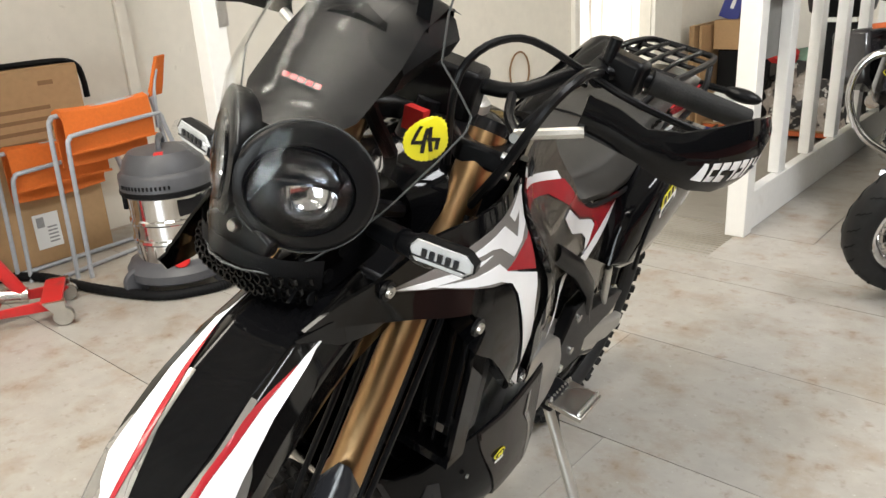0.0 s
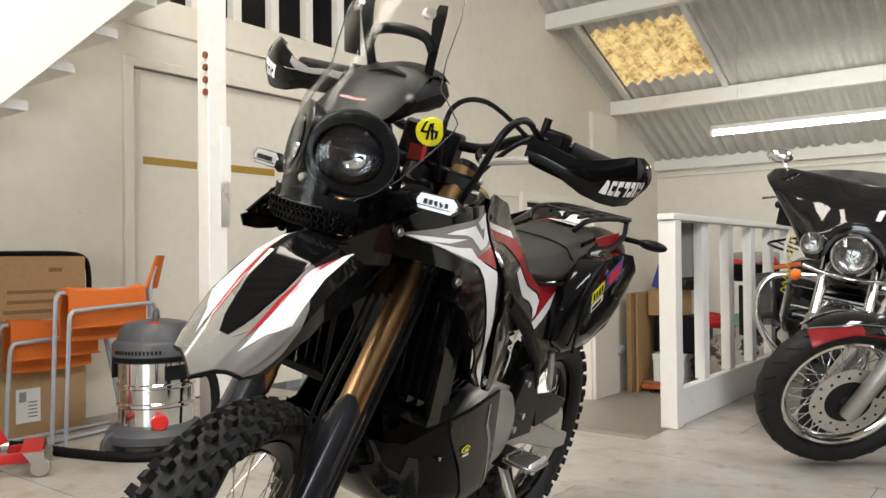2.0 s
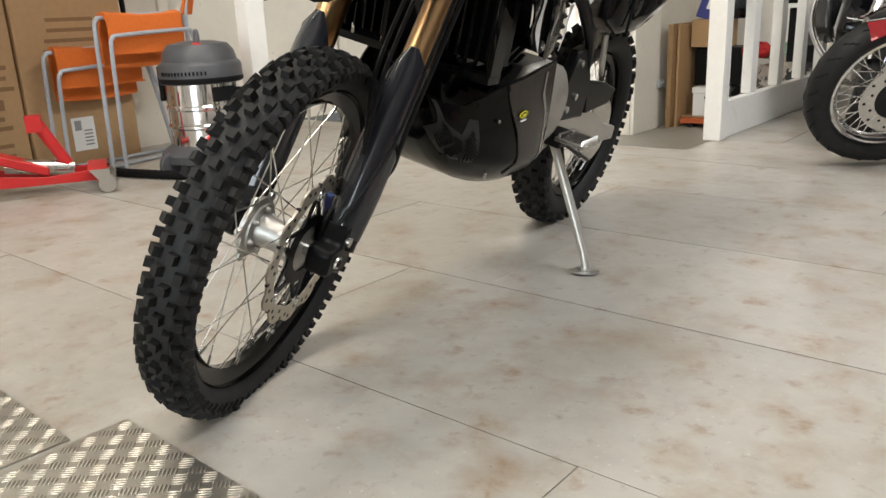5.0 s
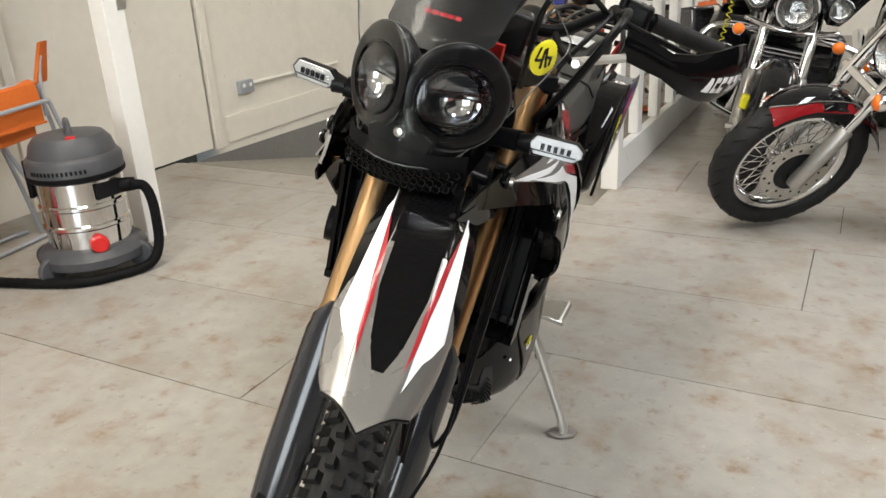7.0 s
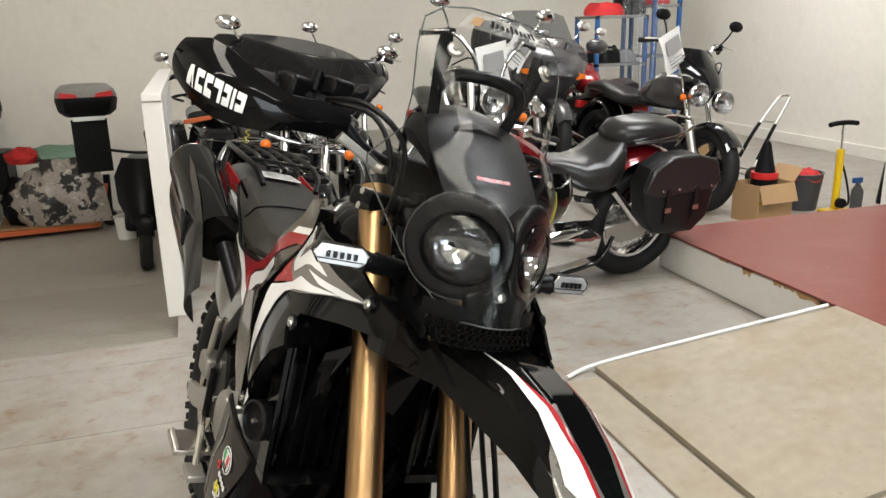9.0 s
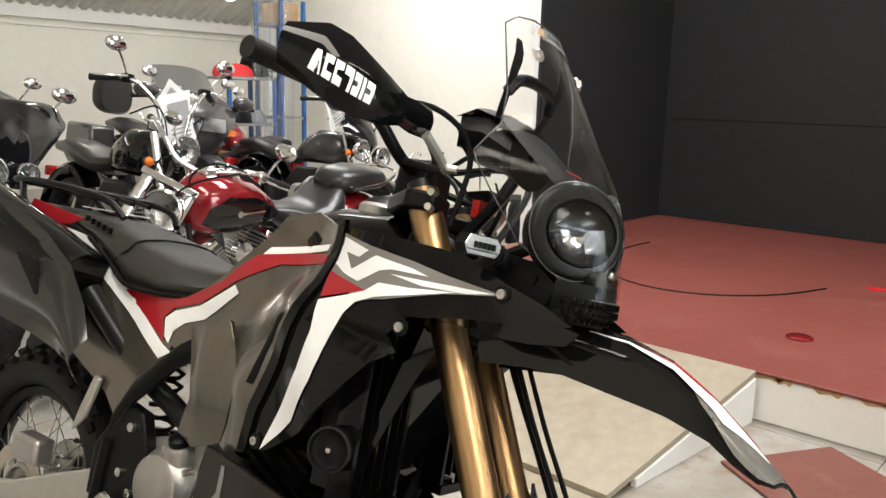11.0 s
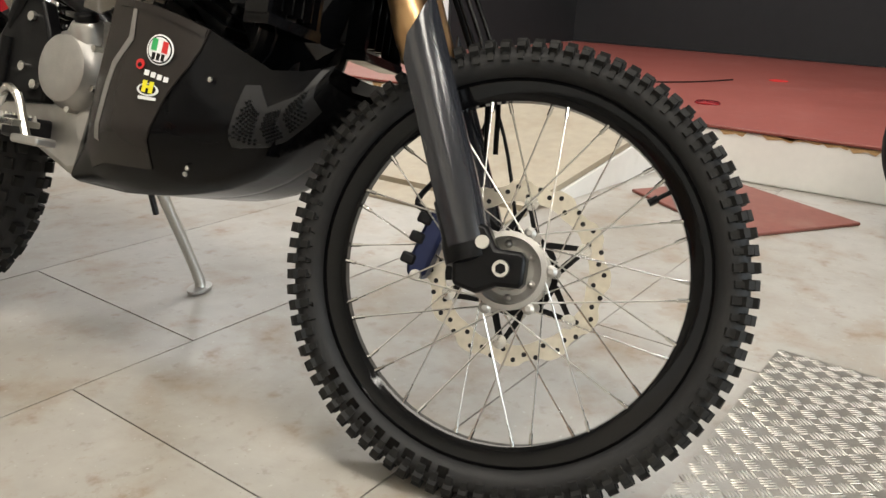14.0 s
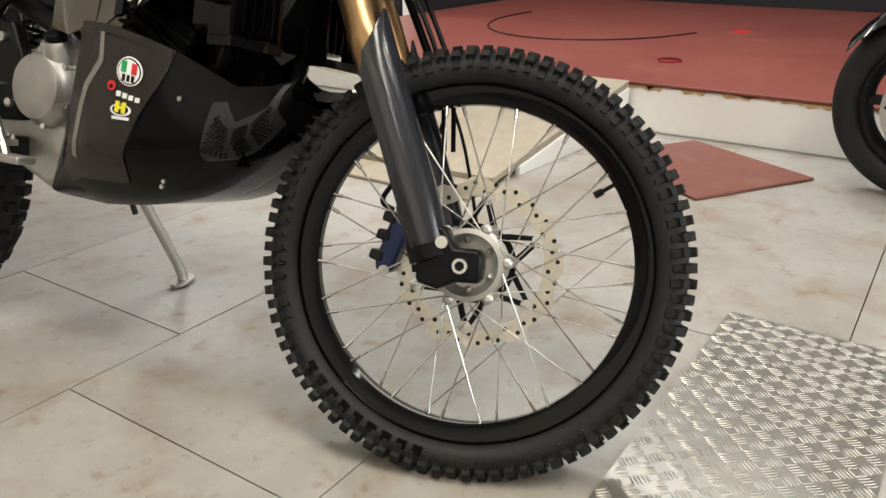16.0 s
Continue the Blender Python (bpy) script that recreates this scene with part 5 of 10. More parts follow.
for s in (-1, 1):
    part("rack_stay", G().tube([(-0.92, 0.09 * s, 1.06), (-0.84, 0.115 * s, 1.0), (-0.66, 0.12 * s, 0.955)], 0.008, 8, 3), SATIN_BLACK, rack)
    ri = part("rear_indicator", G().ball((-0.93, 0.19 * s, 1.0), (0.022, 0.05, 0.018)), SATIN_BLACK, bike)
    part("stem", G().cyl((-0.92, 0.08 * s, 1.0), (-0.93, 0.16 * s, 1.0), 0.009, n=8), SATIN_BLACK, ri)
part("warning_label", G().box(-0.72, -0.60, -0.05, 0.05, 1.0205, 1.0225).xf(Matrix.Identity(4)), WHITE_DECAL, bike)
for y in (-0.108, 0.108):
    part("red_tail_panel", G().sheet([(-0.84, 0.975), (-0.66, 0.975), (-0.60, 0.995), (-0.82, 1.02)], lambda x, z: (x, y, z), 0.004, 0.05), RED_DECAL, bike)

# silencer on the right, storage pod on the left
ax0, ax1 = Vector((-0.93, -0.185, 0.985)), Vector((-0.47, -0.165, 0.865))
d = ax1 - ax0
ln = d.length
part("silencer", G().lathe([(0.030, -0.012), (0.034, -0.018), (0.060, -0.010), (0.068, 0.010), (0.070, 0.03), (0.070, ln * 0.75), (0.064, ln), (0.0, ln)], ax0, d, 30), GLOSS_BLACK, bike, "black silencer with a glossy heat shield")
part("tail_pipe", G().cyl(ax0 - d.normalized() * 0.03, ax0, 0.026, 0.03, n=18), STEEL, bike)
part("heat_shield", G().loft([[(x, -0.215 - 0.03 * math.sin(math.pi * t), zt + (zb - zt) * t) for t in [k / 8 for k in range(9)]] for x, zt, zb in ((-0.88, 1.03, 0.80), (-0.70, 1.0, 0.76), (-0.55, 0.95, 0.745), (-0.45, 0.90, 0.73), (-0.38, 0.83, 0.70), (-0.35, 0.77, 0.68))], cap=False, closed=False), SHIELD, bike, "dark glossy heat shield", smooth=60)
part("shield_slot", G().prism([(-0.60, 0.905), (-0.52, 0.90), (-0.50, 0.83)], -0.249, -0.243, "y"), MATT_BLACK, bike)
part("header_pipe", G().tube([(0.12, -0.02, 0.70), (0.20, -0.05, 0.60), (0.16, -0.08, 0.50), (0.0, -0.085, 0.52), (-0.15, -0.095, 0.64), (-0.32, -0.11, 0.72), (-0.47, -0.15, 0.85)], 0.021, 10, 5), DARK_METAL, bike)
POD = [(-0.31, 0.73), (-0.33, 0.80), (-0.36, 0.87), (-0.46, 0.945), (-0.60, 0.955), (-0.76, 0.945), (-0.84, 0.895), (-0.76, 0.80), (-0.67, 0.735), (-0.52, 0.69), (-0.40, 0.69)]
cx, cz = sum(p[0] for p in POD) / 9, sum(p[1] for p in POD) / 9
pod = part("side_pod", G().loft([[(cx + (x - cx) * k, y, cz + (z - cz) * k) for x, z in POD] for y, k in ((0.11, 0.96), (0.13, 1.0), (0.165, 1.0), (0.183, 0.95), (0.193, 0.82), (0.196, 0.6))]), GLOSS_BLACK, bike, "glossy black side pod with yellow and blue stickers", smooth=50)
part("pod_seam", G().tube([(-0.40, 0.193, 0.70), (-0.39, 0.196, 0.78), (-0.42, 0.196, 0.86), (-0.50, 0.19, 0.935)], 0.004, 6, 4), MATT_BLACK, pod)
stick = pose(-0.52, 0.1975, 0.875, 0, 24, 0)
part("blue_sticker", G().box(-0.13, -0.01, 0, 0.0015, -0.012, 0.038), BLUE_DECAL, pod, m=stick)
part("pink_print", G().box(-0.118, -0.03, 0.0016, 0.0025, 0.016, 0.030).box(-0.11, -0.025, 0.0016, 0.0025, -0.002, 0.011), RED_PLASTIC, pod, m=stick)
part("yellow_sticker", G().box(0.0, 0.085, 0, 0.0015, -0.008, 0.026), YELLOW_DECAL, pod, m=stick)
part("black_print", G().prism([(0.008, -0.003), (0.018, -0.003), (0.022, 0.020), (0.012, 0.020)], 0.0016, 0.0025, "y").prism([(0.026, -0.003), (0.038, -0.003), (0.040, 0.020), (0.030, 0.020)], 0.0016, 0.0025, "y").prism([(0.045, -0.003), (0.056, -0.003), (0.059, 0.020), (0.049, 0.020)], 0.0016, 0.0025, "y").prism([(0.063, -0.003), (0.075, -0.003), (0.078, 0.020), (0.068, 0.020)], 0.0016, 0.0025, "y"), BLACK_DECAL, pod, m=stick)
part("white_sticker", G().box(0.005, 0.085, 0, 0.0015, -0.034, -0.014), WHITE_DECAL, pod, m=stick)
part("black_print", G().box(0.02, 0.08, 0.0016, 0.0025, -0.029, -0.019), BLACK_DECAL, pod, m=stick)

# engine, frame, running gear
eng = part("engine", G().prism([(0.06, 0.40), (0.06, 0.56), (0.0, 0.62), (-0.12, 0.63), (-0.24, 0.60), (-0.30, 0.50), (-0.28, 0.40), (-0.15, 0.35)], -0.125, 0.125, "y"), ALU, bike, "silver and black single-cylinder engine", bevel=0.015)
part("cylinder", G().prism([(-0.05, 0.60), (0.10, 0.57), (0.19, 0.76), (0.05, 0.82)], -0.075, 0.075, "y"), DARK_METAL, eng, bevel=0.008)
for i in range(8):
    t = i / 8
    m = Matrix.Translation((0.03 + 0.075 * t, 0, 0.60 + 0.15 * t)) @ Matrix.Rotation(radians(25), 4, "Y")
    part("fin", G().box(-0.085, 0.085, -0.088, 0.088, -0.003, 0.003), DARK_METAL, eng, m=m)
for (x, z, r, y) in ((-0.148, 0.535, 0.060, -0.165), (-0.080, 0.441, 0.029, -0.15)):
    part("clutch_cover", G().lathe([(r * 1.18, 0), (r * 1.18, 0.02), (r * 1.05, 0.03), (r * 0.98, 0.042), (r * 0.9, 0.045), (0.0, 0.046)], (x, y + 0.046, z), (0, -1, 0), 36), ALU, eng)
part("generator_cover", G().lathe([(0.10, 0), (0.10, 0.025), (0.08, 0.038), (0.0, 0.04)], (-0.12, 0.12, 0.52), (0, 1, 0), 32), ALU, eng)
fil = part("filler_neck", G().lathe([(0.0, 0.0), (0.030, 0.0), (0.028, 0.03), (0.024, 0.036), (0.0, 0.037)], (-0.125, -0.128, 0.588), (0.1, -0.35, 0.93), 20), ALU, eng)
part("filler_cap", G().lathe([(0.02, 0), (0.02, 0.012), (0.012, 0.016), (0, 0.016)], (-0.121, -0.141, 0.622), (0.1, -0.35, 0.93), 16), SATIN_BLACK, fil)
for k in range(6):
    a = math.pi * (0.2 + k / 3)
    part("cover_bolt", G().cyl((-0.148 + 0.069 * math.cos(a), -0.119, 0.535 + 0.069 * math.sin(a)), (-0.148 + 0.069 * math.cos(a), -0.146, 0.535 + 0.069 * math.sin(a)), 0.0065, n=8), STEEL, eng)
for s in (-1, 1):
    part("frame_spar", G().loft([[(x, s * (y + w * math.cos(a)), z + h * math.sin(a)) for a in [2 * math.pi * k / 10 for k in range(10)]] for x, y, z, w, h in ((-0.05, 0.135, 0.845, 0.012, 0.02), (-0.16, 0.148, 0.775, 0.014, 0.024), (-0.26, 0.150, 0.69, 0.014, 0.026), (-0.315, 0.142, 0.615, 0.014, 0.028))]), SATIN_BLACK, bike)
    part("frame_plate", G().prism([(-0.36, 0.46), (-0.20, 0.47), (-0.19, 0.56), (-0.23, 0.65), (-0.29, 0.66), (-0.36, 0.56)], s * 0.12, s * 0.15, "y"), SATIN_BLACK, bike, bevel=0.006)
    for x, z in ((-0.25, 0.62), (-0.262, 0.53), (-0.225, 0.50)):
        part("frame_bolt", G().cyl((x, s * 0.15, z), (x, s * 0.157, z), 0.009, n=10), STEEL, bike)
    part("swingarm", G().loft([[(x, s * (0.10 + 0.012 * c), z + h * e) for c, e in ((-1, -1), (1, -1), (1, 1), (-1, 1))] for x, z, h in ((-0.30, 0.455, 0.04), (-0.42, 0.445, 0.042), (-0.70, 0.35, 0.03), (-0.80, 0.335, 0.022))]), SWING, bike, "cast aluminium swingarm", bevel=0.006)
    peg = part("foot_peg", G().box(-0.055, 0.055, 0.0, 0.085, -0.008, 0.004), STEEL, bike, "serrated steel foot peg", m=pose(-0.245, 0.155 * s, 0.43) @ (Matrix.Identity(4) if s > 0 else Matrix.Rotation(math.pi, 4, "Z")), bevel=0.002)
    tooth = mesh_of("peg_tooth", G().cyl((0, 0, 0.004), (0, 0, 0.014), 0.005, 0.002, n=5), STEEL)
    for i in range(8):
        for y in (0.008, 0.075):
            shared("peg_tooth", tooth, peg, Matrix.Translation((-0.048 + 0.0135 * i, y, 0)))
    part("peg_bracket", G().box(-0.28, -0.20, min(s * 0.12, s * 0.17), max(s * 0.12, s * 0.17), 0.40, 0.44), DARK_METAL, bike, bevel=0.006)
part("swing_brace", G().box(-0.46, -0.40, -0.10, 0.10, 0.41, 0.46), SWING, bike, bevel=0.008)
part("brake_pedal", G().tube([(-0.30, -0.165, 0.455), (-0.265, -0.175, 0.488), (-0.225, -0.18, 0.475), (-0.195, -0.185, 0.43), (-0.175, -0.19, 0.405)], 0.008, 8, 4), STEEL, bike, "pale forged brake pedal")
part("pedal_pad", G().box(-0.185, -0.115, -0.215, -0.175, 0.395, 0.410), ALU, bike, bevel=0.004)
part("master_cylinder", G().cyl((-0.325, -0.15, 0.46), (-0.315, -0.15, 0.58), 0.013, n=12), SATIN_BLACK, bike)
part("rear_caliper", G().box(-0.72, -0.62, -0.11, -0.06, 0.43, 0.49), ALU, bike, bevel=0.01)
part("link_bracket", G().prism([(-0.40, 0.55), (-0.56, 0.53), (-0.66, 0.50), (-0.62, 0.46), (-0.45, 0.45)], 0.10, 0.125, "y"), SATIN_BLACK, bike, bevel=0.004)
for y in (-0.155, 0.14):
    part("passenger_bracket", G().prism([(-0.395, 0.69), (-0.375, 0.685), (-0.405, 0.60), (-0.44, 0.565), (-0.425, 0.615)], y, y + 0.012, "y"), SWING, bike, bevel=0.004)
part("chain", G().tube([(-0.745, 0.068, 0.445), (-0.40, 0.068, 0.50), (-0.26, 0.068, 0.48), (-0.24, 0.068, 0.45), (-0.28, 0.068, 0.42), (-0.745, 0.068, 0.235)], 0.007, 6, 3), DARK_METAL, bike)
part("shock_spring", G().tube([(-0.36 + 0.03 * math.cos(k * 0.9), 0.03 * math.sin(k * 0.9), 0.50 + 0.004 * k) for k in range(64)], 0.005, 6, 1), DARK_METAL, bike)
foot_m = BIKE_M.inverted() @ pose(0.322, 0.26, 0.006, 0, 0, 20)
sole = foot_m.translation
stnd = part("side_stand", G().tube([(-0.245, 0.125, 0.425), (-0.245, 0.135, 0.40), (sole.x - 0.004, sole.y - 0.02, sole.z + 0.05), (sole.x, sole.y, sole.z + 0.005)], 0.0125, 12, 3), SWING, bike, "silver side stand with a flat foot")
part("stand_foot", G().lathe([(0.0, 0), (0.03, 0), (0.03, 0.006), (0.0, 0.008)], (0, 0, 0), (0, 0, 1), 16).xf(Matrix.Diagonal((1.3, 0.8, 1, 1))), ALU, stnd, m=foot_m)
part("stand_spring", G().tube([(-0.268, 0.145, 0.40), (-0.262, 0.175, 0.33), (-0.256, 0.20, 0.27)], 0.007, 8, 3), DARK_METAL, stnd)

# radiators, horn
for s in (-1, 1):
    rad = part("radiator", G().box(0.235, 0.275, min(s * 0.07, s * 0.185), max(s * 0.07, s * 0.185), 0.66, 0.93), DARK_METAL, bike, bevel=0.004)
    for i in range(5):
        y = s * (0.082 + 0.024 * i)
        part("louvre", G().box(0.285, 0.312, y - 0.002, y + 0.002, 0.66, 0.92), GLOSS_BLACK, rad)
    part("louvre_frame", G().box(0.276, 0.318, min(s * 0.066, s * 0.074), max(s * 0.066, s * 0.074), 0.645, 0.93).box(0.276, 0.318, min(s * 0.185, s * 0.193), max(s * 0.185, s * 0.193), 0.645, 0.93).box(0.276, 0.322, min(s * 0.066, s * 0.193), max(s * 0.066, s * 0.193), 0.632, 0.648), GLOSS_BLACK, rad)
part("tank_lower_panel", G().sheet([(-0.119, 0.839), (-0.011, 0.867), (0.020, 0.82), (0.036, 0.776), (0.019, 0.691), (0.008, 0.660), (-0.065, 0.632), (-0.125, 0.645), (-0.084, 0.718), (-0.095, 0.78)], lambda x, z: (x, -0.160 - 0.022 * math.sin(9 * (z - 0.62)) + 0.25 * max(0, -0.06 - x), z), 0.004, 0.02, (0, -1, 0)), GRAPHITE, bike, "dark graphite panel under the tank", smooth=60)
HORN = Vector((0.285, -0.208, 0.728))
horn = part("horn", G().lathe([(0.0, -0.03), (0.024, -0.03), (0.034, -0.01), (0.034, 0.006), (0.030, 0.010), (0.028, 0.004), (0.022, 0.002), (0.010, 0.004), (0.0, 0.004)], HORN, (0.30, -0.95, 0.05), 32), SATIN_BLACK, bike, "round black horn")
part("horn_ring", G().lathe([(0.0325, 0.006), (0.0345, 0.009), (0.031, 0.0105), (0.030, 0.008)], HORN, (0.30, -0.95, 0.05), 32, loop=True), DARK_METAL, horn)
part("horn_centre", G().cyl(HORN + Vector((0.001, -0.004, 0)), HORN + Vector((0.003, -0.010, 0)), 0.0045, n=6), STEEL, horn)
part("coolant_hose", G().tube([(0.25, -0.10, 0.66), (0.22, -0.09, 0.60), (0.13, -0.07, 0.60), (0.05, -0.08, 0.66)], 0.016, 8, 4).tube([(0.25, 0.10, 0.66), (0.24, 0.07, 0.58), (0.16, 0.02, 0.56)], 0.016, 8, 4), SATIN_BLACK, bike)
part("splash_panel", G().loft([[(x, y, z) for y in (-0.10, -0.05, 0.05, 0.10)] for x, z in ((0.34, 0.93), (0.30, 0.80), (0.26, 0.66), (0.22, 0.58))], cap=False, closed=False), GLOSS_BLACK, bike)
part("lower_duct", G().loft([[(0.37 - 0.07 * t, -0.10 - 0.12 * t + 0.06 * t * t, 0.90 - 0.25 * t) for t in (0, 0.25, 0.5, 0.75, 1)], [(0.335 - 0.05 * t, -0.135 - 0.035 * t, 0.87 - 0.225 * t) for t in (0, 0.25, 0.5, 0.75, 1)], [(0.325 - 0.05 * t, -0.105, 0.85 - 0.21 * t) for t in (0, 0.25, 0.5, 0.75, 1)]], cap=False, closed=False), GLOSS_BLACK, bike, smooth=60)

# belly cowl
COWL = [(-0.14, 0.120, 0.340, 0.370, 0.10), (0.0, 0.200, 0.340, 0.655, 0.115), (0.08, 0.208, 0.348, 0.650, 0.11), (0.16, 0.205, 0.366, 0.632, 0.10), (0.225, 0.188, 0.388, 0.612, 0.09), (0.29, 0.160, 0.430, 0.572, 0.08), (0.345, 0.142, 0.485, 0.578, 0.07), (0.372, 0.124, 0.530, 0.590, 0.055), (0.383, 0.112, 0.555, 0.596, 0.045)]


def cowl_at(x, key):
    return interp(x, [(r[0], r[key]) for r in COWL])


def cowl_pt(x, t, s, lift=0.0):
    """t: 0 at the keel, 1 at the top edge."""
    w, zb, zt, wb = cowl_at(x, 1) + lift, cowl_at(x, 2) - lift, cowl_at(x, 3), cowl_at(x, 4)
    if t < 0.3:
        k = t / 0.3
        return (x, s * (wb * k), zb)
    k = (t - 0.3) / 0.7
    return (x, s * (wb + (w - wb) * min(1, k * 3.2) ** 0.7 - 0.03 * max(0, k - 0.55)), zb + (zt - zb) * k)


for s in (-1, 1):
    f = lambda x, t: cowl_pt(x, t, s)
    part("belly_cowl", G().sheet([(-0.14, 0), (0.383, 0), (0.383, 1), (-0.14, 1)], f, 0.004, 0.05, (0, s, -0.2)), COWL_BLACK, bike, "black belly cowl with mesh vents", smooth=45)
    f2 = lambda x, t: cowl_pt(x, t, s, 0.0035)
    part("cowl_side_panel", G().sheet([(-0.045, 0.42), (0.0, 0.75), (0.005, 1.0), (0.10, 1.0), (0.205, 1.0), (0.197, 0.9), (0.185, 0.82), (0.105, 0.40)], f2, 0.003, 0.05, (0, s, 0)), COWL_SIDE, bike, "dark matt cowl side", smooth=45)
    f3 = lambda x, t: cowl_pt(x, t, s, 0.006)
    part("cowl_edge", G().sheet([(0.02, 0.975), (0.02, 1.0), (0.203, 1.0), (0.201, 0.96), (0.12, 0.97)], f3, 0.003, 0.05, (0, s, 0)), COWL_SIDE, bike, smooth=45)
    part("pinstripe", G().sheet([(0.004, 0.50), (0.013, 0.49), (0.040, 0.765), (0.070, 0.86), (0.064, 0.97), (0.055, 0.97), (0.058, 0.87), (0.029, 0.775)], lambda x, t: cowl_pt(x, t, s, 0.0045), 0.001, 0.05, (0, s, 0)), GREY_DECAL, bike, smooth=45)
    for x, t in ((0.225, 0.79), (0.176, 0.40), (0.166, 0.38)):
        p = Vector(cowl_pt(x, t, s, 0.004))
        part("cowl_rivet", G().cyl(p, p + Vector((0, s * 0.003, 0)), 0.004, n=8), STEEL, bike)
    part("grille_vent", G().sheet([(0.258, 0.46), (0.272, 0.84), (0.292, 0.88), (0.312, 0.68), (0.358, 0.68), (0.372, 0.95), (0.380, 0.90), (0.366, 0.38), (0.320, 0.38)], lambda x, t: cowl_pt(x, t, s, 0.003), 0.002, 0.05, (0, s, 0)), VENT_BLACK, bike, "perforated grey vent plate", smooth=45)
    for quad in (((0.264, 0.52), (0.298, 0.44), (0.303, 0.66), (0.284, 0.79)), ((0.306, 0.43), (0.327, 0.41), (0.334, 0.62), (0.313, 0.63)), ((0.335, 0.41), (0.359, 0.42), (0.365, 0.66), (0.344, 0.62))):
        win = part("vent_window", G().sheet(list(quad), lambda x, t: cowl_pt(x, t, s, 0.0055), 0.001, 0.05, (0, s, 0)), VENT_BLACK, bike, smooth=45)
        g = G()
        (ax, at), (bx, bt), (cx, ct), (dx, dt) = quad
        for i in range(6):
            for j in range(10):
                u, v = (i + 0.5 * (j % 2) + 0.25) / 6.2, (j + 0.5) / 10
                x = (ax + (bx - ax) * u) * (1 - v) + (dx + (cx - dx) * u) * v
                t = (at + (bt - at) * u) * (1 - v) + (dt + (ct - dt) * u) * v
                p = Vector(cowl_pt(x, t, s, 0.0085))
                g.cyl(p - Vector((0, s * 0.003, 0)), p, 0.0021, n=6)
        part("vent_mesh", g, MATT_BLACK, win)
part("cowl_front", G().loft([[(0.383 - 0.012 * abs(t) ** 2, 0.112 * t, 0.586 + 0.008 * abs(t)) for t in [-1 + k / 4 for k in range(9)]], [(0.352 - 0.012 * abs(t) ** 2, 0.122 * t, 0.525) for t in [-1 + k / 4 for k in range(9)]], [(0.30, 0.13 * t, 0.445) for t in [-1 + k / 4 for k in range(9)]]], cap=False, closed=False), GLOSS_BLACK, bike)
# stickers on the right of the cowl, and one on the left


def cowl_sticker(name, x, t, s, w, h, material, lift=0.0065, rounded=True, parent=None):
    n = 20 if rounded else 4
    a0 = 0 if rounded else math.pi / 4
    q = 1 if rounded else 1.414
    poly = [(x + q * w * math.cos(a0 + 2 * math.pi * k / n), t + q * h * math.sin(a0 + 2 * math.pi * k / n)) for k in range(n)]
    return part(name, G().sheet(poly, lambda u, v: cowl_pt(u, v, s, lift), 0.001, 0.05, (0, s, 0)), material, parent or bike, smooth=45)


cowl_sticker("round_sticker", 0.132, 0.85, -1, 0.027, 0.058, WHITE_DECAL)
cowl_sticker("round_sticker_rim", 0.132, 0.85, -1, 0.0245, 0.052, BLACK_DECAL, 0.0072)
cowl_sticker("round_sticker_field", 0.132, 0.85, -1, 0.0222, 0.047, WHITE_DECAL, 0.0079)
cowl_sticker("green_patch", 0.121, 0.866, -1, 0.0055, 0.022, GREEN_DECAL, 0.0086, False)
cowl_sticker("red_patch", 0.143, 0.864, -1, 0.0055, 0.022, RED_PLASTIC, 0.0086, False)
for k in range(3):
    cowl_sticker("black_mark", 0.123 + 0.0095 * k, 0.824, -1, 0.0032, 0.013, BLACK_DECAL, 0.0086, False)
cowl_sticker("red_dot", 0.098, 0.782, -1, 0.0085, 0.019, RED_PLASTIC)
cowl_sticker("red_dot_mark", 0.098, 0.780, -1, 0.004, 0.008, BLACK_DECAL, 0.0072)
for k in range(4):
    cowl_sticker("white_mark", 0.115 + 0.0135 * k, 0.757 - 0.004 * k, -1, 0.0046, 0.010, WHITE_DECAL, 0.0065, False)
cowl_sticker("white_ring", 0.124, 0.695, -1, 0.022, 0.024, WHITE_DECAL)
cowl_sticker("black_field", 0.124, 0.698, -1, 0.017, 0.019, BLACK_DECAL, 0.0072)
cowl_sticker("yellow_bar", 0.117, 0.708, -1, 0.0042, 0.022, YELLOW_DECAL, 0.0079, False)
cowl_sticker("yellow_bar", 0.131, 0.706, -1, 0.0042, 0.022, YELLOW_DECAL, 0.0079, False)
cowl_sticker("yellow_bar", 0.124, 0.707, -1, 0.006, 0.006, YELLOW_DECAL, 0.0082, False)
cowl_sticker("white_bar", 0.126, 0.665, -1, 0.018, 0.006, WHITE_DECAL, 0.0079, False)
cowl_sticker("pale_sticker", 0.150, 0.80, 1, 0.016, 0.020, YELLOW_DECAL)
cowl_sticker("black_mark", 0.150, 0.80, 1, 0.0125, 0.0145, BLACK_DECAL, 0.0072)
for k in (-1, 1):
    cowl_sticker("yellow_bar", 0.150 + 0.0045 * k, 0.80, 1, 0.0022, 0.009, YELLOW_DECAL, 0.0079, False)
cowl_sticker("yellow_bar", 0.150, 0.80, 1, 0.004, 0.0026, YELLOW_DECAL, 0.0082, False)
cowl_sticker("pale_bar", 0.150, 0.768, 1, 0.012, 0.0045, WHITE_DECAL, 0.0065, False)

# headlamp mask and lamps
LAMP_Y, LAMP_Z = 0.053, 1.108


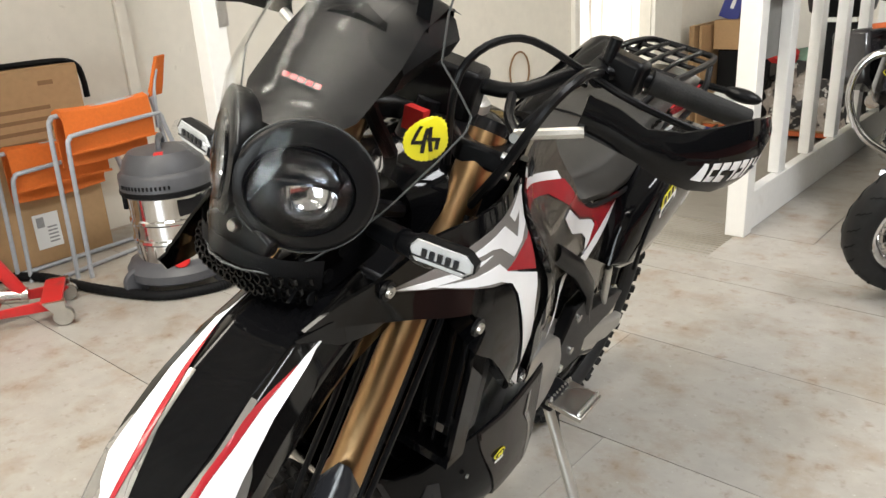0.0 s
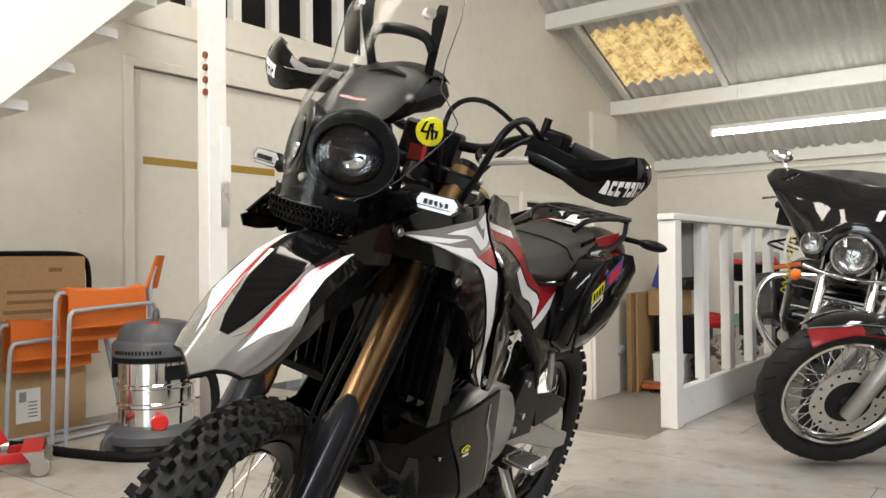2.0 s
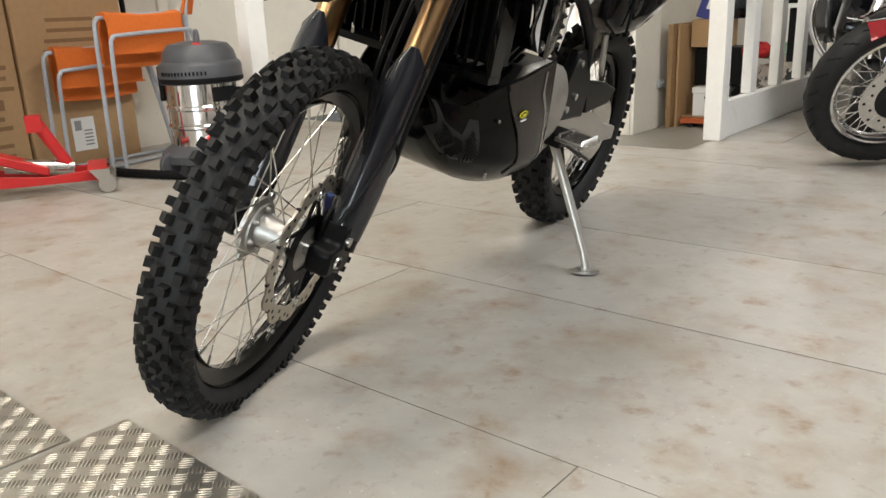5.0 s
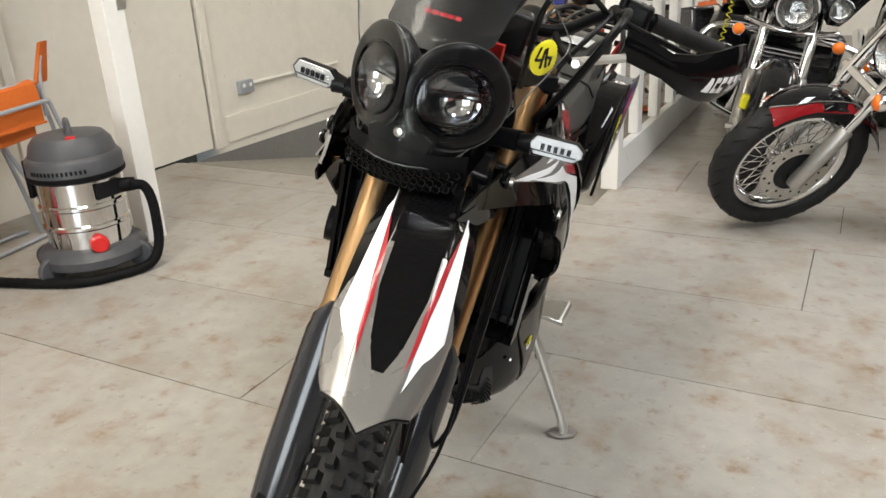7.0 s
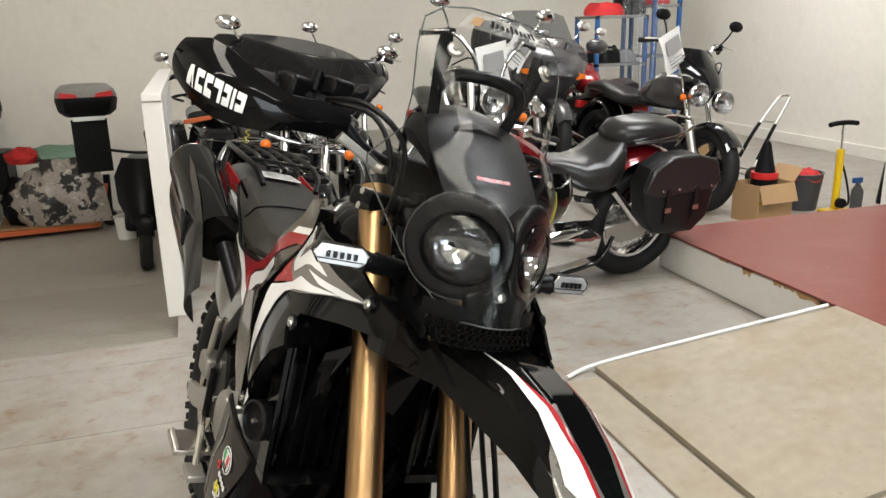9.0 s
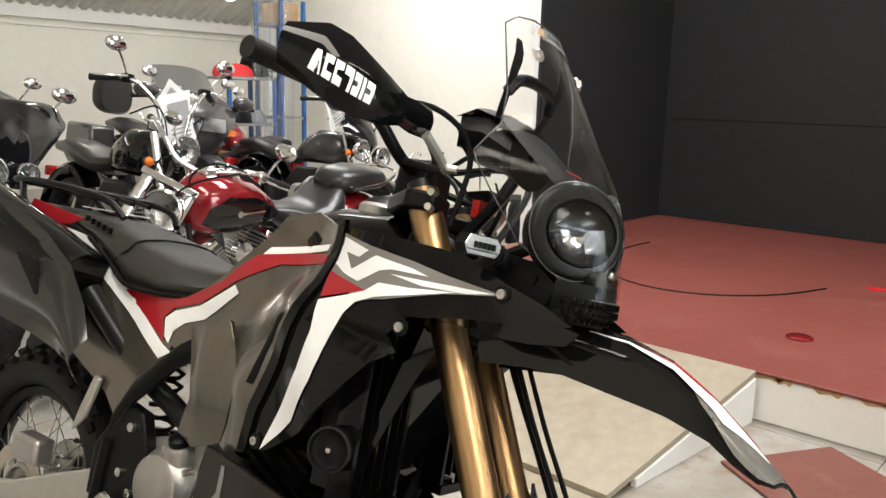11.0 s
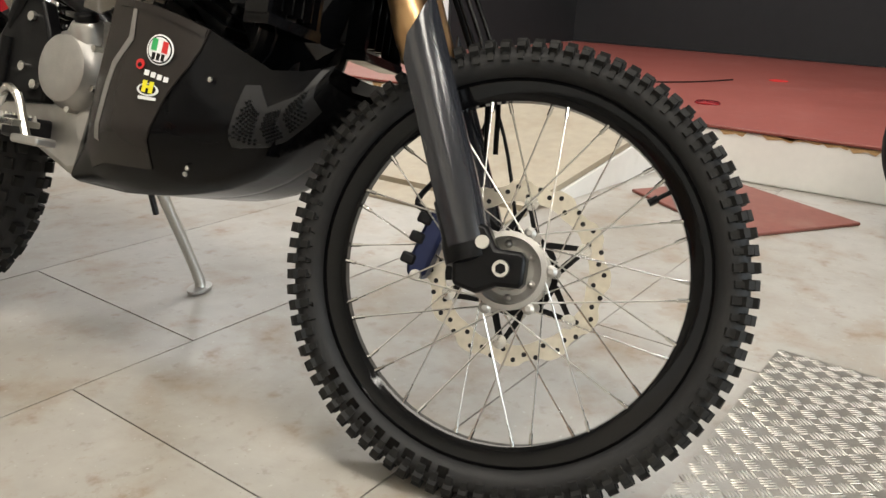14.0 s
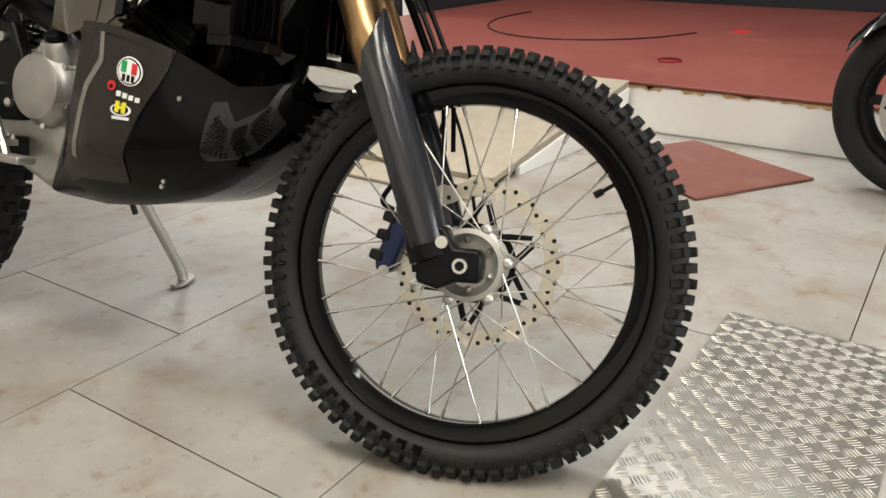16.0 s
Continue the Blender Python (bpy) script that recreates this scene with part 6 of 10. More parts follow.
def lobes(k, n=56):
    """Outline of two overlapping circles, grown by k."""
    pts = []
    for i in range(n):
        a = 2 * math.pi * i / n
        d = Vector((math.cos(a), math.sin(a)))
        best = 0
        for c in (-LAMP_Y, LAMP_Y):
            bq = d.x * c
            disc_ = bq * bq - c * c + k * k
            if disc_ > 0:
                best = max(best, bq + math.sqrt(disc_))
        pts.append((d.x * best, LAMP_Z + d.y * best))
    return pts


outer = lobes(0.066)
part("lamp_housing", G().loft([[(x, y * k, LAMP_Z + (z - LAMP_Z) * k) for y, z in outer] for x, k in ((0.50, 0.74), (0.485, 0.80), (0.46, 0.55))]), SATIN_BLACK, bike, smooth=50)
SPLAY = radians(38)
mask = None
for s in (-1, 1):
    c = Vector((0.552, s * 0.056, LAMP_Z))
    d = Vector((math.cos(SPLAY), s * math.sin(SPLAY), 0.10)).normalized()
    e_u = Vector((-math.sin(SPLAY), s * math.cos(SPLAY), 0))
    e_v = d.cross(e_u) * s
    lamp_m = Matrix.Translation(c) @ Matrix((e_u * s, e_v, d)).transposed().to_4x4()
    oval_m = lamp_m @ Matrix.Diagonal((1.16, 1, 1, 1))
    rings = []
    for rr, off in ((0.0495, -0.010), (0.0495, 0.002), (0.0512, 0.0045), (0.060, 0.004), (0.0655, 0.001), (0.0672, -0.005), (0.064, -0.020), (0.052, -0.040)):
        ring = []
        for k in range(60):
            big = min(1.0, max(0.0, (rr - 0.0512) / 0.010))
            q = oval_m @ Vector((rr * math.cos(2 * math.pi * k / 60) + 0.005 * s * big, (1 + 0.10 * big) * rr * math.sin(2 * math.pi * k / 60) + 0.003 * big, off))
            ring.append((q.x, s * max(0.0008, s * q.y), q.z))
        rings.append(ring)
    rim_line = [p for p in rings[5] if abs(p[1]) > 0.001]
    rim_k = max(range(len(rings[5])), key=lambda k: abs(rings[5][k][1]) <= 0.001 and abs(rings[5][(k + 1) % 60][1]) > 0.001)
    rim_line = [rings[5][(rim_k + 1 + k) % 60] for k in range(len(rim_line))]
    part("mask_rim", G().tube([(x + 0.003, y + 0.0015 * s, z) for x, y, z in rim_line], 0.0011, 6, 1), EDGE, bike, "thin bright line round the lamp mask")
    sur = part("lamp_surround", G().loft(rings, loop=True), MASK_BLACK, bike, "satin black headlamp surround", smooth=50)
    mask = mask or sur
    lamp = part("headlamp", G().lathe([(0.0500, 0.006), (0.0488, 0.0085), (0.0475, 0.006), (0.0480, -0.006), (0.0495, -0.006)], (0, 0, 0), (0, 0, 1), 48, loop=True), GLOSS_BLACK, sur, "round headlamp with a clear lens", m=oval_m)
    part("reflector", G().lathe([(0.0478, 0.003), (0.045, -0.006), (0.038, -0.020), (0.022, -0.031), (0.001, -0.034)], (0, 0, 0), (0, 0, 1), 40, cap=False), BOWL, lamp)
    part("inner_shade", G().lathe([(0.0470, 0.001), (0.043, -0.006), (0.036, -0.017)], (0, 0, 0), (0, 0, 1), 40, cap=False), GLOSS_BLACK, lamp, m=Matrix.Translation((0, 0, 0.0012)))
    part("lens", G().lathe([(0.0474, 0.005), (0.041, 0.0095), (0.027, 0.013), (0.012, 0.0145), (0.0, 0.015)], (0, 0, 0), (0, 0, 1), 40, cap=False), LENS, lamp).visible_shadow = False
    part("led_reflector", G().loft([[(r * math.cos(a), r * math.sin(a) - 0.002, h) for a in [math.pi + math.pi * k / 16 for k in range(17)]] for r, h in ((0.031, 0.0), (0.029, -0.008), (0.021, -0.018), (0.008, -0.023), (0.001, -0.024))], cap=False, closed=False), MIRROR, lamp, m=Matrix.Translation((0.008 * s, 0.0, 0)) @ Matrix.Diagonal((1 / 1.16, 1, 1, 1)))
    part("led_bar", G().box(-0.036, 0.036, 0.006, 0.009, -0.020, -0.008), BOWL, lamp, m=Matrix.Diagonal((1 / 1.16, 1, 1, 1)))
part("mask_boss", G().prism([(-0.050, 1.050), (-0.020, 1.066), (0, 1.072), (0.020, 1.066), (0.050, 1.050), (0.045, 1.030), (0.0, 1.022), (-0.045, 1.030)], 0.566, 0.584, "x"), MASK_BLACK, mask, bevel=0.004)
part("bulb_cover", G().lathe([(0.0, 0.004), (0.006, 0.003), (0.0075, 0.0), (0.0075, -0.006)], (0.590, 0.0, 1.055), (1, 0, 0.1), 16), STEEL, mask, "chrome screw between the lamps")

# nose, chin grille, side arms
part("nose_panel", G().loft([[(x, w * t, z - 0.012 * t * t) for t in [-1 + k / 5 for k in range(11)]] for x, w, z in ((0.545, 0.045, 1.162), (0.50, 0.080, 1.193), (0.44, 0.085, 1.245), (0.40, 0.080, 1.280), (0.345, 0.072, 1.298), (0.30, 0.065, 1.285))], cap=False, closed=False), MASK_BLACK, bike, "dark carbon-look instrument cowl", smooth=60)
for k in range(5):
    part("brand_bar", G().loft([[(x + 0.004, -0.024 + 0.0115 * k + dy, z + 0.004) for dy in (-0.0045, 0.0045)] for x, z in ((0.498, 1.197), (0.4935, 1.2015))], cap=False, closed=False), RED_DECAL, bike, "small red maker's mark")
part("instrument_pod", G().loft([[(x, w * math.cos(a), z + h * math.sin(a)) for a in [2 * math.pi * k / 12 for k in range(12)]] for x, w, z, h in ((0.42, 0.075, 1.22, 0.05), (0.37, 0.085, 1.245, 0.048), (0.32, 0.08, 1.25, 0.042))]), SATIN_BLACK, bike, smooth=50)
part("instrument_screen", G().box(0.310, 0.318, -0.06, 0.06, 1.225, 1.28), GLOSS_BLACK, bike)
cheek = [(0.575, 0.985), (0.545, 1.02), (0.50, 1.055), (0.45, 1.062), (0.41, 1.04), (0.44, 1.005), (0.52, 0.975)]
for s in (-1, 1):
    part("nose_side", G().sheet(cheek, lambda x, z: (x, s * (0.075 + 0.09 * max(0, 0.58 - x)), z), 0.004, 0.03, (0, s, 0)), SATIN_BLACK, bike, smooth=50)
    for k, (x, z) in enumerate(((0.525, 1.005), (0.548, 0.985), (0.50, 1.03))):
        part("side_hole", G().cyl((x, s * 0.084, z), (x, s * 0.0865, z), 0.009, n=12), MATT_BLACK, bike)
    arm = part("front_indicator", G().lathe([(0.0, 0.0), (0.012, 0.0), (0.014, 0.01), (0.016, 0.02), (0.0, 0.022)], (0.468, s * 0.140, 1.055), (0, s, 0.05), 14), SATIN_BLACK, bike, "slim clear-lens indicator")
    part("stem", G().cyl((0.45, s * 0.085, 1.045), (0.468, s * 0.142, 1.055), 0.014, 0.016, n=12), SATIN_BLACK, arm)
    out6 = [(-0.052, 0.0), (-0.040, 0.018), (0.038, 0.018), (0.052, 0.006), (0.052, -0.006), (0.038, -0.018), (-0.040, -0.018)]
    ind_m = pose(0.468, s * 0.194, 1.061, 0, 0, 10 * s) @ Matrix.Diagonal((1, 0.80, 0.80, 1))
    part("housing", G().loft([[(x, u * k, w * k) for u, w in out6] for x, k in ((-0.018, 0.7), (-0.008, 1.0), (0.006, 1.0))]), SATIN_BLACK, arm, m=ind_m, smooth=25)
    part("reflector", G().loft([[(x, u * k, w * k) for u, w in out6] for x, k in ((0.0065, 0.93), (0.008, 0.88))]), BOWL_PALE, arm, m=ind_m, smooth=25)
    part("lens", G().loft([[(x, u * k, w * k) for u, w in out6] for x, k in ((0.0085, 0.97), (0.016, 0.94), (0.019, 0.8))]), LENS, arm, m=ind_m, smooth=25)
    for k in range(5):
        part("led", G().box(0.0085, 0.0115, -0.027 + 0.012 * k, -0.020 + 0.012 * k, -0.005, 0.006), DARK_METAL, arm, m=ind_m)
    part("led_seam", G().box(0.0082, 0.0095, -0.042, 0.040, -0.0095, -0.0075), DARK_METAL, arm, m=ind_m)
chin = part("chin_grille", G().loft([[(0.592 - 0.02 * t * t - 0.03 * abs(t) ** 4, 0.092 * t, z) for t in [-1 + k / 6 for k in range(13)]] for z in (1.035, 1.000)] + [[(0.58 - 0.02 * t * t - 0.03 * abs(t) ** 4, 0.075 * t, 0.974) for t in [-1 + k / 6 for k in range(13)]]], cap=False, closed=False), MATT_BLACK, bike, "black honeycomb chin grille")
g = G()
for i in range(-8, 9):
    for j in range(3):
        y, z = 0.0105 * i + 0.005 * (j % 2), 0.983 + 0.0125 * j
        t = y / 0.09
        if abs(t) > 0.97:
            continue
        x = 0.594 - 0.02 * t * t - 0.03 * abs(t) ** 4 - 0.012 * (z < 0.99)
        hexo = [(0.0060 * math.cos(math.pi * k / 3), 0.0066 * math.sin(math.pi * k / 3)) for k in range(6)]
        g.loft([[(x, y + u, z + w) for u, w in hexo], [(x + 0.004, y + u, z + w) for u, w in hexo], [(x + 0.004, y + 0.68 * u, z + 0.68 * w) for u, w in hexo], [(x, y + 0.68 * u, z + 0.68 * w) for u, w in hexo]], loop=True)
part("honeycomb", g, CHARCOAL, chin, smooth=20)
for s in (-1, 1):
    part("nose_wing", G().sheet([(0.50, 0.985), (0.60, 0.965), (0.585, 0.945), (0.535, 0.938), (0.49, 0.938), (0.455, 0.945), (0.44, 0.97)], lambda x, z: (x, s * (0.135 - 0.25 * max(0, x - 0.5) + 0.05 * max(0, 0.95 - z)), z), 0.004, 0.03, (0, s, 0)), GLOSS_BLACK, bike, smooth=45)

# clear touring screen
SC_W = [(1.014, 0.050), (1.020, 0.064), (1.034, 0.080), (1.06, 0.100), (1.10, 0.124), (1.15, 0.150), (1.185, 0.166), (1.200, 0.165), (1.225, 0.146), (1.25, 0.124), (1.30, 0.122), (1.37, 0.124), (1.41, 0.115), (1.43, 0.088), (1.438, 0.05)]
SC_X = [(1.014, 0.603), (1.06, 0.600), (1.10, 0.594), (1.15, 0.582), (1.19, 0.566), (1.24, 0.534), (1.30, 0.498), (1.37, 0.456), (1.44, 0.410)]
SC_E = [(1.014, 0.500), (1.06, 0.490), (1.10, 0.470), (1.15, 0.440), (1.20, 0.412), (1.25, 0.425), (1.30, 0.425), (1.37, 0.410), (1.44, 0.385)]
zs = [1.014, 1.017, 1.020, 1.027, 1.034, 1.046, 1.06, 1.08, 1.10, 1.125, 1.15, 1.17, 1.185, 1.20, 1.2125, 1.225, 1.25, 1.275, 1.30, 1.335, 1.37, 1.395, 1.41, 1.42, 1.43, 1.438]


def screen_pt(t, z, lift=0.0):
    w = interp(z, SC_W)
    y = w * t
    full = max(w, 0.11)
    x = interp(z, SC_X) - (interp(z, SC_X) - interp(z, SC_E)) * (abs(y) / full) ** 2
    return (x + lift, y, z)


ts = [-1 + k / 10 for k in range(21)]
scr = part("touring_screen", G().loft([[screen_pt(t, z) for t in ts] for z in zs] + [[screen_pt(t, z, -0.0035) for t in ts] for z in zs[::-1]], cap=False, closed=False, loop=True), CLEAR, bike, "tall clear touring screen, lightly scratched", smooth=70)
scr.visible_shadow = False
part("screen_edge", G().tube([screen_pt(-1, z) for z in zs] + [screen_pt(t, 1.438) for t in (-0.5, 0.5)] + [screen_pt(1, z) for z in zs[::-1]] + [screen_pt(t, 1.014) for t in (0.5, 0.0, -0.5)], 0.0013, 6, 1, True), EDGE, scr)
for s in (-1, 1):
    p = Vector(screen_pt(s * 0.62, 1.372, 0.002))
    part("screen_screw", G().lathe([(0.0, 0.008), (0.005, 0.008), (0.006, 0.005), (0.011, 0.004), (0.013, 0.0), (0.0, -0.006)], p, (0.85, 0.3 * s, 0.45), 16), STEEL, scr)
    part("screen_arm", G().loft([[(x, s * (y + w * c), z + 0.5 * w * e) for c, e in ((-1, -1), (1, -1), (1, 1), (-1, 1))] for x, y, z, w in ((0.405, 0.080, 1.392, 0.010), (0.41, 0.080, 1.37, 0.014), (0.40, 0.076, 1.33, 0.010), (0.385, 0.066, 1.285, 0.010), (0.375, 0.058, 1.24, 0.012))]), SATIN_BLACK, bike, smooth=30, bevel=0.002)
part("screen_brace", G().tube([(0.395, -0.072, 1.315), (0.405, -0.055, 1.338), (0.41, 0, 1.345), (0.405, 0.055, 1.338), (0.395, 0.072, 1.315)], 0.010, 10, 4), SATIN_BLACK, bike)
film = part("screen_label", G().loft([[screen_pt(t, z, 0.0012) for t in (-0.62, -0.4, -0.2, 0, 0.2, 0.4, 0.6, 0.72)] for z in (1.408, 1.431)], cap=False, closed=False), HAZE_LABEL, scr, "pale clear label with dark lettering bars", smooth=60)
for k, hh in enumerate((10, 7, 6, 6, 10, 8, 7, 6, 8, 9)):
    part("letter_bar", G().loft([[screen_pt(t, z, 0.0024) for t in (-0.22 + 0.083 * k, -0.22 + 0.083 * k + 0.05)] for z in (1.417, 1.417 + 0.001 * hh)], cap=False, closed=False), BLACK_DECAL, film)
part("emblem", G().loft([[screen_pt(t, z, 0.0024) for t in (-0.5, -0.36)] for z in (1.413, 1.427)], cap=False, closed=False), BROWN_WOOD, film)
# round number sticker on the left wing of the screen
def wing_pt(y, z, lift):
    return screen_pt(y / interp(z, SC_W), z, lift)


sd = part("number_sticker", G().sheet([(0.142 + 0.0135 * math.cos(2 * math.pi * k / 56) * (1 + 0.05 * (k % 2)), 1.176 + 0.0245 * math.sin(2 * math.pi * k / 56) * (1 + 0.05 * (k % 2))) for k in range(56)], lambda y, z: wing_pt(y, z, 0.0016), 0.0006, 0.012, (1, 0, 0)), YELLOW_DECAL, scr, "round yellow sticker with a black mark", smooth=60)
for quad in (((-0.62, -0.05), (-0.45, -0.05), (-0.25, 0.62), (-0.42, 0.62)), ((-0.62, -0.20), (0.05, -0.20), (0.05, -0.02), (-0.62, -0.02)), ((-0.18, -0.62), (0.0, -0.62), (0.12, 0.55), (-0.06, 0.55)), ((0.22, -0.55), (0.40, -0.55), (0.22, 0.60), (0.06, 0.60)), ((0.10, -0.05), (0.68, -0.05), (0.68, 0.13), (0.10, 0.13)), ((0.45, -0.45), (0.62, -0.45), (0.70, 0.13), (0.52, 0.13))):
    part("black_bar", G().sheet([(0.142 + 0.0135 * u, 1.176 + 0.0245 * w) for u, w in quad], lambda y, z: wing_pt(y, z, 0.0026), 0.0005, 0.012, (1, 0, 0)), BLACK_DECAL, sd, smooth=60)

# handlebar: steered
bars = part("handlebar", G().tube([(0.085, -0.40, 1.225), (0.13, -0.25, 1.238), (0.175, -0.17, 1.225), (0.205, -0.10, 1.18), (0.215, 0, 1.172), (0.205, 0.10, 1.18), (0.175, 0.17, 1.225), (0.13, 0.25, 1.238), (0.085, 0.40, 1.225)], 0.011, 10, 5), SATIN_BLACK, bike, "black handlebar", m=STEER)
part("bar_clamp", G().box(0.185, 0.245, -0.06, 0.06, 1.12, 1.195), SATIN_BLACK, bike, m=STEER, bevel=0.008)
for s in (-1, 1):
    part("grip", G().cyl((0.128, 0.262 * s, 1.238), (0.083, 0.405 * s, 1.225), 0.0165, n=16), RUBBER, bars)
    part("switch_housing", G().box(-0.022, 0.022, -0.03, 0.03, -0.024, 0.026), SATIN_BLACK, bars, m=pose(0.138, 0.225 * s, 1.238, 0, 0, -15 * s), bevel=0.008)
    part("lever_perch", G().cyl((0.15, 0.19 * s, 1.235), (0.185, 0.20 * s, 1.232), 0.014, n=10), SATIN_BLACK, bars)
    part("lever", G().tube([(0.185, 0.19 * s, 1.232), (0.20, 0.25 * s, 1.225), (0.185, 0.33 * s, 1.215), (0.165, 0.40 * s, 1.21)], 0.0055, 8, 4), SATIN_BLACK, bars)
    part("mirror_mount", G().cyl((0.15, 0.20 * s, 1.25), (0.15, 0.20 * s, 1.282), 0.009, n=10), SATIN_BLACK, bars)
    st = [(0.292, 0.205, 1.212, 0.024), (0.286, 0.243, 1.207, 0.025), (0.287, 0.285, 1.200, 0.022), (0.281, 0.33, 1.197, 0.034), (0.262, 0.37, 1.202, 0.044), (0.240, 0.40, 1.210, 0.050), (0.210, 0.425, 1.218, 0.048), (0.150, 0.435, 1.228, 0.030)]
    rings = []
    for i, (x, y, z, h) in enumerate(st):
        q0, q1 = st[max(0, i - 1)], st[min(len(st) - 1, i + 1)]
        tv = Vector((q1[0] - q0[0], q1[1] - q0[1], 0)).normalized()
        nv = Vector((tv.y, -tv.x, 0))
        ring = []
        for k in range(9):
            e = -1 + k / 4
            ring.append(Vector((x, y, z + h * e)) + nv * (-0.016 * e * e * min(1, h / 0.04)))
        ring += [p - nv * 0.004 for p in ring[::-1]]
        rings.append([(p.x, s * p.y, p.z) for p in ring])
    hg = part("hand_guard", G().loft(rings), GLOSS_BLACK, bike, "black plastic hand guard with a white maker's mark", m=STEER, smooth=50)
    part("guard_stay", G().tube([(0.205, 0.10 * s, 1.178), (0.265, 0.115 * s, 1.166), (0.302, 0.138 * s, 1.160)], 0.007, 8, 3), SATIN_BLACK, hg)
    part("guard_bracket", G().tube([(0.302, 0.136 * s, 1.160), (0.298, 0.17 * s, 1.174), (0.288, 0.215 * s, 1.192)], 0.0075, 8, 3), SWING, hg)
    part("guard_bolt", G().cyl((0.306, 0.143 * s, 1.163), (0.322, 0.140 * s, 1.163), 0.007, n=10), STEEL, hg)

    def guard_face(t, e, s=s, lift=0.0012):
        f_ = t * (len(st) - 1)
        i = min(len(st) - 2, int(f_))
        k = f_ - i
        x, y, z, h = (st[i][q] + (st[i + 1][q] - st[i][q]) * k for q in range(4))
        tv = Vector((st[i + 1][0] - st[i][0], st[i + 1][1] - st[i][1], 0)).normalized()
        nv = Vector((tv.y, -tv.x, 0))
        p = Vector((x, y, z + h * e)) + nv * (-0.016 * e * e * min(1, h / 0.04) + lift)
        return (p.x, s * p.y, p.z)

    widths = [0.052, 0.044, 0.042, 0.047, 0.039, 0.016, 0.044]
    t = 0.53
    for i, wd in enumerate(widths):
        lo, hi = (-0.55, 0.08)
        shapes = {0: [(0, lo), (wd, lo), (wd * 0.75, hi), (wd * 0.4, hi)], 1: [(0, lo), (wd, lo), (wd, lo + 0.2), (wd * 0.35, lo + 0.2), (wd * 0.35, hi - 0.2), (wd, hi - 0.2), (wd, hi), (0, hi)], 2: [(0, lo), (wd, lo), (wd, lo + 0.22), (wd * 0.3, lo + 0.25), (wd * 0.3, hi - 0.25), (wd, hi - 0.2), (wd, hi), (0, hi)], 3: [(wd * 0.65, lo), (wd, lo), (wd, hi), (0, hi), (0, hi - 0.25), (wd * 0.65, hi - 0.25)], 5: [(0, lo), (wd, lo), (wd, hi), (0, hi)]}
        poly = shapes.get(i, [(0, lo), (wd, lo), (wd, hi), (0, hi), (0, hi - 0.24), (wd * 0.6, hi - 0.24), (wd * 0.6, lo + 0.24), (0, lo + 0.24)])
        part("mark_block", G().sheet([(t + u if s > 0 else 1.42 - t - u, e) for u, e in poly], guard_face, 0.0008, 0.06, (0.6, 0, 0)), WHITE_DECAL, hg, smooth=60)
        t += wd + 0.010
for i, pts_ in enumerate([[(0.16, 0.20, 1.235), (0.30, 0.19, 1.26), (0.36, 0.17, 1.225), (0.335, 0.14, 1.12), (0.30, 0.10, 1.02)], [(0.17, 0.18, 1.23), (0.28, 0.10, 1.27), (0.36, 0.06, 1.23), (0.33, 0.07, 1.10)], [(0.15, -0.20, 1.235), (0.27, -0.17, 1.25), (0.33, -0.12, 1.20), (0.32, -0.11, 1.08)], [(0.15, -0.19, 1.235), (0.22, -0.12, 1.24), (0.27, -0.09, 1.16), (0.25, -0.10, 1.02)], [(0.16, 0.19, 1.24), (0.22, 0.16, 1.20), (0.25, 0.12, 1.12), (0.24, 0.10, 1.0)]]):
    part("control_cable", G().tube(pts_, 0.005 if i != 0 else 0.007, 8, 6), SATIN_BLACK, bike, m=STEER)
part("brake_reservoir", G().box(-0.025, 0.025, -0.022, 0.022, -0.015, 0.018), SATIN_BLACK, bike, m=STEER @ pose(0.165, -0.17, 1.262), bevel=0.006)
part("ignition", G().cyl((0.24, 0, 1.12), (0.24, 0, 1.14), 0.018, n=14), DARK_METAL, bike, m=STEER)
part("red_tag", G().box(0.31, 0.325, 0.02, 0.05, 1.12, 1.15), RED_PLASTIC, bike)
part("head_tube", G().cyl((0.235 + 0.0, 0, 1.10), (0.315, 0, 0.945), 0.035, n=16), SATIN_BLACK, bike)
part("front_subframe", G().tube([(0.30, -0.04, 1.0), (0.42, -0.06, 1.05), (0.52, -0.05, 1.10)], 0.011, 8, 3).tube([(0.30, 0.04, 1.0), (0.42, 0.06, 1.05), (0.52, 0.05, 1.10)], 0.011, 8, 3).tube([(0.30, 0.0, 1.06), (0.38, 0.0, 1.16), (0.42, 0, 1.24)], 0.011, 8, 3), SATIN_BLACK, bike)
part("frame_downtube", G().tube([(0.30, 0, 0.98), (0.24, 0, 0.75), (0.20, 0, 0.55), (0.12, 0, 0.40)], 0.02, 10, 3), SATIN_BLACK, bike)

# ---- along the west wall: boxes, chairs, vacuum cleaner, jack ----
rnd = random.Random(7)


def frame_m(o, head, lean=0.0):
    """A vehicle's frame: x ahead, y to its left, z up, leaning to its left."""
    f_ = Vector((math.cos(head), math.sin(head), 0))
    l_ = Vector((-math.sin(head), math.cos(head), 0))
    z_ = Vector((0, 0, 1))
    u_ = math.cos(lean) * z_ + math.sin(lean) * l_
    k_ = math.cos(lean) * l_ - math.sin(lean) * z_
    return Matrix(((f_.x, k_.x, u_.x, o[0]), (f_.y, k_.y, u_.y, o[1]), (f_.z, k_.z, u_.z, o[2]), (0, 0, 0, 1)))


